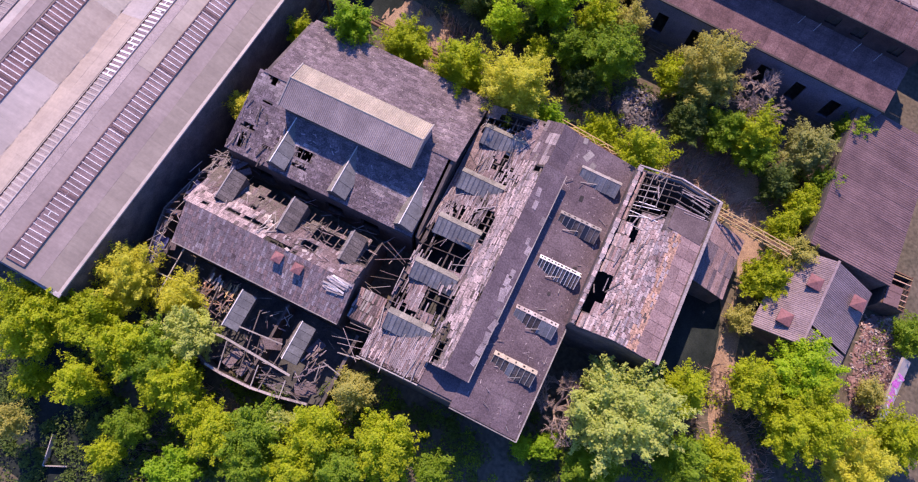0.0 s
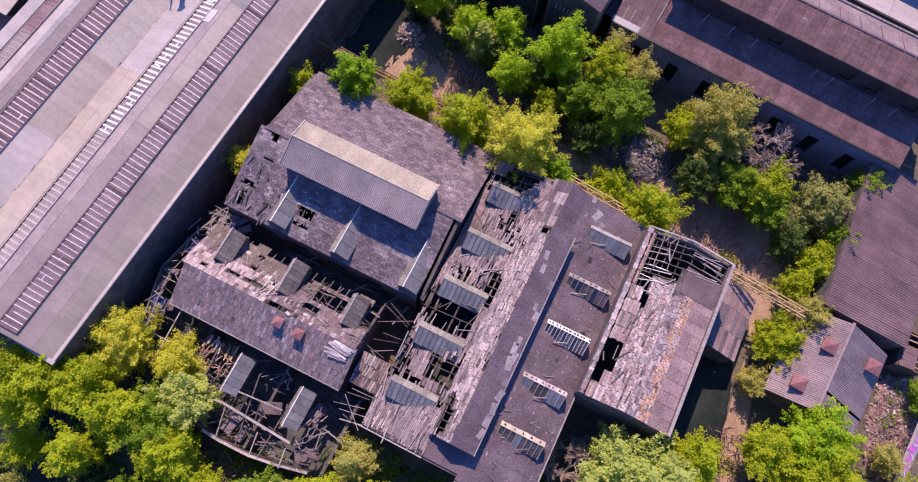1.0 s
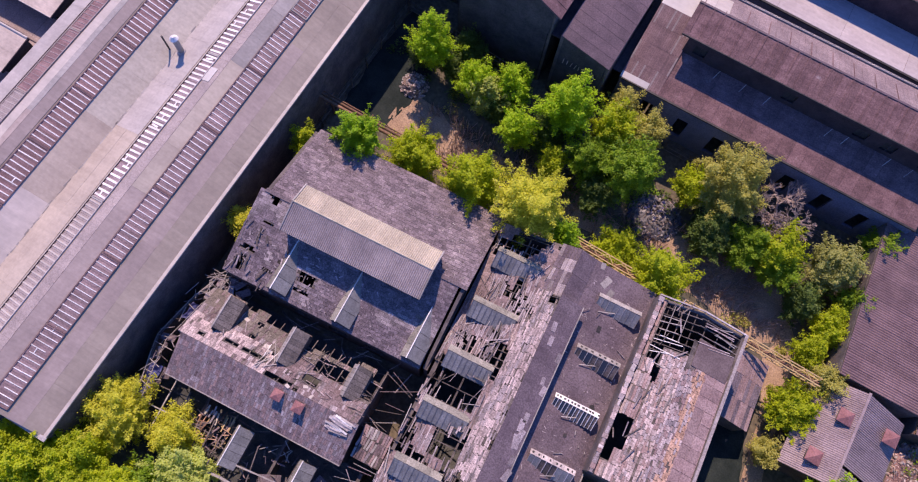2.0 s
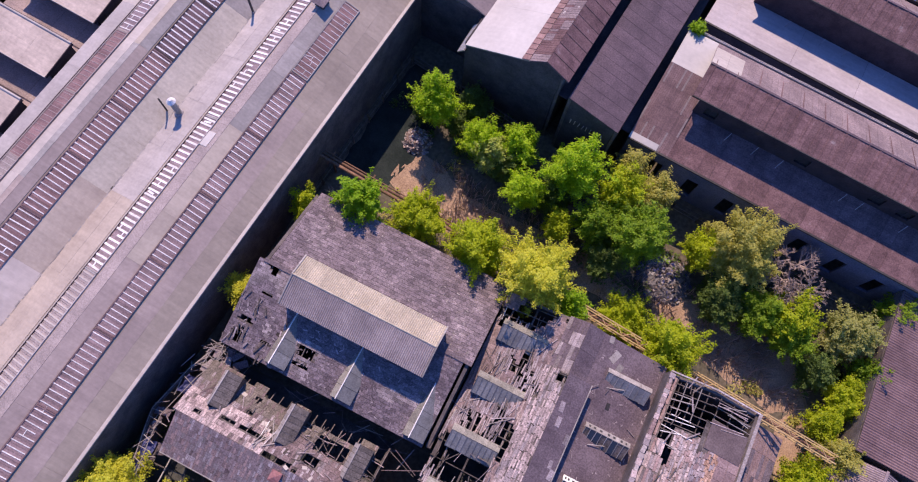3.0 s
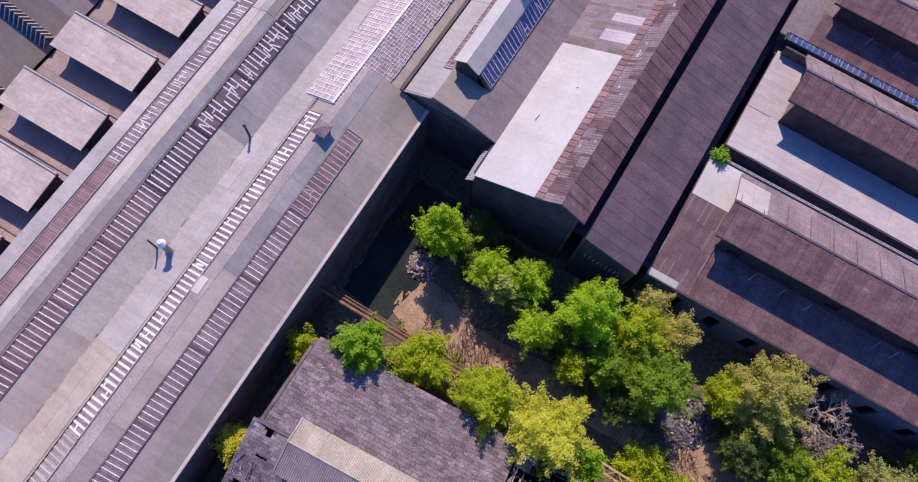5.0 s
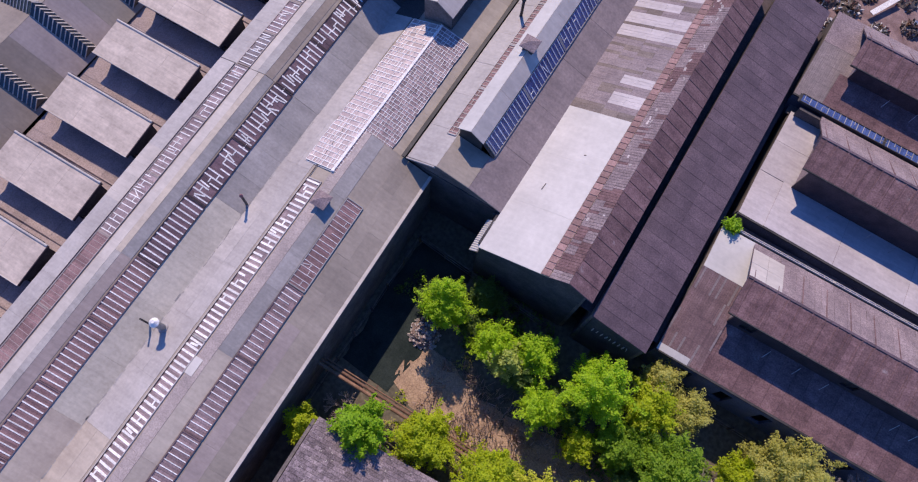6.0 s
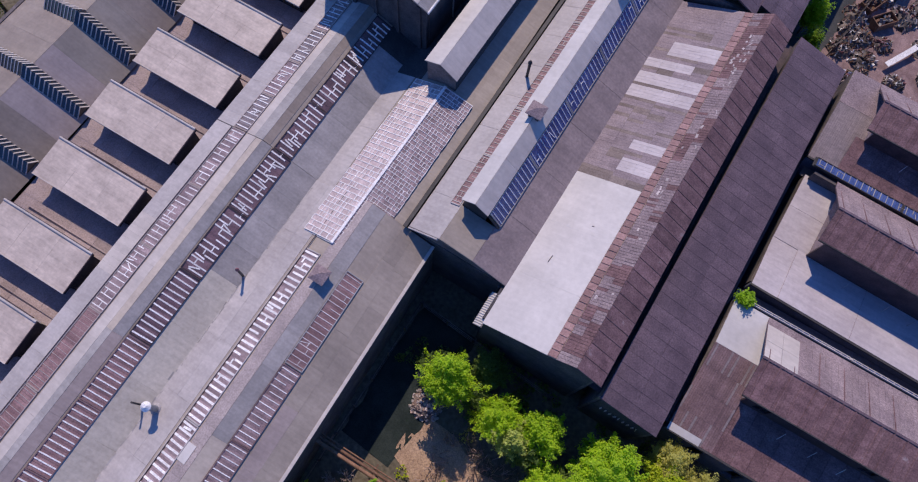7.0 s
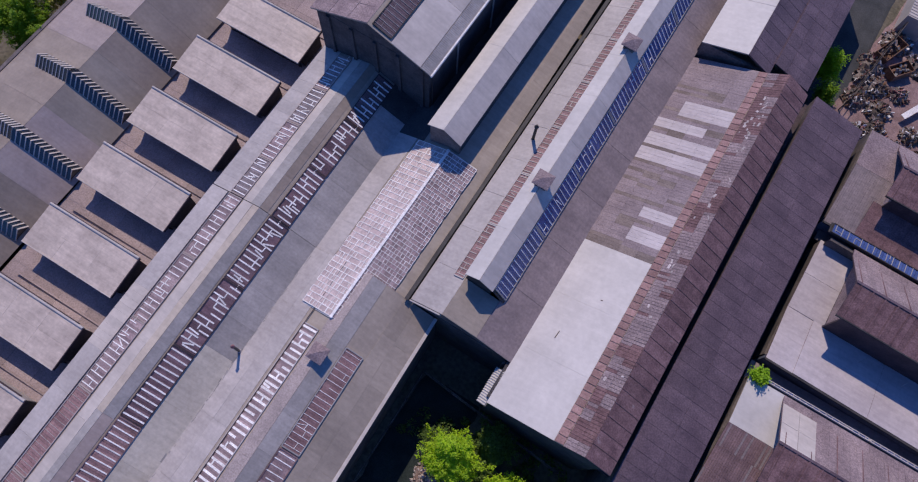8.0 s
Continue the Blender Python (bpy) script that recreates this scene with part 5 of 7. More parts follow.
cover(dk, nS, SLATE, 0.17, 0.44, name="slab", thick=0.03, gap=0.016, limit=130, tilt=0.025,
      choose=lambda a, b: PLANK if random.random() < 0.06 else random.choice((TILE, BROWNSLAB, PLANK, TILE, DARKPLANK)))
keepN = patchy(0.9, -0.5, 9.1, [(3.0, 3.3, 4.2, 3.65), (4.5, 3.2, 6.6, 3.55), (6.9, 4.15, 9.0, 4.5), (4.2, 2.2, 4.8, 2.6), (9.2, 2.8, 10.6, 3.6), (9.6, 1.2, 12.0, 2.6), (12.2, 1.0, 12.7, 2.2), (13.5, 0, 14.4, 2.7), (1.2, 3.9, 1.8, 4.1), (4.6, -0.1, 7.0, 0.8), (8.1, -0.1, 12.3, 0.9), (2.6, 0, 3.6, 0.5)])
dk = deck(nave, nN, DARKWOOD, keepN, cell=0.24)
cover(dk, nN, PLANK, 0.17, 0.42, stagger=True, name="slab", thick=0.03, gap=0.012, ragged=0.12, limit=130, tilt=0.03, keep=lambda a, b: keepN(a, b) and random.random() > 0.05,
      choose=lambda a, b: PINKBOARD if b > 2.4 + 0.7 * noise.noise(Vector((a * 0.8, b, 3))) and a < 7.4 and random.random() < (0.88 if a < 5 else 0.6)
      else (OLIVEPANEL if b < 2.2 + noise.noise(Vector((a * 0.7, b, 8))) and random.random() < 0.8 else (DARKPLANK if random.random() < 0.72 else PLANK)))
rafters(nave, nN, 0.2, 14.2, 0.7, miss=0.1)
rafters(nave, nS, 0.2, 14.0, 0.8)
debris(dk, nN, 34, [PLANK, DARKWOOD, OLIVEPANEL, DARKPLANK], 0.3, 1.0, spread=0.5, w=0.05, area=(0.3, 0.8, 14, 3.2))
debris(dk, nN, 40, [PLANK, DARKPLANK, DARKWOOD, PINKBOARD], 0.3, 1.2, spread=0.3, base=0.05, w=0.045, area=(8, 1.0, 14.2, 4.4))
debris(dk, nN, 8, [PALETIMBER, BARWHITE], 0.8, 1.7, spread=0.5, area=(6, 2.6, 7.4, 3.8), w=0.07)
for a, b, w in ((3.4, 1.3, 0.7), (5.9, 2.5, 0.8), (6.3, 2.8, 0.6), (8.8, 4.5, 0.6), (10.6, 4.4, 0.5), (9.9, 3.9, 0.6)):
    chip("white_sheet", nN.box(a, b, w * 0.6, w * 0.4, 0.05, 0.02, random.gauss(0, 0.5)), PALE, nave)
stick("eave_board", (-23.9, 4.3, 4.8), (-9.8, 4.3, 4.8), 0.08, 0.16, PALETIMBER, nave)
wall(nave, -23.7, 4.6, -9.9, 4.6, 0, 4.7, 0.25, BRICK, [(1.5 + 2.9 * i, 1.4, 1.2, 3.2) for i in range(4)])
bm = bmesh.new()
prism(bm, [(4.6, 0), (11.6, 0), (11.6, 3.8), (7.3, NR - 0.2), (4.6, 4.7)], "x", -9.98, -9.86)
part("gable", bm, BRICK, nave)
bm = bmesh.new()
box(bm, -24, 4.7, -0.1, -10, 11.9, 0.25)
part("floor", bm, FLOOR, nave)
for u, v in ((-15.75, 6.55), (-14.05, 6.45)):
    vent(u, v, 5.85, 0.66, "square vent with a faded red cap on the nave roof", VENTRED, turn=RT)
for i in range(24):
    chip("loose_board", nS.box(12.9 + random.uniform(-0.45, 0.5), 2.1 + 0.15 * (i % 8) + random.uniform(-0.04, 0.04), random.uniform(0.6, 1.5), 0.14, 0.07 + 0.003 * i, 0.02, random.gauss(-0.03, 0.1), random.uniform(-0.6, -0.1)), random.choice((COPING, PALE, BARWHITE, COPING)), nave)
for u, v0, v1 in ((-21.95, 8.55, 11.1), (-16.65, 8.5, 11.2), (-11.4, 8.5, 10.9)):
    gable_dormer(u, v0, v1, 5.5, 0.72, 1.4, "gabled rooflight with boarded slopes on the broken roof", top=PALETIMBER, side=OLIVEPANEL, rows=7, drop=1.3, lean=-0.32, ridge_mat=PALETIMBER)

# open timber frames south and west of the nave
frame_ob = thing("timber_frame", -17, 1, label="collapsed open roof frame of grey timbers over dark rooms", category="ruin", turn=RT)
rn = random.Random(11)
bm = bmesh.new()
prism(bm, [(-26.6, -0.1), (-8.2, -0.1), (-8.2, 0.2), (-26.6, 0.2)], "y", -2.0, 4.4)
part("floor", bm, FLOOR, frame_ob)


def plate(points, z, w, h, mt, name="wall_plate"):
    """A run of timbers end to end over a wall."""
    for (u0, v0), (u1, v1) in zip(points, points[1:]):
        stick(name, (u0, v0, z), (u1, v1, z + rn.uniform(-0.06, 0.06)), w, h, mt, frame_ob)


def litter(n, u0, v0, u1, v1, z, mts, lmin, lmax, base, spread, w=0.08):
    """Thin broken boards strewn over a rectangle."""
    for _ in range(n):
        u, v = rn.uniform(u0, u1), rn.uniform(v0, v1)
        a, ln, zz = base + rn.gauss(0, spread), rn.uniform(lmin, lmax) / 2, z + rn.gauss(0, 0.15)
        stick("loose_plank", (u - ln * math.cos(a), v - ln * math.sin(a), zz), (u + ln * math.cos(a), v + ln * math.sin(a), zz + rn.gauss(0, 0.12)), w * rn.uniform(0.6, 1.4), 0.03, rn.choice(mts), frame_ob)


WEST = [(-24.0, 12.3), (-24.8, 12.05), (-25.65, 9.85), (-26.4, 6.35), (-26.15, 5.2), (-25.65, 3.3), (-25.3, 1.7)]
SOUTH = [(-25.5, 1.7), (-22.5, -0.4), (-19.8, -1.6), (-17.4, -2.45), (-15.9, -2.54), (-13.6, -2.5), (-11.8, -2.25), (-9.2, -1.7)]
for row, top in ((WEST, 3.55), (SOUTH, 3.0)):
    for (u0, v0), (u1, v1) in zip(row, row[1:]):
        wall(frame_ob, u0, v0, u1, v1, 0, top, 0.22, BRICK)
wall(frame_ob, -8.3, -1.4, -8.3, 4.4, 0, 3.0, 0.25, BRICK)
wall(frame_ob, -20.9, -1.0, -20.9, 4.2, 0, 2.4, 0.2, BRICK)
wall(frame_ob, -14.3, -2.3, -14.3, 4.2, 0, 2.4, 0.2, BRICK)
plate(WEST, 3.7, 0.06, 0.06, PALETIMBER)
plate([(-23.9, 11.6), (-24.7, 9.7), (-25.5, 6.3), (-25.2, 4.3), (-24.7, 2.0)], 4.0, 0.045, 0.05, PALETIMBER, "purlin")
plate(SOUTH[:4], 3.1, 0.1, 0.1, DARKWOOD)
plate(SOUTH[3:], 3.2, 0.17, 0.14, COPING)
plate([(-22.5, -0.3), (-19.8, -0.4), (-17.0, -0.15), (-13.1, -0.35), (-11.3, -0.45)], 3.5, 0.17, 0.16, PALETIMBER, "beam")
plate([(-25.5, 1.8), (-20.7, 2.0)], 3.5, 0.08, 0.1, PALETIMBER, "beam")
plate([(-26.0, 3.2), (-23.3, 3.35), (-21.1, 3.6)], 3.6, 0.07, 0.09, DARKWOOD, "purlin")
plate([(-16.9, 1.0), (-12.9, 1.3)], 3.6, 0.1, 0.1, PALETIMBER, "purlin")
for p, q, mt in (((-15.7, 2.8), (-14.8, -2.3), DARKWOOD), ((-16.7, -0.3), (-16.3, -2.4), PALETIMBER), ((-13.7, -0.8), (-13.5, -2.6), PALETIMBER), ((-23.1, -0.1), (-23.5, 4.5), PALETIMBER),
                 ((-20.6, 0.2), (-21.1, 2.7), DARKWOOD), ((-11.4, -0.9), (-11.2, -2.3), PALETIMBER), ((-9.6, 1.5), (-8.0, 1.2), PALETIMBER), ((-8.9, 3.0), (-7.7, 2.7), DARKWOOD),
                 ((-9.7, 1.2), (-9.5, -0.1), PALETIMBER), ((-9.0, 2.6), (-7.3, 2.9), PALETIMBER), ((-18.3, 0.5), (-18.0, -2.3), DARKWOOD), ((-14.6, 0.9), (-14.3, -0.4), DARKWOOD),
                 ((-22.0, 3.9), (-21.6, 0.3), DARKWOOD), ((-24.6, 4.2), (-24.4, 1.2), DARKWOOD), ((-12.6, 3.2), (-12.9, -2.3), DARKWOOD), ((-19.4, 3.0), (-19.0, -1.9), DARKWOOD)):
    stick("rafter", (*p, 3.55 + rn.uniform(-0.15, 0.1)), (*q, 3.2 + rn.uniform(-0.15, 0.1)), 0.08, 0.11, mt, frame_ob)
for k in range(15):
    t = k / 14
    i = min(5, int(t * 6))
    f = t * 6 - i
    u, v = (WEST[i][c] + (WEST[i + 1][c] - WEST[i][c]) * f for c in (0, 1))
    stick("rafter", (u, v, 3.8), (u + rn.uniform(0.9, 1.7), v + rn.uniform(-0.5, 0.3), 4.1 + rn.uniform(-0.2, 0.3)), 0.045, 0.05, rn.choice((PALETIMBER, PALETIMBER, DARKWOOD)), frame_ob)
for k in range(16):
    t = rn.random()
    i = min(5, int(t * 6))
    u, v = WEST[i][0] + rn.uniform(0.3, 1.6), WEST[i][1] + rn.uniform(-1, 1)
    chip("fallen_sheet", Matrix.Translation((u, v, 3.5 + rn.uniform(-0.3, 0.4))) @ Matrix.Rotation(rn.uniform(0, 3), 4, 'Z') @ Matrix.Rotation(rn.gauss(0, 0.25), 4, 'X') @ Matrix.Diagonal((rn.uniform(0.5, 1.2), rn.uniform(0.3, 0.7), 0.03, 1)),
         rn.choice((PLANK, SLATE, SLATE, FELT)), frame_ob)
litter(22, -25.2, 10.6, -23.8, 12.6, 3.8, (PALETIMBER, PLANK), 0.6, 1.8, 0.9, 0.8, 0.045)
litter(24, -26.0, 2.0, -24.4, 10.5, 3.7, (PALETIMBER, PLANK, SLATE), 0.4, 1.3, 1.4, 0.6, 0.05)
for u, v, w, d, a in ((-16.0, -1.2, 1.5, 0.8, 1.4), (-14.9, -1.5, 1.2, 0.6, 1.5), (-14.0, 1.0, 1.6, 0.9, 0.4), (-10.8, 2.2, 1.4, 0.8, 1.3), (-10.0, -0.8, 1.6, 1.0, 0.6), (-25.6, 2.9, 1.6, 0.9, 1.2)):
    chip("fallen_sheet", Matrix.Translation((u, v, 2.4)) @ Matrix.Rotation(a, 4, 'Z') @ Matrix.Rotation(0.3, 4, 'Y') @ Matrix.Diagonal((w, d, 0.03, 1)), SLATE, frame_ob)
litter(60, -21.0, 1.0, -18.0, 3.4, 3.0, (RUST, DARKWOOD, ORANGEBOARD, YELLOWRUST, DARKPLANK, DARKPLANK), 0.5, 1.5, 1.5, 0.22, 0.075)
litter(30, -21.0, 1.0, -18.0, 3.4, 3.1, (RUST, DARKWOOD, ORANGEBOARD, DARKPLANK), 0.5, 1.6, 0.05, 0.18, 0.06)
litter(7, -20.6, 3.0, -19.2, 3.7, 3.3, (COPING, LICHEN), 0.4, 0.9, 1.4, 0.2, 0.14)
litter(34, -11.0, -0.4, -9.4, 2.6, 3.1, (PLANK, SLATE, SLATE, DARKWOOD), 0.4, 1.0, 1.2, 0.3, 0.08)
litter(34, -13.4, -1.9, -9.6, -0.2, 3.0, (PLANK, SLATE, DARKWOOD, DARKWOOD), 0.4, 1.5, 0.1, 0.35, 0.06)
litter(26, -19.0, -1.8, -13.5, 0.8, 2.6, (DARKPLANK, DARKWOOD, DARKWOOD), 0.5, 1.6, 0.2, 0.8, 0.06)
litter(40, -19.5, 1.0, -9.5, 4.0, 2.4, (DARKPLANK, DARKWOOD, OLIVEPANEL), 0.4, 1.4, 0.2, 0.9, 0.08)
litter(8, -16.0, 2.6, -13.5, 3.9, 3.0, (PALETIMBER, LEAD, SLATE), 0.3, 0.9, 0.9, 0.7, 0.06)
litter(26, -24.6, 11.2, -8.4, 12.5, 2.9, (PALETIMBER, DARKPLANK, PLANK, DARKWOOD), 0.6, 2.2, 0.2, 0.7, 0.06)


def tarpaulin(u, v, z, su, sv, seed, label):
    bm = bmesh.new()
    bmesh.ops.create_grid(bm, x_segments=14, y_segments=10, size=1)
    for p in bm.verts:
        e = 1 + 0.25 * noise.noise(p.co * 1.7 + Vector((seed, 0, 0)))
        p.co = Vector((u + p.co.x * su * e, v + p.co.y * sv * e, z + 0.3 * noise.noise(p.co * 2.3 + Vector((0, seed, 0)))))
    geo = bmesh.ops.extrude_face_region(bm, geom=bm.faces[:])
    for p in geo["geom"]:
        if isinstance(p, bmesh.types.BMVert):
            p.co.z -= 0.02
    tp = new("tarpaulin", bpy.data.meshes.new("tarpaulin"))
    bm.to_mesh(tp.data)
    bm.free()
    tp.data.materials.append(TARP)
    tp.matrix_world = pose(0, 0, 0, 0, 0, RT)
    tagged(tp, label, "tarpaulin")


tarpaulin(-25.0, 8.9, 3.7, 0.55, 0.7, 3, "crumpled dark blue tarpaulin over broken rafters")
tarpaulin(-25.3, 3.4, 3.4, 0.5, 1.2, 5, "faded blue tarpaulin between wall and nave")
for u, v0, v1, low in ((-17.05, 0.6, 3.5, DARKWOOD), (-11.9, 0.4, 3.4, COPING)):
    gable_dormer(u, v0, v1, 3.6, 0.7, 1.35, "gabled rooflight still upright on the bare frame", top=OLDZINC, side=LEAD, rows=5, low=low, lean=-0.35)

# the wide double bay with the raised ridge
bay = thing("derelict_double_bay", -1, 14, label="wide derelict bay with bare planks and a felt slope", category="derelict hall", turn=RT)
B0, B1 = 3.0, 25.4
bW = Slope((-7.2, B0, 5.45), (-7.2, B1, 5.45), (-2.4, B0, 6.95))
bE = Slope((5.35, B0 - 0.4, 5.85), (5.35, B1, 5.85), (0.2, B0 - 0.4, 6.9))
keepW = patchy(0.6, -0.06, 3.3, [(20.6, 0.2, 22.4, 5), (8.4, 0.3, 11.2, 4.0), (4.8, 2.4, 6.9, 4.7), (4.7, 0.2, 5.6, 1.4)])
open_bay = lambda a, b: 8.3 < a < 11.2 and b < 4.1 or 4.8 < a < 6.9 and 2.3 < b < 4.8
keepP = lambda a, b: (keepW(a, b) and random.random() > 0.1) or a < 3.2 and random.random() > 0.03 or 12.5 < a < 14.0 and b < 3
dk = deck(bay, Slope((-7.2, B0, 5.45), (-7.2, B0 + 0.3, 5.45), (-2.4, B0, 6.95)), DARKWOOD)
bed = patchy(0.45, 0.08, 5.5)
deck(bay, bW, DARKPLANK, lambda a, b: a < 3.4 or bed(a, b) and not open_bay(a, b) or a > 13.5 and b < 2.9 and noise.noise(Vector((a * 0.6, b * 0.8, 2))) > -0.25 and a < 20.4, cell=0.3, thick=0.03)
cover(dk, bW, PLANK, 1.5, 0.13, stagger=True, name="plank", thick=0.03, gap=0.025, limit=130, tilt=0.03, keep=keepP, ragged=0.5,
      choose=lambda a, b: BLEACHED if noise.noise(Vector((a * 0.5, b * 0.7, 4))) > 0.3 else (SLATE if noise.noise(Vector((a * 0.3, b * 0.5, 9))) > 0.42 else PLANK))
rafters(bay, bW, 0.2, 22, 0.62, w=0.06, h=0.12, mt=DARKWOOD, drop=0.02, miss=0.12)
debris(bay, bW, 90, [PLANK, DARKWOOD, DARKWOOD, PALETIMBER], 0.5, 1.8, spread=0.16, base=0.03, w=0.055)
debris(bay, bW, 28, [PALETIMBER, PLANK, DARKWOOD], 0.6, 2.2, spread=0.8, base=0.5, area=(8, 0.3, 22, 4.4), w=0.045)
dk = deck(bay, bE, DARKWOOD)
cover(dk, bE, FELT, 2.2, 1.05, name="roof_sheet", thick=0.02, gap=0.01, limit=120, tilt=0.003)
debris(dk, bE, 30, [PLANK, PALETIMBER], 0.15, 0.8, spread=1.2, w=0.04)
joined("debris_field", [bE.box(random.uniform(0.3, 22), 5.2 * random.random() ** 1.3, random.uniform(0.05, 0.3), random.uniform(0.02, 0.07), 0.02, 0.015, random.uniform(0, 3)) for _ in range(260)], PLANK, dk)
# black chips stand for the shade inside small holes
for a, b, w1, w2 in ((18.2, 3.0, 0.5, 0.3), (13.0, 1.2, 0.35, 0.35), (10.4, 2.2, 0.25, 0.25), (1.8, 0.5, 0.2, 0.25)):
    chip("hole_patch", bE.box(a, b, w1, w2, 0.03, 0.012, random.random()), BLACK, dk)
for a, b, w1, w2 in ((21.6, 3.9, 0.9, 0.5), (20.9, 3.3, 0.8, 0.45), (22.6, 4.6, 0.5, 0.35)):
    chip("bare_board", bE.box(a, b, w1, w2, 0.03, 0.012, random.gauss(0, 0.2)), PALETIMBER, dk)
mN = Slope((-2.5, 21.4, 6.95), (-2.5, B1, 6.95), (-1.1, 21.4, 7.55))
cover(deck(bay, mN, DARKWOOD), mN, PLANK, 0.9, 0.3, name="plank", limit=40, tilt=0.01, choose=lambda a, b: PLANK if random.random() < 0.5 else FELT)
mN = Slope((0.25, 21.4, 6.9), (0.25, B1, 6.9), (-1.1, 21.4, 7.55))
cover(deck(bay, mN, DARKWOOD), mN, FELT, 2, 1.4, name="roof_sheet", limit=10, tilt=0.002)
mS = Slope((-2.4, B0, 6.85), (-2.4, 4.7, 6.85), (0.3, B0, 6.85))
cover(deck(bay, mS, DARKWOOD), mS, FELT, 1.7, 1.4, name="roof_sheet", limit=10, tilt=0.002)
wall(bay, -7.0, B0 + 0.2, -7.0, B1 - 0.2, 0, 5.3, 0.25, BRICK)
wall(bay, 5.2, B0, 5.2, B1, 0, 5.75, 0.25, BRICK)
for v in (B0 - 0.05, B1 - 0.15):
    bm = bmesh.new()
    prism(bm, [(-7.0, 0), (5.2, 0), (5.2, 5.7), (0.2, 6.75), (-2.4, 6.75), (-7.0, 5.3)], "y", v - 0.1, v + 0.1)
    part("gable", bm, BRICK, bay)
bm = bmesh.new()
box(bm, -7, B0, -0.1, 5.2, B1 - 0.3, 0.25)
part("floor", bm, FLOOR, bay)
stick("verge_board", (-7.3, B0 - 0.12, 5.5), (-2.4, B0 - 0.12, 6.95), 0.08, 0.14, PALETIMBER, bay)
stick("verge_board", (5.4, B0 - 0.5, 5.9), (0.2, B0 - 0.5, 6.95), 0.08, 0.14, PALETIMBER, bay)
stick("verge_board", (5.42, B0 - 0.5, 5.88), (5.42, 11.3, 5.88), 0.1, 0.14, PALETIMBER, bay)
top = thing("raised_ridge", -1, 13, z=6.5, label="raised ridge roof of bleached boards and dark felt", category="roof monitor", turn=RT)
T0, T1 = 4.5, 21.4
tW = Slope((-2.75, T0, 7.3), (-2.75, T1, 7.3), (-1.15, T0, 8.35))
tE = Slope((0.62, T0, 7.75), (0.62, T1, 7.75), (-1.15, T0, 8.35))
keepT = patchy(0.7, -0.42, 6.0, [(0.3, 0.25, 2.2, 1.3)])
dk = deck(top, tW, DARKWOOD, lambda a, b: keepT(a, b), cell=0.4, thick=0.05)
cover(dk, tW, PLANK, 0.62, 0.115, stagger=True, name="plank", thick=0.025, gap=0.018, limit=130, tilt=0.012, keep=lambda a, b: keepT(a, b) and random.random() > 0.06, ragged=0.14,
      choose=lambda a, b: random.choice((BLEACHED, PINKBOARD)) if noise.noise(Vector((a * 0.8, b * 1.5, 4))) + random.gauss(0, 0.2) > -0.15 else PLANK)
rafters(top, tW, 0.1, 16.8, 0.55, w=0.05, h=0.1, drop=0.06)
dk = deck(top, tE, DARKWOOD)
cover(dk, tE, FELT, 1.0, 0.97, name="roof_sheet", thick=0.02, gap=0.01, limit=60, tilt=0.003,
      choose=lambda a, b: FELT)
for a, b, w in ((6.5, 0.5, 0.7), (7.0, 0.35, 0.6), (7.6, 0.6, 0.6), (8.2, 0.5, 0.5), (1.5, 0.2, 0.5), (10.3, 0.2, 0.5), (2.4, 0.2, 0.6), (3.3, 0.15, 0.6), (4.3, 0.12, 0.6), (5.3, 0.2, 0.5), (10.9, 0.5, 0.4), (12.8, 0.15, 0.5), (13.6, 1.2, 0.5), (14.6, 1.4, 0.5)):
    chip("bare_board", tE.box(a, b, w * 1.4, w * 0.7, 0.03, 0.02, random.gauss(0, 0.15)), PLANK, dk)
stick("eave_board", (0.66, T0, 7.72), (0.66, T1, 7.72), 0.07, 0.14, PALETIMBER, top)
wall(top, 0.3, T0 + 0.2, 0.3, T1 - 0.1, 6.6, 7.7, 0.1, DARKWOOD, [(0.5 + 1.6 * i, 1.2, 6.95, 7.5) for i in range(10)], name="side_wall")
wall(top, -2.5, T0 + 0.2, -2.5, T1 - 0.1, 6.6, 7.25, 0.1, DARKWOOD, name="side_wall")
for v in (T0 + 0.15, T1 - 0.15):
    bm = bmesh.new()
    prism(bm, [(-2.5, 6.6), (0.35, 6.6), (0.35, 7.7), (-1.15, 8.25), (-2.5, 7.25)], "y", v - 0.05, v + 0.05)
    part("end_wall", bm, DARKWOOD, top)
for v in (22.75, 18.6, 14.6, 10.75, 6.55):
    cross_dormer(-6.6, -3.15, v, 6.15, 0.72, "low gabled rooflight of ribbed grey zinc on bare planks", LEAD, ZINCDARK, OLDZINC, front=1.15, depth=0.45, bars=9)
FRAMES = (PALETIMBER, PALETIMBER, BARWHITE, COPING, LICHEN)
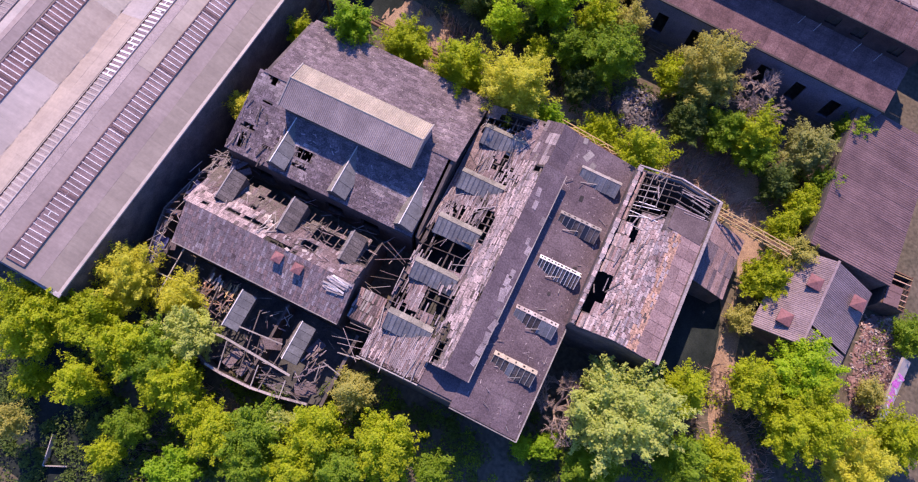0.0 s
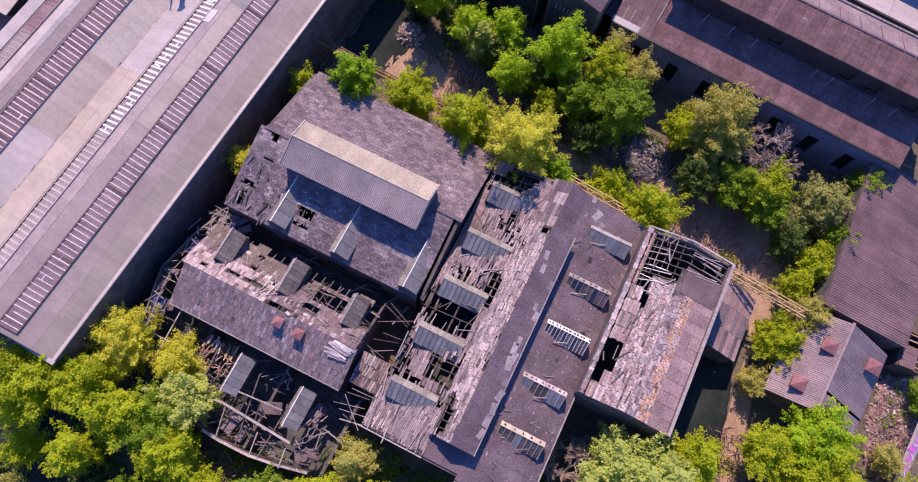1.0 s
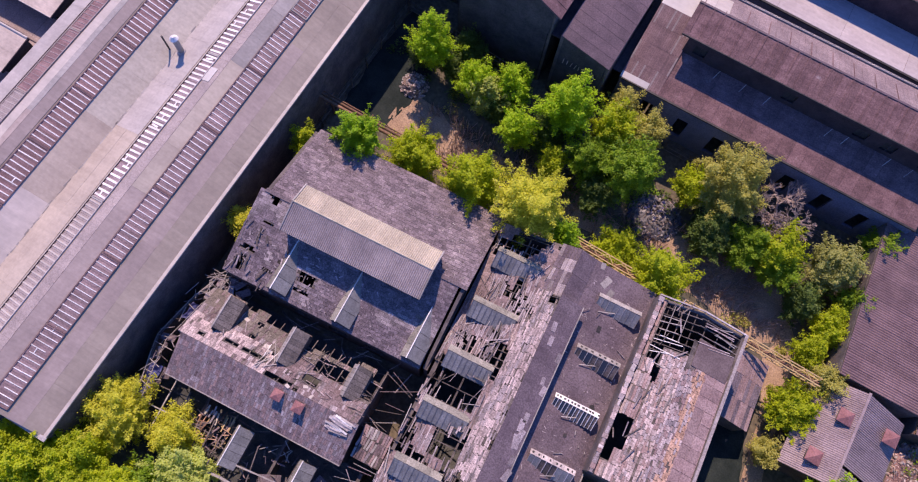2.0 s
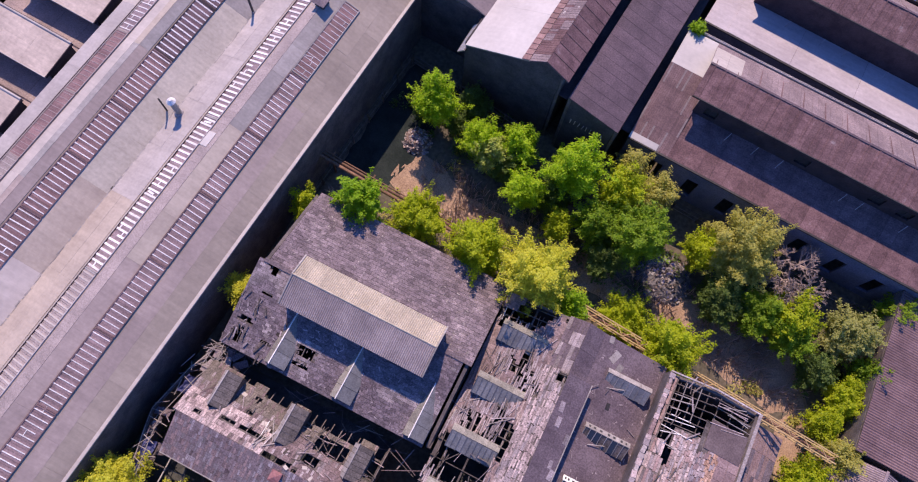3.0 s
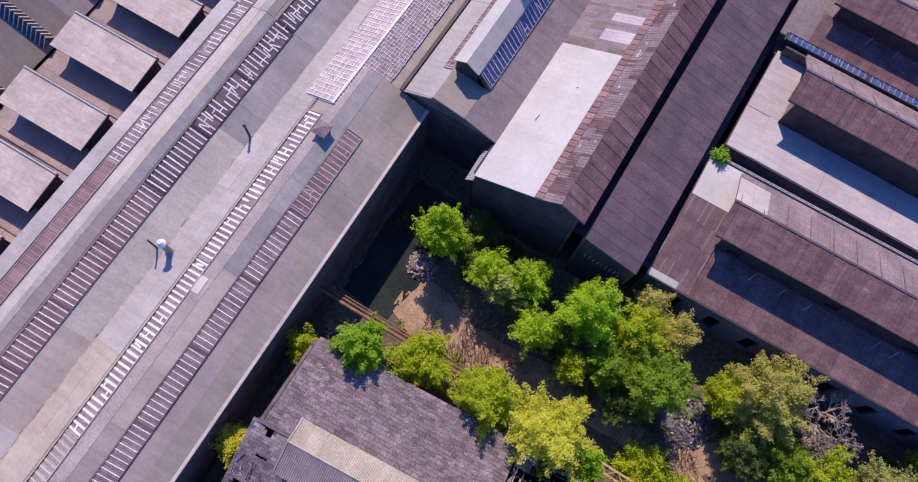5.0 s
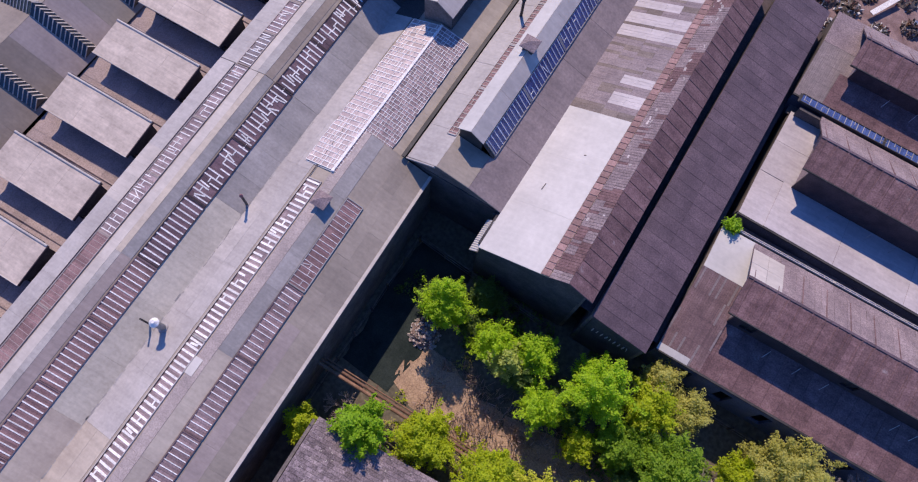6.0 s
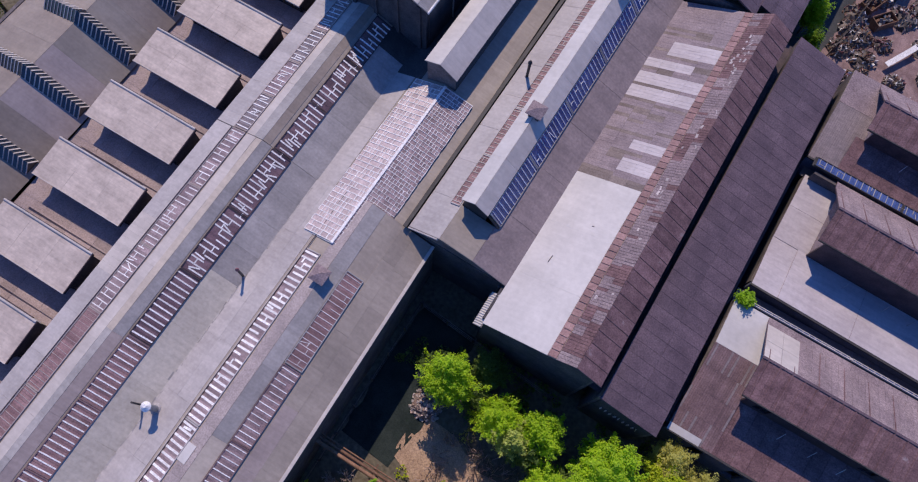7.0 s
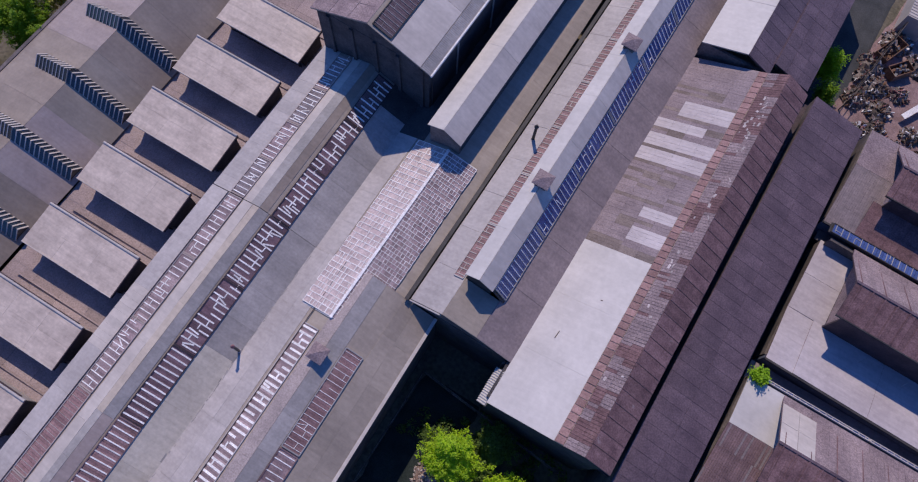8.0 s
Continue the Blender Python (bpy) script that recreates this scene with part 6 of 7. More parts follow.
for i, v in enumerate((22.95, 18.85, 15.0, 10.85, 7.15)):
    cross_dormer(1.45, 4.7, v, 6.3, 0.72, "broken rooflight with an empty pale frame on the felt roof", (LEAD, GLASS, GLASS, LEAD, LEAD)[i], FRAMES[i], FRAMES[i], front=0.9, depth=0.34, bars=12 if i == 2 else 8, broken=(0.1, 0.5, 0.7, 0.35, 0.4)[i], holes=(0, 7, 12, 8, 5)[i], end=PALETIMBER)
    d2 = thing("fallen_strut", 3, v - 0.5, z=6.1, label="grey strut fallen beside a broken rooflight", category="debris", group="fallen struts", turn=RT)
    stick("strut", (1.8 + 0.3 * i, v - 1.0, 6.62), (3.0 + 0.2 * i, v - 0.6, 6.6), 0.05, 0.04, PALETIMBER if i != 4 else LEAD, d2)

# the eastern hall with parapets
eh = thing("derelict_hall", 8.6, 18, label="derelict hall with pinkish boards, pale parapet and bare rafters", category="derelict hall", turn=RT)
E0, E1 = 11.5, 24.8
hW = Slope((5.75, E0, 7.2), (5.75, E1, 7.2), (8.5, E0, 8.15))
hE = Slope((11.75, E0, 7.35), (11.75, E1, 7.35), (8.5, E0, 8.15))
keepA = patchy(0.8, -0.68, 2.1, [(1.9, -0.2, 4.75, 1.15), (1.2, -0.2, 2.0, 0.6), (5.0, 0.2, 5.3, 1.15), (5.0, 1.1, 7.6, 1.3), (0.2, 2.3, 2.4, 2.45), (7.4, 1.0, 8.6, 1.4), (8.4, 0.2, 13.3, 1.3), (9.9, 1.2, 13.3, 3)])
dk = deck(eh, hW, DARKWOOD, keepA, cell=0.3, thick=0.05)
cover(dk, hW, PLANK, 1.1, 0.19, name="plank", thick=0.03, gap=0.014, limit=60, tilt=0.012, keep=lambda a, b: keepA(a, b) and b < 1.2, ragged=0.15, choose=lambda a, b: random.choice((BROWNSLAB, BROWNSLAB, PLANK, PINKBOARD)))
cover(dk, hW, PLANK, 0.42, 0.16, stagger=True, name="board", thick=0.03, gap=0.012, limit=90, tilt=0.015, keep=lambda a, b: keepA(a, b) and b >= 1.2 and random.random() > 0.03, ragged=0.12, choose=lambda a, b: random.choice((BROWNSLAB, PINKBOARD, PLANK, PINKBOARD, BLEACHED)))
rafters(eh, hW, 9.0, 13.2, 0.55, w=0.05, h=0.1, mt=DARKWOOD, drop=0.06, miss=0.15, beam=0.06)
keepB = lambda a, b: a < 11.4 - 0.4 * noise.noise(Vector((b, 1, 1)))
dk = deck(eh, hE, DARKWOOD, keepB, cell=0.35, thick=0.05)
cover(dk, hE, PLANK, 0.9, 0.85, name="slab", thick=0.03, gap=0.016, limit=60, tilt=0.008, keep=lambda a, b: a < 9.5 and b < 1.75, ragged=0.02,
      choose=lambda a, b: BROWNSLAB)
cover(dk, hE, PLANK, 0.42, 0.16, stagger=True, name="board", thick=0.03, gap=0.012, limit=160, tilt=0.015, keep=lambda a, b: a < 9.6 - 0.5 * (b > 2.6) and b >= 1.6 and random.random() > 0.04, ragged=0.12,
      choose=lambda a, b: ORANGEBOARD if b < 2.35 + 0.5 * noise.noise(Vector((a * 0.9, b, 3))) and random.random() < 0.8 else random.choice((BROWNSLAB, PINKBOARD, PINKBOARD, PLANK)))
chip("felt_patch", hE.box(10.5, 1.55, 2.0, 2.9, 0.03, 0.03, 0.01), RIDGEBROWN, dk)
rafters(eh, hE, 11.3, 13.2, 0.55, w=0.05, h=0.1, mt=DARKWOOD, drop=0.06, miss=0.15, beam=0.06)
debris(eh, hW, 26, [PLANK, DARKWOOD], 0.5, 1.4, spread=0.3, base=0.05, w=0.08)
for k in range(9):
    a = 11.5 + 0.19 * k + random.gauss(0, 0.08)
    stick("rafter", hE.at(a, random.uniform(0.1, 0.9), 0.06), hE.at(a + random.gauss(0, 0.25), random.uniform(1.8, 3.2), 0.08), 0.045, 0.05, random.choice((PALETIMBER, BLEACHED)), eh)
for k in range(8):
    a = 8.7 + 0.5 * k + random.gauss(0, 0.1)
    stick("rafter", hW.at(a, random.uniform(0.2, 0.7), 0.03), hW.at(a + random.gauss(0, 0.15), random.uniform(1.6, 2.8), 0.05), 0.05, 0.05, random.choice((PALETIMBER, BARWHITE)), eh)
for b in (0.9, 1.9):
    stick("batten", hW.at(10.6, b, 0.08), hW.at(13.1, b, 0.08), 0.05, 0.05, PALETIMBER, eh)
wall(eh, 5.45, E0, 5.45, E1 + 0.1, 0, 7.45, 0.4, BRICK, name="wall")
wall(eh, 11.85, E0, 11.85, E1 + 0.1, 0, 7.3, 0.3, BRICK, [(1.2 + 2.6 * i, 1.3, 3.0, 5.0) for i in range(4)])
for v in (E0 + 0.1, E1):
    bm = bmesh.new()
    prism(bm, [(5.6, 0), (11.7, 0), (11.7, 7.15), (8.5, 7.95), (5.6, 7.0)], "y", v - 0.12, v + 0.12)
    part("gable", bm, BRICK, eh)
vv = E0
while vv < E1:
    ln = random.uniform(0.22, 0.55)
    chip("coping_stone", Matrix.Translation((5.45, vv + ln / 2, 7.51)) @ Matrix.Rotation(random.gauss(0, 0.05), 4, 'Z') @ Matrix.Diagonal((0.3 * random.uniform(0.6, 1.3), ln - 0.02, 0.12 * random.uniform(0.7, 1.2), 1)), random.choice((COPING, BROWNSLAB, PLANK, PINKBOARD)), eh)
    vv += ln
stick("coping", (11.95, E0, 7.42), (11.95, E1 + 0.2, 7.42), 0.22, 0.1, COPING, eh)
stick("verge_board", (5.3, E1 + 0.15, 7.4), (8.5, E1 + 0.15, 8.2), 0.1, 0.12, COPING, eh)
stick("verge_board", (8.5, E1 + 0.15, 8.2), (11.9, E1 + 0.15, 7.42), 0.1, 0.12, COPING, eh)
bm = bmesh.new()
box(bm, 5.6, E0 + 0.2, -0.1, 11.7, E1 - 0.2, 0.25)
part("floor", bm, FLOOR, eh)
lean = thing("lean_to", 14, 22.5, label="lean-to with a mono-pitch board roof against the ruined hall", category="lean-to", turn=RT)
s = Slope((16.05, 19.8, 2.4), (16.05, 25.3, 2.4), (12.1, 19.8, 4.1))
cover(deck(lean, s, DARKWOOD), s, TILE, 1.6, 0.36, name="plank", thick=0.03, gap=0.02, limit=120, tilt=0.01, choose=lambda a, b: SLATE if random.random() < 0.3 else BROWNSLAB)
wall(lean, 12.2, 20.0, 15.9, 20.0, 0, 3.95, 0.2, BRICK, z2=2.35)
wall(lean, 12.2, 25.2, 15.9, 25.2, 0, 3.95, 0.2, BRICK, z2=2.35)
wall(lean, 15.9, 20.1, 15.9, 25.1, 0, 2.3, 0.2, BRICK)

# link between the nave and the double bay
link = thing("derelict_link", -8.5, 6, label="small flat-roofed link with a torn felt roof", category="outbuilding", turn=RT)
s = Slope((-9.5, 5.2, 4.6), (-7.3, 5.2, 4.6), (-9.5, 7.6, 4.9))
cover(deck(link, s, DARKWOOD), s, BROWNSLAB, 0.2, 0.8, name="plank", limit=40, tilt=0.07, gap=0.03, ragged=0.2, keep=lambda a, b: random.random() > 0.15, choose=lambda a, b: random.choice((BROWNSLAB, PLANK, DARKPLANK, PALETIMBER)))
wall(link, -9.4, 5.3, -7.4, 5.3, 0, 4.5, 0.2, BRICK)
wall(link, -9.4, 7.5, -7.4, 7.5, 0, 4.7, 0.2, BRICK)
rn = random.Random(21)
for k in range(16):
    v = 3 + 9 * rn.random()
    stick("loose_plank", (-9.6 + rn.uniform(-0.6, 0.6), v, 4.0 + rn.uniform(-0.5, 0.6)), (-7.3 + rn.uniform(-0.8, 0.5), v + rn.gauss(0, 0.6), 4.8 + rn.uniform(-0.5, 0.4)), 0.04, 0.04, rn.choice((PALETIMBER, DARKPLANK, DARKWOOD, PLANK)), link)

# ---- brick lodge and its neighbours ----
LT = (-0.8, 20.6, 24.0)
LODGEPALE = surface("pale_mauve_sheet", (0.26, 0.2, 0.212), (0.36, 0.285, 0.295), scale=0.6, rand=0.08, bump=0.1, contrast=0.25, streak=0.12)
lodge = thing("brick_lodge", 20.7, 24, label="single-storey brick lodge with a pinkish corrugated gable roof", category="house", turn=LT)
s = Slope((17.2, 20.2, 2.7), (17.2, 27.8, 2.7), (20.6, 20.2, 4.4))
corrugated(deck(lodge, s, DARKWOOD), s, LODGEPALE, 0.95, pitch=0.15)
for y0, y1, dz in ((20.2, 21.85, -0.05), (22.05, 27.8, 0.0)):
    s = Slope((24.6, y0, 2.6 + dz), (24.6, y1, 2.6 + dz), (20.6, y0, 4.4 + dz))
    corrugated(deck(lodge, s, DARKWOOD), s, LODGEPALE, 0.95, pitch=0.15)
stick("ridge_cap", (20.6, 20.1, 4.45), (20.6, 27.9, 4.45), 0.2, 0.06, LODGEPALE, lodge)
for v in (20.4, 27.6):
    bm = bmesh.new()
    prism(bm, [(17.5, 0), (24.3, 0), (24.3, 2.55), (20.6, 4.25), (17.5, 2.7)], "y", v - 0.12, v + 0.12)
    part("gable", bm, BRICK, lodge)
wall(lodge, 17.5, 20.6, 17.5, 27.4, 0, 2.6, 0.22, BRICK, [(1.2, 1.0, 1.0, 2.1), (4.2, 1.0, 0.1, 2.1)])
wall(lodge, 24.3, 20.6, 24.3, 27.4, 0, 2.4, 0.22, BRICK)
for u, v, z in ((18.83, 21.6, 3.45), (19.65, 25.3, 3.75), (23.5, 25.9, 3.05)):
    vent(u, v, z, 0.95, "square vent with a red pyramid cap on the corrugated roof", VENTRED, turn=LT)
annex = thing("sheet_roofed_shed", 23.5, 33, label="low shed with a purple-brown corrugated roof beside the lodge", category="shed", turn=RT)
s = Slope((27.6, 26.6, 3.3), (27.6, 40.5, 3.3), (20.3, 26.6, 4.3))
corrugated(deck(annex, s, DARKWOOD), s, RUSTSHEET, 1.0, pitch=0.2)
wall(annex, 20.4, 26.8, 20.4, 40.3, 0, 4.1, 0.22, BRICK)
wall(annex, 20.5, 26.8, 27.4, 26.8, 0, 4.1, 0.22, BRICK, z2=3.2)
wall(annex, 27.4, 26.9, 27.4, 40.3, 0, 3.1, 0.22, BRICK)
wall(annex, 20.5, 40.3, 27.4, 40.3, 0, 4.1, 0.22, BRICK, z2=3.2)

# roofless shed behind the lodge
hut = thing("roofless_shed", 28.76, 27.11, label="small roofless shed with rusty rafters beside the rubble", category="shed", turn=RT)
for u0, v0, u1, v1 in ((28.76 - 0.9, 27.11 - 1.6, 28.76 - 0.9, 27.11 + 1.6), (28.76 + 0.9, 27.11 - 1.6, 28.76 + 0.9, 27.11 + 1.6), (28.76 - 0.8, 27.11 - 1.5, 28.76 + 0.8, 27.11 - 1.5), (28.76 - 0.8, 27.11 + 1.5, 28.76 + 0.8, 27.11 + 1.5)):
    wall(hut, u0, v0, u1, v1, 0, 2.2, 0.15, BRICK)
    stick("wall_plate", (u0, v0, 2.25), (u1, v1, 2.25), 0.09, 0.06, RUST, hut)
for k in range(6):
    stick("rafter", (28.76 - 0.9, 27.11 - 1.3 + 0.5 * k, 2.35), (28.76 + 0.9, 27.11 - 1.2 + 0.5 * k, 2.3), 0.08, 0.08, random.choice((RUST, YELLOWRUST, ORANGEBOARD)), hut)
sh = Slope((28.76 - 0.9, 27.11 - 1.6, 2.42), (28.76 - 0.9, 27.11 + 0.2, 2.42), (28.76 + 0.3, 27.11 - 1.6, 2.5))
cover(hut, sh, RUSTSHEET, 0.6, 1.2, name="roof_sheet", limit=6, tilt=0.03)

# ---- trees ----
def quad_mesh(name, pieces, material):
    """A mesh of separate faces from an array (n, corners, 3)."""
    n, k = pieces.shape[:2]
    me = bpy.data.meshes.new(name)
    me.vertices.add(k * n)
    me.vertices.foreach_set("co", pieces.reshape(-1).astype(np.float32))
    me.loops.add(k * n)
    me.loops.foreach_set("vertex_index", np.arange(k * n, dtype=np.int32))
    me.polygons.add(n)
    me.polygons.foreach_set("loop_start", np.arange(0, k * n, k, dtype=np.int32))
    me.update(calc_edges=True)
    me.materials.append(material)
    return me


def leaf_quads(rs, mid, out, size):
    """A small pointed leaf at each place of mid, turned roughly outwards and to the light."""
    n = len(mid)
    nrm = out * 0.3 + rs.normal(0, 0.36, (n, 3)) + np.array([-0.28, 0.4, 0.75])
    nrm /= np.linalg.norm(nrm, axis=1)[:, None] + 1e-9
    a = np.cross(nrm, rs.normal(0, 1, (n, 3)))
    a /= np.linalg.norm(a, axis=1)[:, None] + 1e-9
    b = np.cross(nrm, a)
    ln = (size * rs.uniform(0.6, 1.35, n))[:, None]
    return np.stack([mid - a * ln * 0.7 + b * ln * 0.6, mid + a * ln * 1.2, mid - a * ln * 0.7 - b * ln * 0.6], 1)


def limb(bm, p, q, r0, r1):
    tube(p, q, r0, r1, n=6, bm=bm)


NAMES = {"lime": "lime-green", "green": "mid-green", "vivid": "bright fresh green", "fresh": "light spring-green", "yellow": "yellow-green", "pale": "pale silvery green", "olive": "olive-brown", "paleolive": "pale olive", "deep": "dark green"}


def tree(x, y, top, r, kind, seed, group, foot=0.0):
    rs = np.random.RandomState(seed)
    small = top < 4.6
    ob = thing("shrub" if small else "tree", x, y, z=foot, label="%s %s with %s" % (NAMES[kind], "bushy shrub" if small else "leafy tree", "dense foliage" if r < 2 else "a broad uneven crown"),
               category="shrub" if small else "tree", group=group)
    hc = min((top - foot) * 0.95, 3.4 * r + 1.2)
    cz = top - hc / 2
    n = int(48 + 62 * r)
    d = rs.normal(0, 1, (n, 3))
    d /= np.linalg.norm(d, axis=1)[:, None]
    lob = np.array([0.74 + 0.46 * noise.noise(Vector(v) * 1.4 + Vector((seed * 0.7, 0, 0))) + 0.3 * noise.noise(Vector(v) * 3.4 + Vector((0, seed * 0.7, 0))) for v in d])
    rad = lob * rs.uniform(0.1, 1.0, n) ** 0.45
    cen = d * rad[:, None] * np.array([r * 0.92, r * 0.92, hc / 2 * 0.95])
    run = d * np.array([0.9, 0.9, 0.35]) + rs.normal(0, 0.3, (n, 3)) + np.array([0, 0, 0.55])
    run *= (rs.uniform(0.4, 1.7, n) * (0.38 + 0.12 * r))[:, None]
    size = {"pale": 0.115, "vivid": 0.11, "yellow": 0.08, "olive": 0.085}.get(kind, 0.09) * (0.86 + 0.04 * r)
    count = int(min(48000, 4300 * r * r + 2400))
    pick = rs.randint(0, n, count)
    along = rs.uniform(-0.5, 1.0, count)
    wide = (0.28 - 0.2 * np.clip(along, 0, 1)) * (0.72 + 0.08 * r)
    loc = cen[pick] + run[pick] * along[:, None] + rs.normal(0, 1, (count, 3)) * wide[:, None] * np.array([1, 1, 0.8])
    loc[:, 2] = np.maximum(loc[:, 2], foot - cz + 0.1)
    spray = cen[pick] / (np.linalg.norm(cen[pick], axis=1)[:, None] + 1e-6)
    ld = spray * 0.8 + rs.normal(0, 0.4, (count, 3))
    crown = new("crown", quad_mesh("crown", leaf_quads(rs, loc + np.array([0, 0, cz - foot]), ld, size), LEAVES[kind]))
    crown.parent = ob
    bm = bmesh.new()
    base = Vector((x, y, foot - 0.1))
    fork = Vector((x + rs.normal(0, 0.1), y + rs.normal(0, 0.1), foot + (cz - foot) * 0.62))
    tr = 0.05 + 0.045 * r
    limb(bm, base, fork, tr, tr * 0.75)
    for k in range(int(4 + r)):
        c = cen[rs.randint(n)]
        mid = fork.lerp(Vector((x + c[0], y + c[1], cz + c[2])), 0.55) + Vector((0, 0, -0.15 * r))
        limb(bm, fork, mid, tr * 0.55, tr * 0.3)
        limb(bm, mid, Vector((x + c[0] * 0.95, y + c[1] * 0.95, cz + c[2] * 0.95)), tr * 0.3, tr * 0.1)
    part("trunk", bm, BARK, ob)
    return ob


WOODS_WEST = [(-28.8, -7.3, 9, 3.3, "lime"), (-25.7, -5.4, 8, 2.5, "lime"), (-25.5, -1.4, 7, 2.7, "yellow"), (-21.6, -0.7, 6, 1.9, "yellow"), (-22.4, -5.8, 8, 2.2, "lime"), (-23.5, -9.2, 7.5, 1.5, "lime"), (-20.0, -5.0, 7, 2.6, "green"), (-19.2, -2.7, 6.5, 2.1, "pale"), (-17.9, -6.1, 7.5, 2.2, "lime"), (-27.2, -11.2, 5, 1.2, "lime"), (-26.2, -14.0, 6.5, 1.1, "olive"), (-19.3, -12.5, 5.5, 1.1, "lime"), (-19.2, -10.2, 5, 1.3, "green"), (-15.0, -7.2, 6, 1.4, "lime")]
WOODS_SOUTH = [(-13.2, -7.4, 6.5, 2.0, "lime"), (-11.0, -6.1, 7, 2.2, "green"), (-10.2, -4.6, 5, 1.1, "pale"), (-7.0, -3.6, 7, 2.3, "lime"), (-6.6, 0.1, 6.5, 1.6, "olive"), (-2.6, -2.1, 8, 2.7, "lime"), (-7.1, -6.2, 7, 2.6, "lime"), (-4.5, -4.8, 7, 2.1, "green"), (-14.5, -11.0, 5.5, 1.8, "vivid"), (1.1, -1.8, 5, 1.2, "green"), (-10.3, -7.8, 6.5, 1.9, "green"), (-12.7, -9.7, 2.0, 0.8, "deep")]
TREES_BY_TRACK = [(10.4, 8.5, 10, 4.6, "pale"), (14.2, 12.4, 6.5, 2.1, "lime"), (7.8, 4.0, 3.5, 0.8, "vivid"), (6.2, 3.1, 3, 0.6, "vivid"), (19.2, 9.3, 5, 2.0, "lime"), (16.4, 7.9, 6, 2.1, "green"), (19.0, 15.9, 6.5, 2.0, "lime"), (21.8, 18.8, 7, 2.5, "fresh"), (23.3, 15.1, 7.5, 3.4, "lime"), (27.7, 14.3, 6.5, 2.9, "yellow"), (30.1, 17.7, 6, 2.2, "lime"), (16.6, 20.6, 3, 1.0, "olive"), (29.2, 26.6, 3, 1.6, "green"), (11.2, 4.3, 5, 2.3, "green")]
YARD_NORTH = [(-22.3, 35.8, 8.2, 2.0, "fresh"), (-23.6, 36.0, 3.2, 1.3, "deep"), (-20.4, 36.2, 3.4, 1.2, "deep"), (-20.2, 38.4, 4.5, 1.5, "deep"), (-17.8, 35.4, 6, 1.8, "fresh"), (-16.4, 34.7, 5.5, 1.6, "pale"), (-14.6, 36.2, 7.5, 1.7, "fresh"), (-12.5, 33.0, 6.6, 1.7, "fresh"), (-9.7, 36.0, 10.0, 2.6, "fresh"), (-5.8, 37.0, 8.2, 1.9, "lime"), (-2.7, 34.0, 9.5, 2.4, "green"), (-6.0, 33.8, 7.4, 2.0, "green"), (-8.6, 32.2, 5.8, 1.2, "lime"), (-6.0, 39.3, 7, 1.4, "olive"), (-3.2, 38.4, 7, 1.7, "olive"), (-10.5, 34.4, 5.0, 1.7, "deep"), (-4.0, 32.0, 5, 1.9, "deep"), (-15.0, 34.9, 5, 1.7, "deep")]
YARD_MIDDLE = [(4.7, 37.5, 8.3, 3.5, "olive"), (2.5, 36.4, 5.5, 1.6, "lime"), (8.3, 34.2, 5.3, 2.0, "green"), (10.4, 35.2, 6.0, 2.2, "lime"), (5.3, 34.2, 5, 1.9, "deep"), (15.2, 36.4, 6.0, 2.3, "paleolive"), (-8.2, 26.9, 11.6, 3.4, "yellow"), (-12.9, 26.6, 8.6, 2.7, "lime"), (-18.4, 26.7, 6.6, 2.4, "lime"), (-22.7, 24.9, 8.8, 1.9, "vivid"), (-26.6, 22.9, 6.0, 1.25, "lime"), (-4.9, 26.5, 6.3, 1.6, "vivid"), (-0.2, 28.4, 4.5, 2.1, "lime"), (3.2, 27.7, 8.2, 2.4, "lime"), (-26.4, 14.7, 6.2, 1.35, "yellow")]
HEDGE = [(17.2, 31.8, 4.5, 1.7, "lime"), (16.4, 29.3, 4, 1.2, "lime"), (17.6, 34.4, 4.5, 1.3, "green"), (18.0, 40.0, 5, 1.6, "green"), (17.9, 27.4, 5, 1.6, "olive"), (16.7, 24.3, 4.6, 2.1, "lime"), (11.2, 34.1, 5, 1.9, "green"), (14.4, 32.7, 4, 1.6, "deep"), (5.6, 33.2, 4.5, 1.4, "deep"), (27.9, 20.6, 3.0, 1.0, "olive")]
FAR = [(-11.5, 82.9, 5, 1.2, "vivid"), (-10.5, 80.5, 4, 0.9, "green"), (-72.7, 46.4, 8, 2.8, "green"), (-75.6, 43.0, 8, 2.8, "green"), (-73.7, 50.5, 8, 2.3, "olive"), (-73.5, 55, 8, 2.6, "green")]
seed = 100
for rows, group in ((WOODS_WEST, "wood beside the ruin"), (WOODS_SOUTH, "wood beside the ruin"), (TREES_BY_TRACK, "trees along the track"), (YARD_NORTH, "trees in the yard"),
                    (YARD_MIDDLE, "trees in the yard"), (HEDGE, "hedge by the long shed"), (FAR, "trees beyond the works")):
    for x, y, h, r, kind in rows:
        seed += 1
        tree(x, y, h, r, kind, seed, group)
tree(-6.9, 51.9, 7.7, 0.3, "vivid", 77, "trees in the yard", foot=6.6)


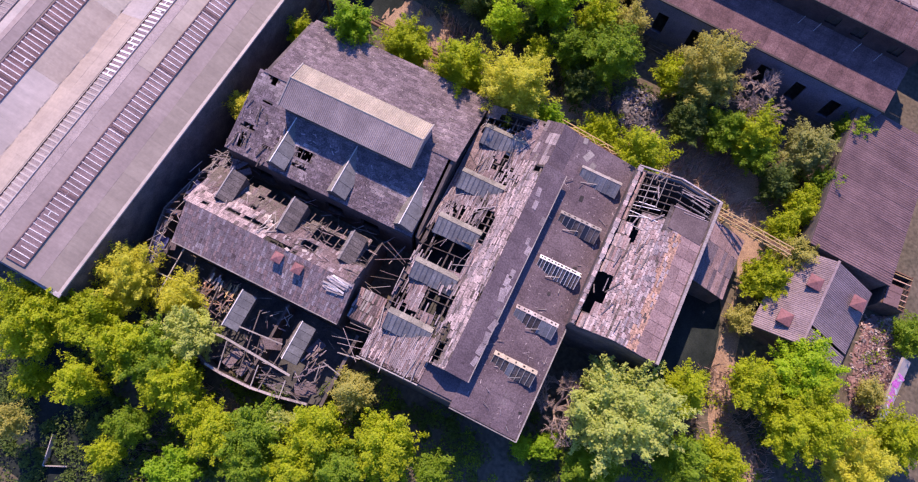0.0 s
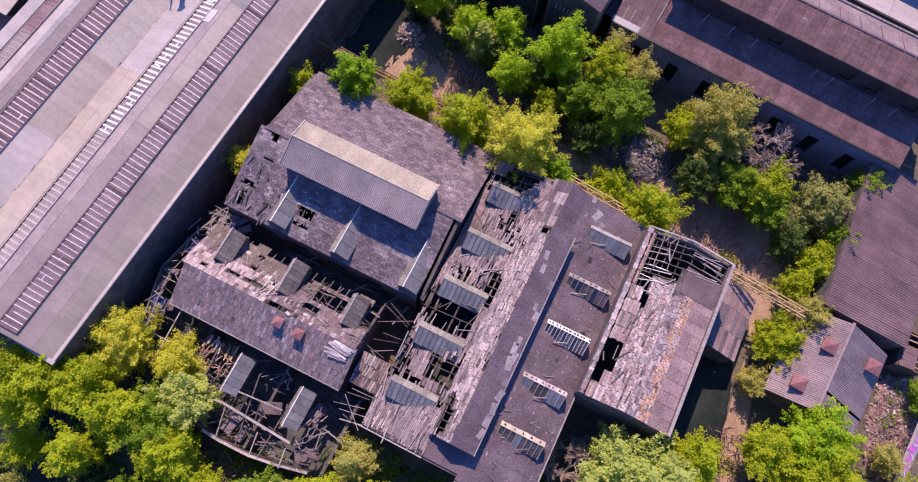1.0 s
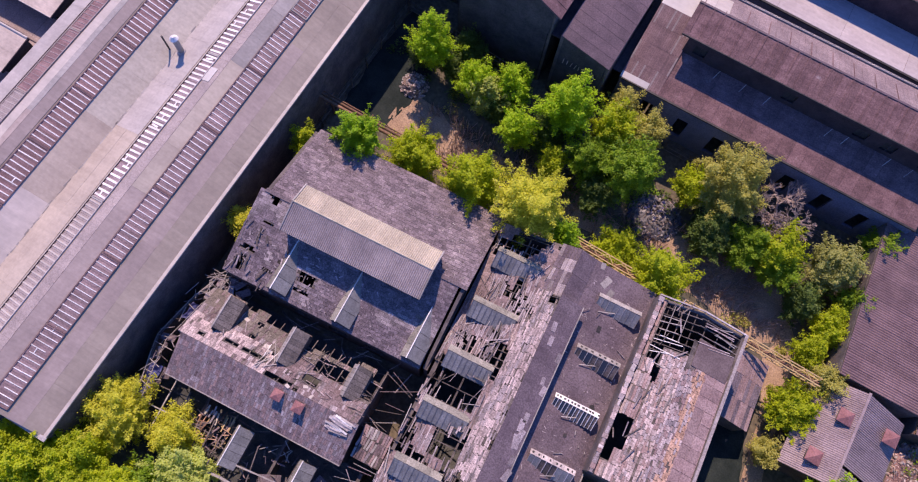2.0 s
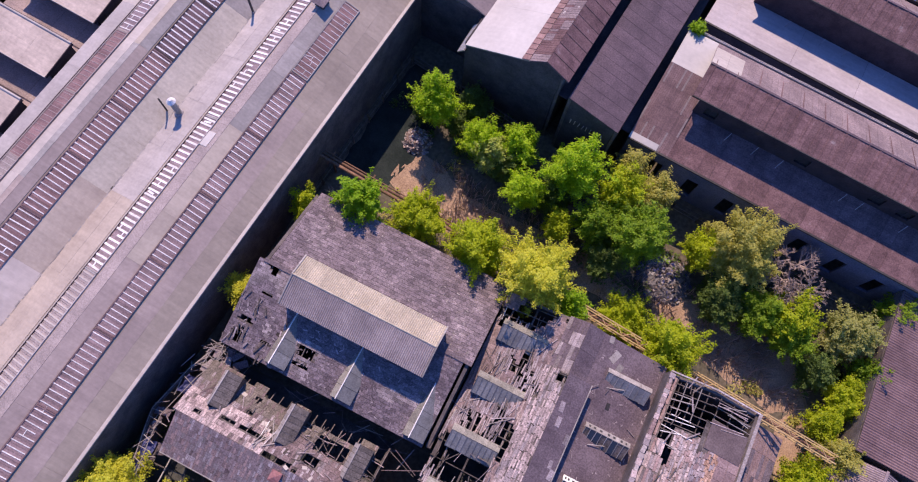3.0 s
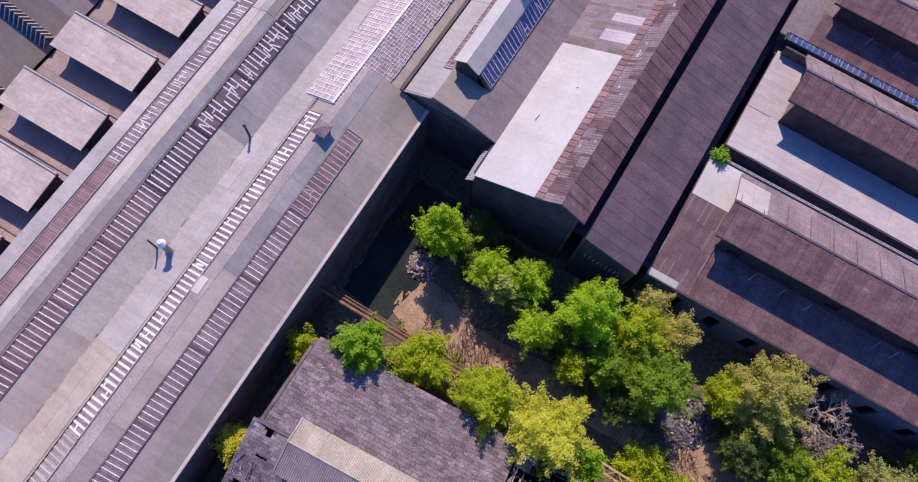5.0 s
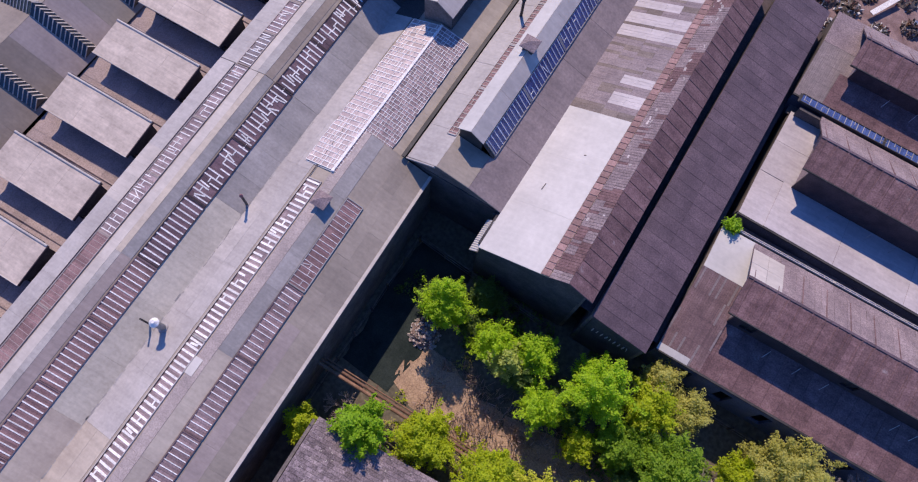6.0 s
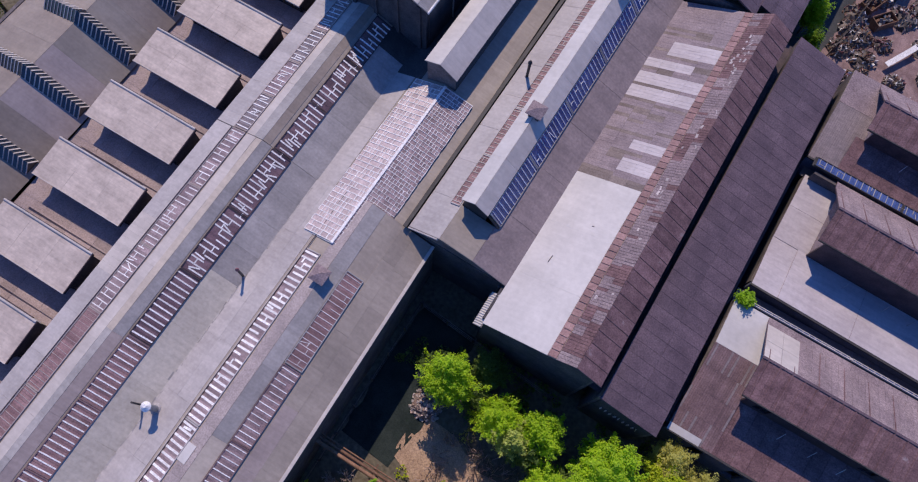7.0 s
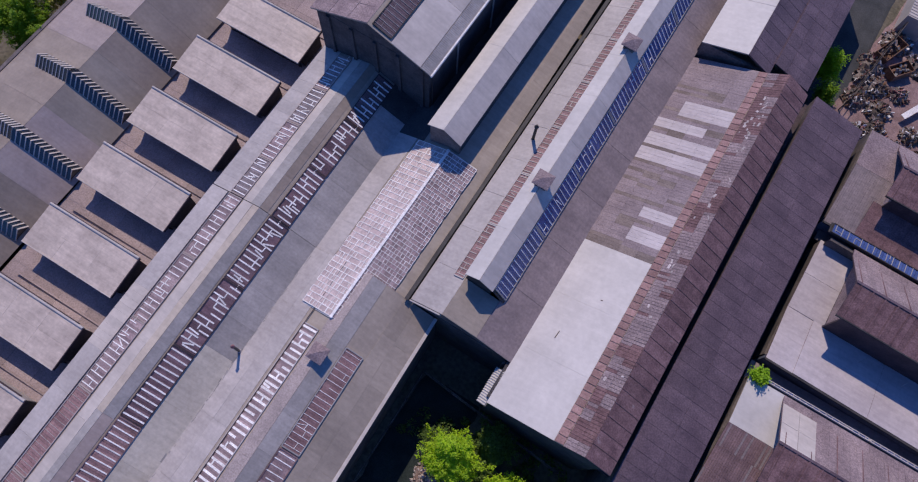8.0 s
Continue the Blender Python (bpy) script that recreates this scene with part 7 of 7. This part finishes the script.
def bare(x, y, top, r, seed, label, name="bare_tree", levels=5):
    """A leafless tree: limbs that fork again and again into fine twigs."""
    rs = random.Random(seed)
    ob = thing(name, x, y, label=label, category="tree" if name == "bare_tree" else "shrub")
    bm, twigs = bmesh.new(), []

    def grow(p, d, ln, rad, level):
        q = p + d * ln
        if level >= 3:
            twigs.append(bar(p, q, rad * 2, rad * 2))
        else:
            limb(bm, p, q, rad, rad * 0.65)
        if level < levels:
            for _ in range(3 if level < 4 else 4):
                e = (d + Vector((rs.gauss(0, 0.5), rs.gauss(0, 0.5), rs.gauss(0.05, 0.35)))).normalized()
                grow(p + d * ln * rs.uniform(0.6, 1.0), e, ln * rs.uniform(0.6, 0.85), rad * 0.6, level + 1)

    for _ in range(5):
        a = rs.uniform(0, 6.28)
        grow(Vector((x, y, top * 0.25)), Vector((math.cos(a) * 0.75, math.sin(a) * 0.75, 0.75)).normalized(), r * 0.42, 0.04 * r, 1)
    limb(bm, Vector((x, y, -0.1)), Vector((x, y, top * 0.3)), 0.06 * r, 0.05 * r)
    part("trunk", bm, TWIG, ob)
    joined("twig_field", twigs, TWIG, ob)


bare(9.6, 38.4, 8.5, 3.4, 5, "leafless brown tree with fine twigs", levels=6)
bare(7.0, 6.9, 4.5, 3.0, 8, "leafless brown bush beside the ruin", name="bare_bush", levels=6)
bare(8.6, 9.6, 3.6, 1.8, 9, "leafless brown bush beside the ruin", name="bare_bush")
bare(-25.2, 25.4, 3.2, 1.6, 12, "leafless grey bush beside the pipe", name="bare_bush")


# ---- undergrowth ----
def undergrowth(name, areas, kind, per, size, high, seed, label):
    """Low growth in patches over rectangles (x0, y0, x1, y1)."""
    rs = np.random.RandomState(seed)
    mids, outs = [], []
    for x0, y0, x1, y1 in areas:
        k = int((x1 - x0) * (y1 - y0) * 0.55)
        for _ in range(k):
            cx, cy = rs.uniform(x0, x1), rs.uniform(y0, y1)
            if noise.noise(Vector((cx * 0.22, cy * 0.22, seed))) < -0.12:
                continue
            cr, m = rs.uniform(0.35, 0.95), per
            d = rs.normal(0, 1, (m, 3))
            d /= np.linalg.norm(d, axis=1)[:, None]
            d[:, 2] = np.abs(d[:, 2])
            mids.append(np.array([cx, cy, 0.05]) + d * cr * rs.uniform(0.5, 1.05, (m, 1)) * np.array([1, 1, high]))
            outs.append(d)
    mids, outs = np.concatenate(mids), np.concatenate(outs)
    tagged(new(name, quad_mesh(name, leaf_quads(rs, mids, outs, size), LEAVES[kind])), label, "undergrowth", kind="stuff")


undergrowth("undergrowth", [(-34, -20, 6, -2.6), (-8, -3, 5, 2.4), (6, -2, 16, 11), (-27.8, -3, -26, 13)], "deep", 90, 0.11, 1.5, 3, "dark green brambles and ferns under the trees")
undergrowth("undergrowth", [(-18, -20, 6, -4), (12, 2, 17, 9), (22, 10, 32, 18), (26.5, 18, 29, 27)], "green", 45, 0.12, 0.9, 4, "mid-green brambles and nettles")
undergrowth("undergrowth", [(-32, -19, -15, -6), (-32, -19, -19, -6), (-8, -2.6, 5.5, 2.4), (5, -4, 12, 3), (-27, 34.5, -19, 40)], "deep", 70, 0.1, 2.0, 13, "tall dark green ferns and saplings in the shade")
undergrowth("undergrowth", [(-9, -4.5, 4, 2.2), (2, -7, 9, 1.5), (-9, -4.5, 4, 2.2), (-19, -15, -13, -8)], "green", 45, 0.085, 2.4, 17, "mid-green saplings and nettles in the shade of the wall")
undergrowth("undergrowth", [(-24, 25.9, -8, 28.4), (-6, 26.8, 12, 29.6), (15, 24, 18.3, 36), (-20, 33, -13, 38.5)], "olive", 50, 0.11, 0.9, 5, "olive scrub along the ruin's wall")
undergrowth("undergrowth", [(-19, 33.5, 17, 40.3), (-8, 30.5, 1, 33.5), (12, 34, 18, 40)], "deep", 50, 0.13, 1.0, 6, "dark green scrub in the yard")
undergrowth("undergrowth", [(-23, 27, -8, 29), (15, 8, 20, 16), (24, 18, 28, 22)], "lime", 40, 0.1, 0.7, 7, "fresh green weeds")


def stalks(name, areas, per, seed, label):
    """Dry upright stalks over rectangles."""
    rs = np.random.RandomState(seed)
    out = []
    for x0, y0, x1, y1 in areas:
        n = int((x1 - x0) * (y1 - y0) * per)
        p = np.stack([rs.uniform(x0, x1, n), rs.uniform(y0, y1, n), np.zeros(n)], 1)
        keep = np.array([noise.noise(Vector((a * 0.35, b * 0.35, seed))) > -0.25 for a, b, _ in p])
        p = p[keep]
        n = len(p)
        top = p + np.stack([rs.normal(0, 0.3, n), rs.normal(0, 0.3, n), rs.uniform(0.5, 1.3, n)], 1)
        s = rs.normal(0, 1, (n, 3)) * np.array([1, 1, 0])
        s = s / (np.linalg.norm(s, axis=1)[:, None] + 1e-9) * 0.035
        out.append(np.stack([p - s, p + s, top + s * 0.5, top - s * 0.5], 1))
    tagged(new(name, quad_mesh(name, np.concatenate(out), STALK)), label, "dry stalks", kind="stuff")


STALK = surface("dry_stalks", (0.26, 0.185, 0.165), (0.42, 0.31, 0.27), scale=0.8, rand=0.4, bump=0)
stalks("dry_stalks", [(-20.5, 28.2, -11.5, 33), (3, 29.6, 15, 34), (-3, 29.5, 3, 33), (-13, 30, -5, 33)], 20, 2, "brownish dry stalks standing in the yard")
stalks("dry_stalks", [(15.8, 6, 24, 17), (26.5, 16, 30, 26), (-19, -14, -8, -5)], 22, 3, "brownish dry stalks under the trees")

# ---- yard things ----
kerb = thing("foundation_kerb", -23.65, -16.08, label="low pale concrete kerb round a dark foundation pit", category="kerb")
for p, q in (((-24.47, -13.99), (-23.65, -16.08)), ((-23.65, -16.08), (-22.06, -15.23))):
    stick("kerb", (*p, 0.4), (*q, 0.4), 0.07, 0.6, CONCRETE, kerb)
conduit = thing("pipe_run", -22, 27.3, label="pair of rusty pipes on posts across the yard", category="pipe")
for dy, z, r in ((0.0, 3.2, 0.14), (0.34, 3.15, 0.12), (0.6, 3.12, 0.06)):
    part("pipe", tube((-28.3, 27.1 + dy, z), (-14.8, 27.25 + dy, z), r), RUST, conduit)
for x in (-27.4, -23.5, -19.6, -15.6):
    stick("post", (x, 27.5, 0), (x, 27.5, 3.05), 0.14, 0.14, RUST, conduit)
    stick("cross_beam", (x, 26.8, 3.0), (x, 28.1, 3.0), 0.12, 0.1, RUST, conduit)
bridge = thing("pipe_bridge", 6.5, 26.8, label="ochre lattice pipe bridge along the ruin's wall", category="pipe bridge")
for dy in (-0.3, 0.3):
    for z in (3.75, 4.3):
        stick("chord", (-3.8, 26.9 + dy, z), (17.2, 26.7 + dy, z), 0.08, 0.08, YELLOWRUST, bridge)
for i in range(30):
    x = -3.8 + 0.7 * i
    y = 26.9 - 0.2 * i / 30
    sg = 1 if i % 2 else -1
    stick("lattice_bar", (x, y - 0.3 * sg, 4.33), (x + 0.7, y + 0.3 * sg, 4.33), 0.05, 0.04, YELLOWRUST, bridge)
    stick("lattice_bar", (x, y - 0.3, 3.75 if i % 2 else 4.3), (x + 0.7, y - 0.3, 4.3 if i % 2 else 3.75), 0.05, 0.04, YELLOWRUST, bridge)
part("pipe", tube((-3.8, 26.9, 3.95), (17.2, 26.7, 3.95), 0.1), RUST, bridge)
for x in (-3.4, 1.6, 6.6, 11.6, 16.8):
    for dy in (-0.3, 0.3):
        stick("post", (x, 26.8 + dy, 0), (x, 26.8 + dy, 3.75), 0.1, 0.1, YELLOWRUST, bridge)


def fence(x0, y0, x1, y1, h, label, step=2.4):
    ob = thing("fence", (x0 + x1) / 2, (y0 + y1) / 2, label=label, category="fence")
    n = max(1, round(math.hypot(x1 - x0, y1 - y0) / step))
    for i in range(n + 1):
        x, y = x0 + (x1 - x0) * i / n, y0 + (y1 - y0) * i / n
        stick("post", (x, y, 0), (x, y, h), 0.1, 0.1, DARKWOOD, ob)
    for z in (0.3, h * 0.55, h - 0.06):
        stick("rail", (x0, y0, z), (x1, y1, z), 0.05, 0.06, DARKWOOD, ob)


fence(-27.6, 23.6, -27.6, 40, 1.8, "grey rail fence along the shed wall")
fence(-1, 40.05, 20, 39.8, 1.6, "grey rail fence before the long shed")
fence(-27.5, 40.2, -15, 39.2, 1.6, "grey rail fence before the middle hall")


def heap(x, y, r, h, n, label, mts, seed, thin=False):
    """A heap of rubble: broken lumps on a low mound."""
    rs = random.Random(seed)
    ob = thing("rubble_heap", x, y, label=label, category="rubble")
    bm = bmesh.new()
    bmesh.ops.create_icosphere(bm, subdivisions=3, radius=1)
    for v in bm.verts:
        v.co = Vector((x + v.co.x * r * (1 + 0.2 * noise.noise(v.co * 2)), y + v.co.y * r * (1 + 0.2 * noise.noise(v.co * 2.4)), max(-0.2, v.co.z) * h * (0.8 + 0.4 * noise.noise(v.co * 3))))
    part("mound", bm, mts[0], ob)
    lumps = {}
    for _ in range(n):
        a, d = rs.uniform(0, 6.28), r * math.sqrt(rs.random()) * 1.1
        z = max(0.05, h * (1 - (d / r) ** 2) * 0.9)
        m = Matrix.Translation((x + d * math.cos(a), y + d * math.sin(a), z)) @ Euler((rs.uniform(0, 6), rs.uniform(0, 6), rs.uniform(0, 6))).to_matrix().to_4x4() @ Matrix.Diagonal((rs.uniform(0.15, 0.9), rs.uniform(0.05, 0.4), rs.uniform(0.02, 0.07), 1) if thin else (rs.uniform(0.1, 0.45), rs.uniform(0.08, 0.3), rs.uniform(0.05, 0.2), 1))
        lumps.setdefault(rs.choice(mts), []).append(m)
    for mt, ms in lumps.items():
        joined("rubble_field", ms, mt, ob)


heap(-23.0, 33.7, 1.2, 1.0, 160, "heap of pale bricks and rubble under a tree", [LITTER, CONCRETE, COPING], 1)
heap(1.2, 34.0, 2.1, 0.8, 420, "heap of tipped grey rubble and dark rags in the yard", [RAGS, RAGS, TARP, SCRAP, DARKWOOD, CONCRETE, RAGS], 2)
heap(28.2, 23.8, 2.0, 0.5, 320, "spread of broken red brick beside the lodge", [BRICKRED, LITTER, COPING], 3)
heap(27.6, 26.2, 1.5, 0.5, 260, "spread of fallen slabs and brick", [BRICKRED, LITTER, COPING], 4)
heap(28.6, 21.2, 1.8, 0.5, 260, "spread of broken red brick beside the lodge", [BRICKRED, LITTER], 5)
heap(28.9, 17.6, 1.5, 0.5, 110, "pile of pale fallen slabs and boards", [COPING, CONCRETE, PALETIMBER, PINKBOARD], 6, True)
gw = thing("painted_wall", 29.7, 21.4, label="leaning concrete wall sprayed with magenta paint", category="wall")
joined("slab", [bar((29.9, 18.2, 0.5), (29.5, 24.6, 1.6), 1.0, 0.2, roll=0.5)], PALE, gw, kind="")
rn = random.Random(4)
for i in range(18):
    f = 0.36 + 0.025 * i
    p = Vector((29.9, 18.2, 0.5)).lerp(Vector((29.5, 24.6, 1.6)), f)
    m = bar((29.9, 18.2, 0.5), (29.5, 24.6, 1.6), 1.0, 0.2, roll=0.5)
    r = m.to_quaternion().to_matrix().to_4x4()
    chip("paint_stroke", Matrix.Translation(p) @ r @ Matrix.Translation((0, rn.uniform(-0.25, 0.25), 0.107)) @ Matrix.Rotation(rn.uniform(0.7, 2.2), 4, 'Z') @ Matrix.Diagonal((rn.uniform(0.6, 0.95), 0.2, 0.012 + 0.001 * i, 1)), PINK if i % 5 else BARWHITE, gw)

# ---- scrapyard ----
track("pavement", smooth_rows([(-6, 77.5, 5.0), (-3, 84, 7), (-1, 92, 8), (1, 104, 9)]), surface("scrapyard_earth", (0.16, 0.1, 0.1), (0.3, 0.205, 0.2), scale=0.6, rand=0, bump=0.5), "pinkish trodden earth of the scrapyard")
rn = random.Random(9)
# added strip that widens the hall's shadow by colour
track("road", smooth_rows([(-10.2, 77, 2.6), (-10.4, 85, 2.9), (-10.6, 100, 3.2)]), SHADEBLACK, "ground beside the scrapyard, darkened for the northern hall's shadow")


def scrap_pile(x, y, r, n, label):
    heap(x, y, r, 0.7, n, label, [DARKWOOD, SCRAP, BARWHITE, LEAD, RUST, VENTRED, BLACK, SCRAP, RUST], int(x * 7 + y), True)


for x, y, r in ((-7.3, 88, 1.3), (-6.2, 85.6, 1.3), (-7.4, 83.4, 1.1), (-5.0, 83.3, 1.2), (-4.0, 86.0, 0.9), (-3.2, 90.2, 1.4), (-6.2, 91.5, 1.4), (-4.6, 81.2, 1.0), (-1.5, 82.5, 0.9), (-2.4, 80.2, 1.0), (0.4, 80.6, 1.0), (-6.3, 80.0, 0.9), (-0.2, 87.8, 1.3), (1.2, 84.6, 1.0), (-1.6, 92.4, 1.4), (-7.6, 86.0, 0.9)):
    scrap_pile(x, y, r, 105, "heap of dark scrap metal in the yard")


def crate(x, y, rz, l, w, h, mt, label, name="metal_bin"):
    ob = thing(name, x, y, label=label, category="container")
    r = Matrix.Translation((x, y, 0)) @ Matrix.Rotation(rz, 4, 'Z')
    ms = [r @ Matrix.Translation((0, 0, 0.1)) @ Matrix.Diagonal((l, w, 0.1, 1))]
    for sx, sy, dx, dy in ((l / 2, 0, 0.06, w), (-l / 2, 0, 0.06, w), (0, w / 2, l, 0.06), (0, -w / 2, l, 0.06)):
        chip("side", r @ Matrix.Translation((sx, sy, h / 2)) @ Matrix.Diagonal((dx, dy, h, 1)), mt, ob)
    chip("floor_plate", ms[0], mt, ob)
    for k in range(12):
        chip("scrap_piece", r @ Matrix.Translation((rn.uniform(-l / 2, l / 2) * 0.8, rn.uniform(-w / 2, w / 2) * 0.8, h * 0.7)) @ Euler((rn.random(), rn.random(), rn.random() * 6)).to_matrix().to_4x4() @ Matrix.Diagonal((0.6, 0.25, 0.15, 1)), rn.choice((SCRAP, LEAD, RUST)), ob)


crate(-6.6, 89.8, 1.2, 3.0, 1.3, 1.2, RUST, "rusty open metal bin full of scrap")
crate(-5.0, 88.3, 0.9, 2.2, 1.2, 1.0, RUST, "rusty open metal bin full of scrap")
cab = thing("site_container", -5.8, 94.5, label="cream steel container in the scrapyard", category="container")
bm = bmesh.new()
box(bm, -7.0, 92.9, 0, -4.6, 98, 2.4)
part("body", bm, PALE, cab)
for i in range(14):
    stick("rib", (-7.0, 93.1 + 0.35 * i, 2.43), (-4.6, 93.1 + 0.35 * i, 2.43), 0.12, 0.04, PALE, cab)
plank = thing("white_sheet", -1.9, 85, label="long white sheet propped on the scrap", category="sheet")
joined("sheet", [bar((-3.0, 83.6, 0.7), (-1.2, 87.0, 0.9), 0.55, 0.06)], BARWHITE, plank, kind="")
fence(-8.2, 81.6, -6.6, 92.6, 2.0, "rough post and rail fence of the scrapyard", 1.6)
fence(-7.2, 76.6, 8, 76.4, 1.4, "rail fence between the shed and the scrapyard", 2.0)
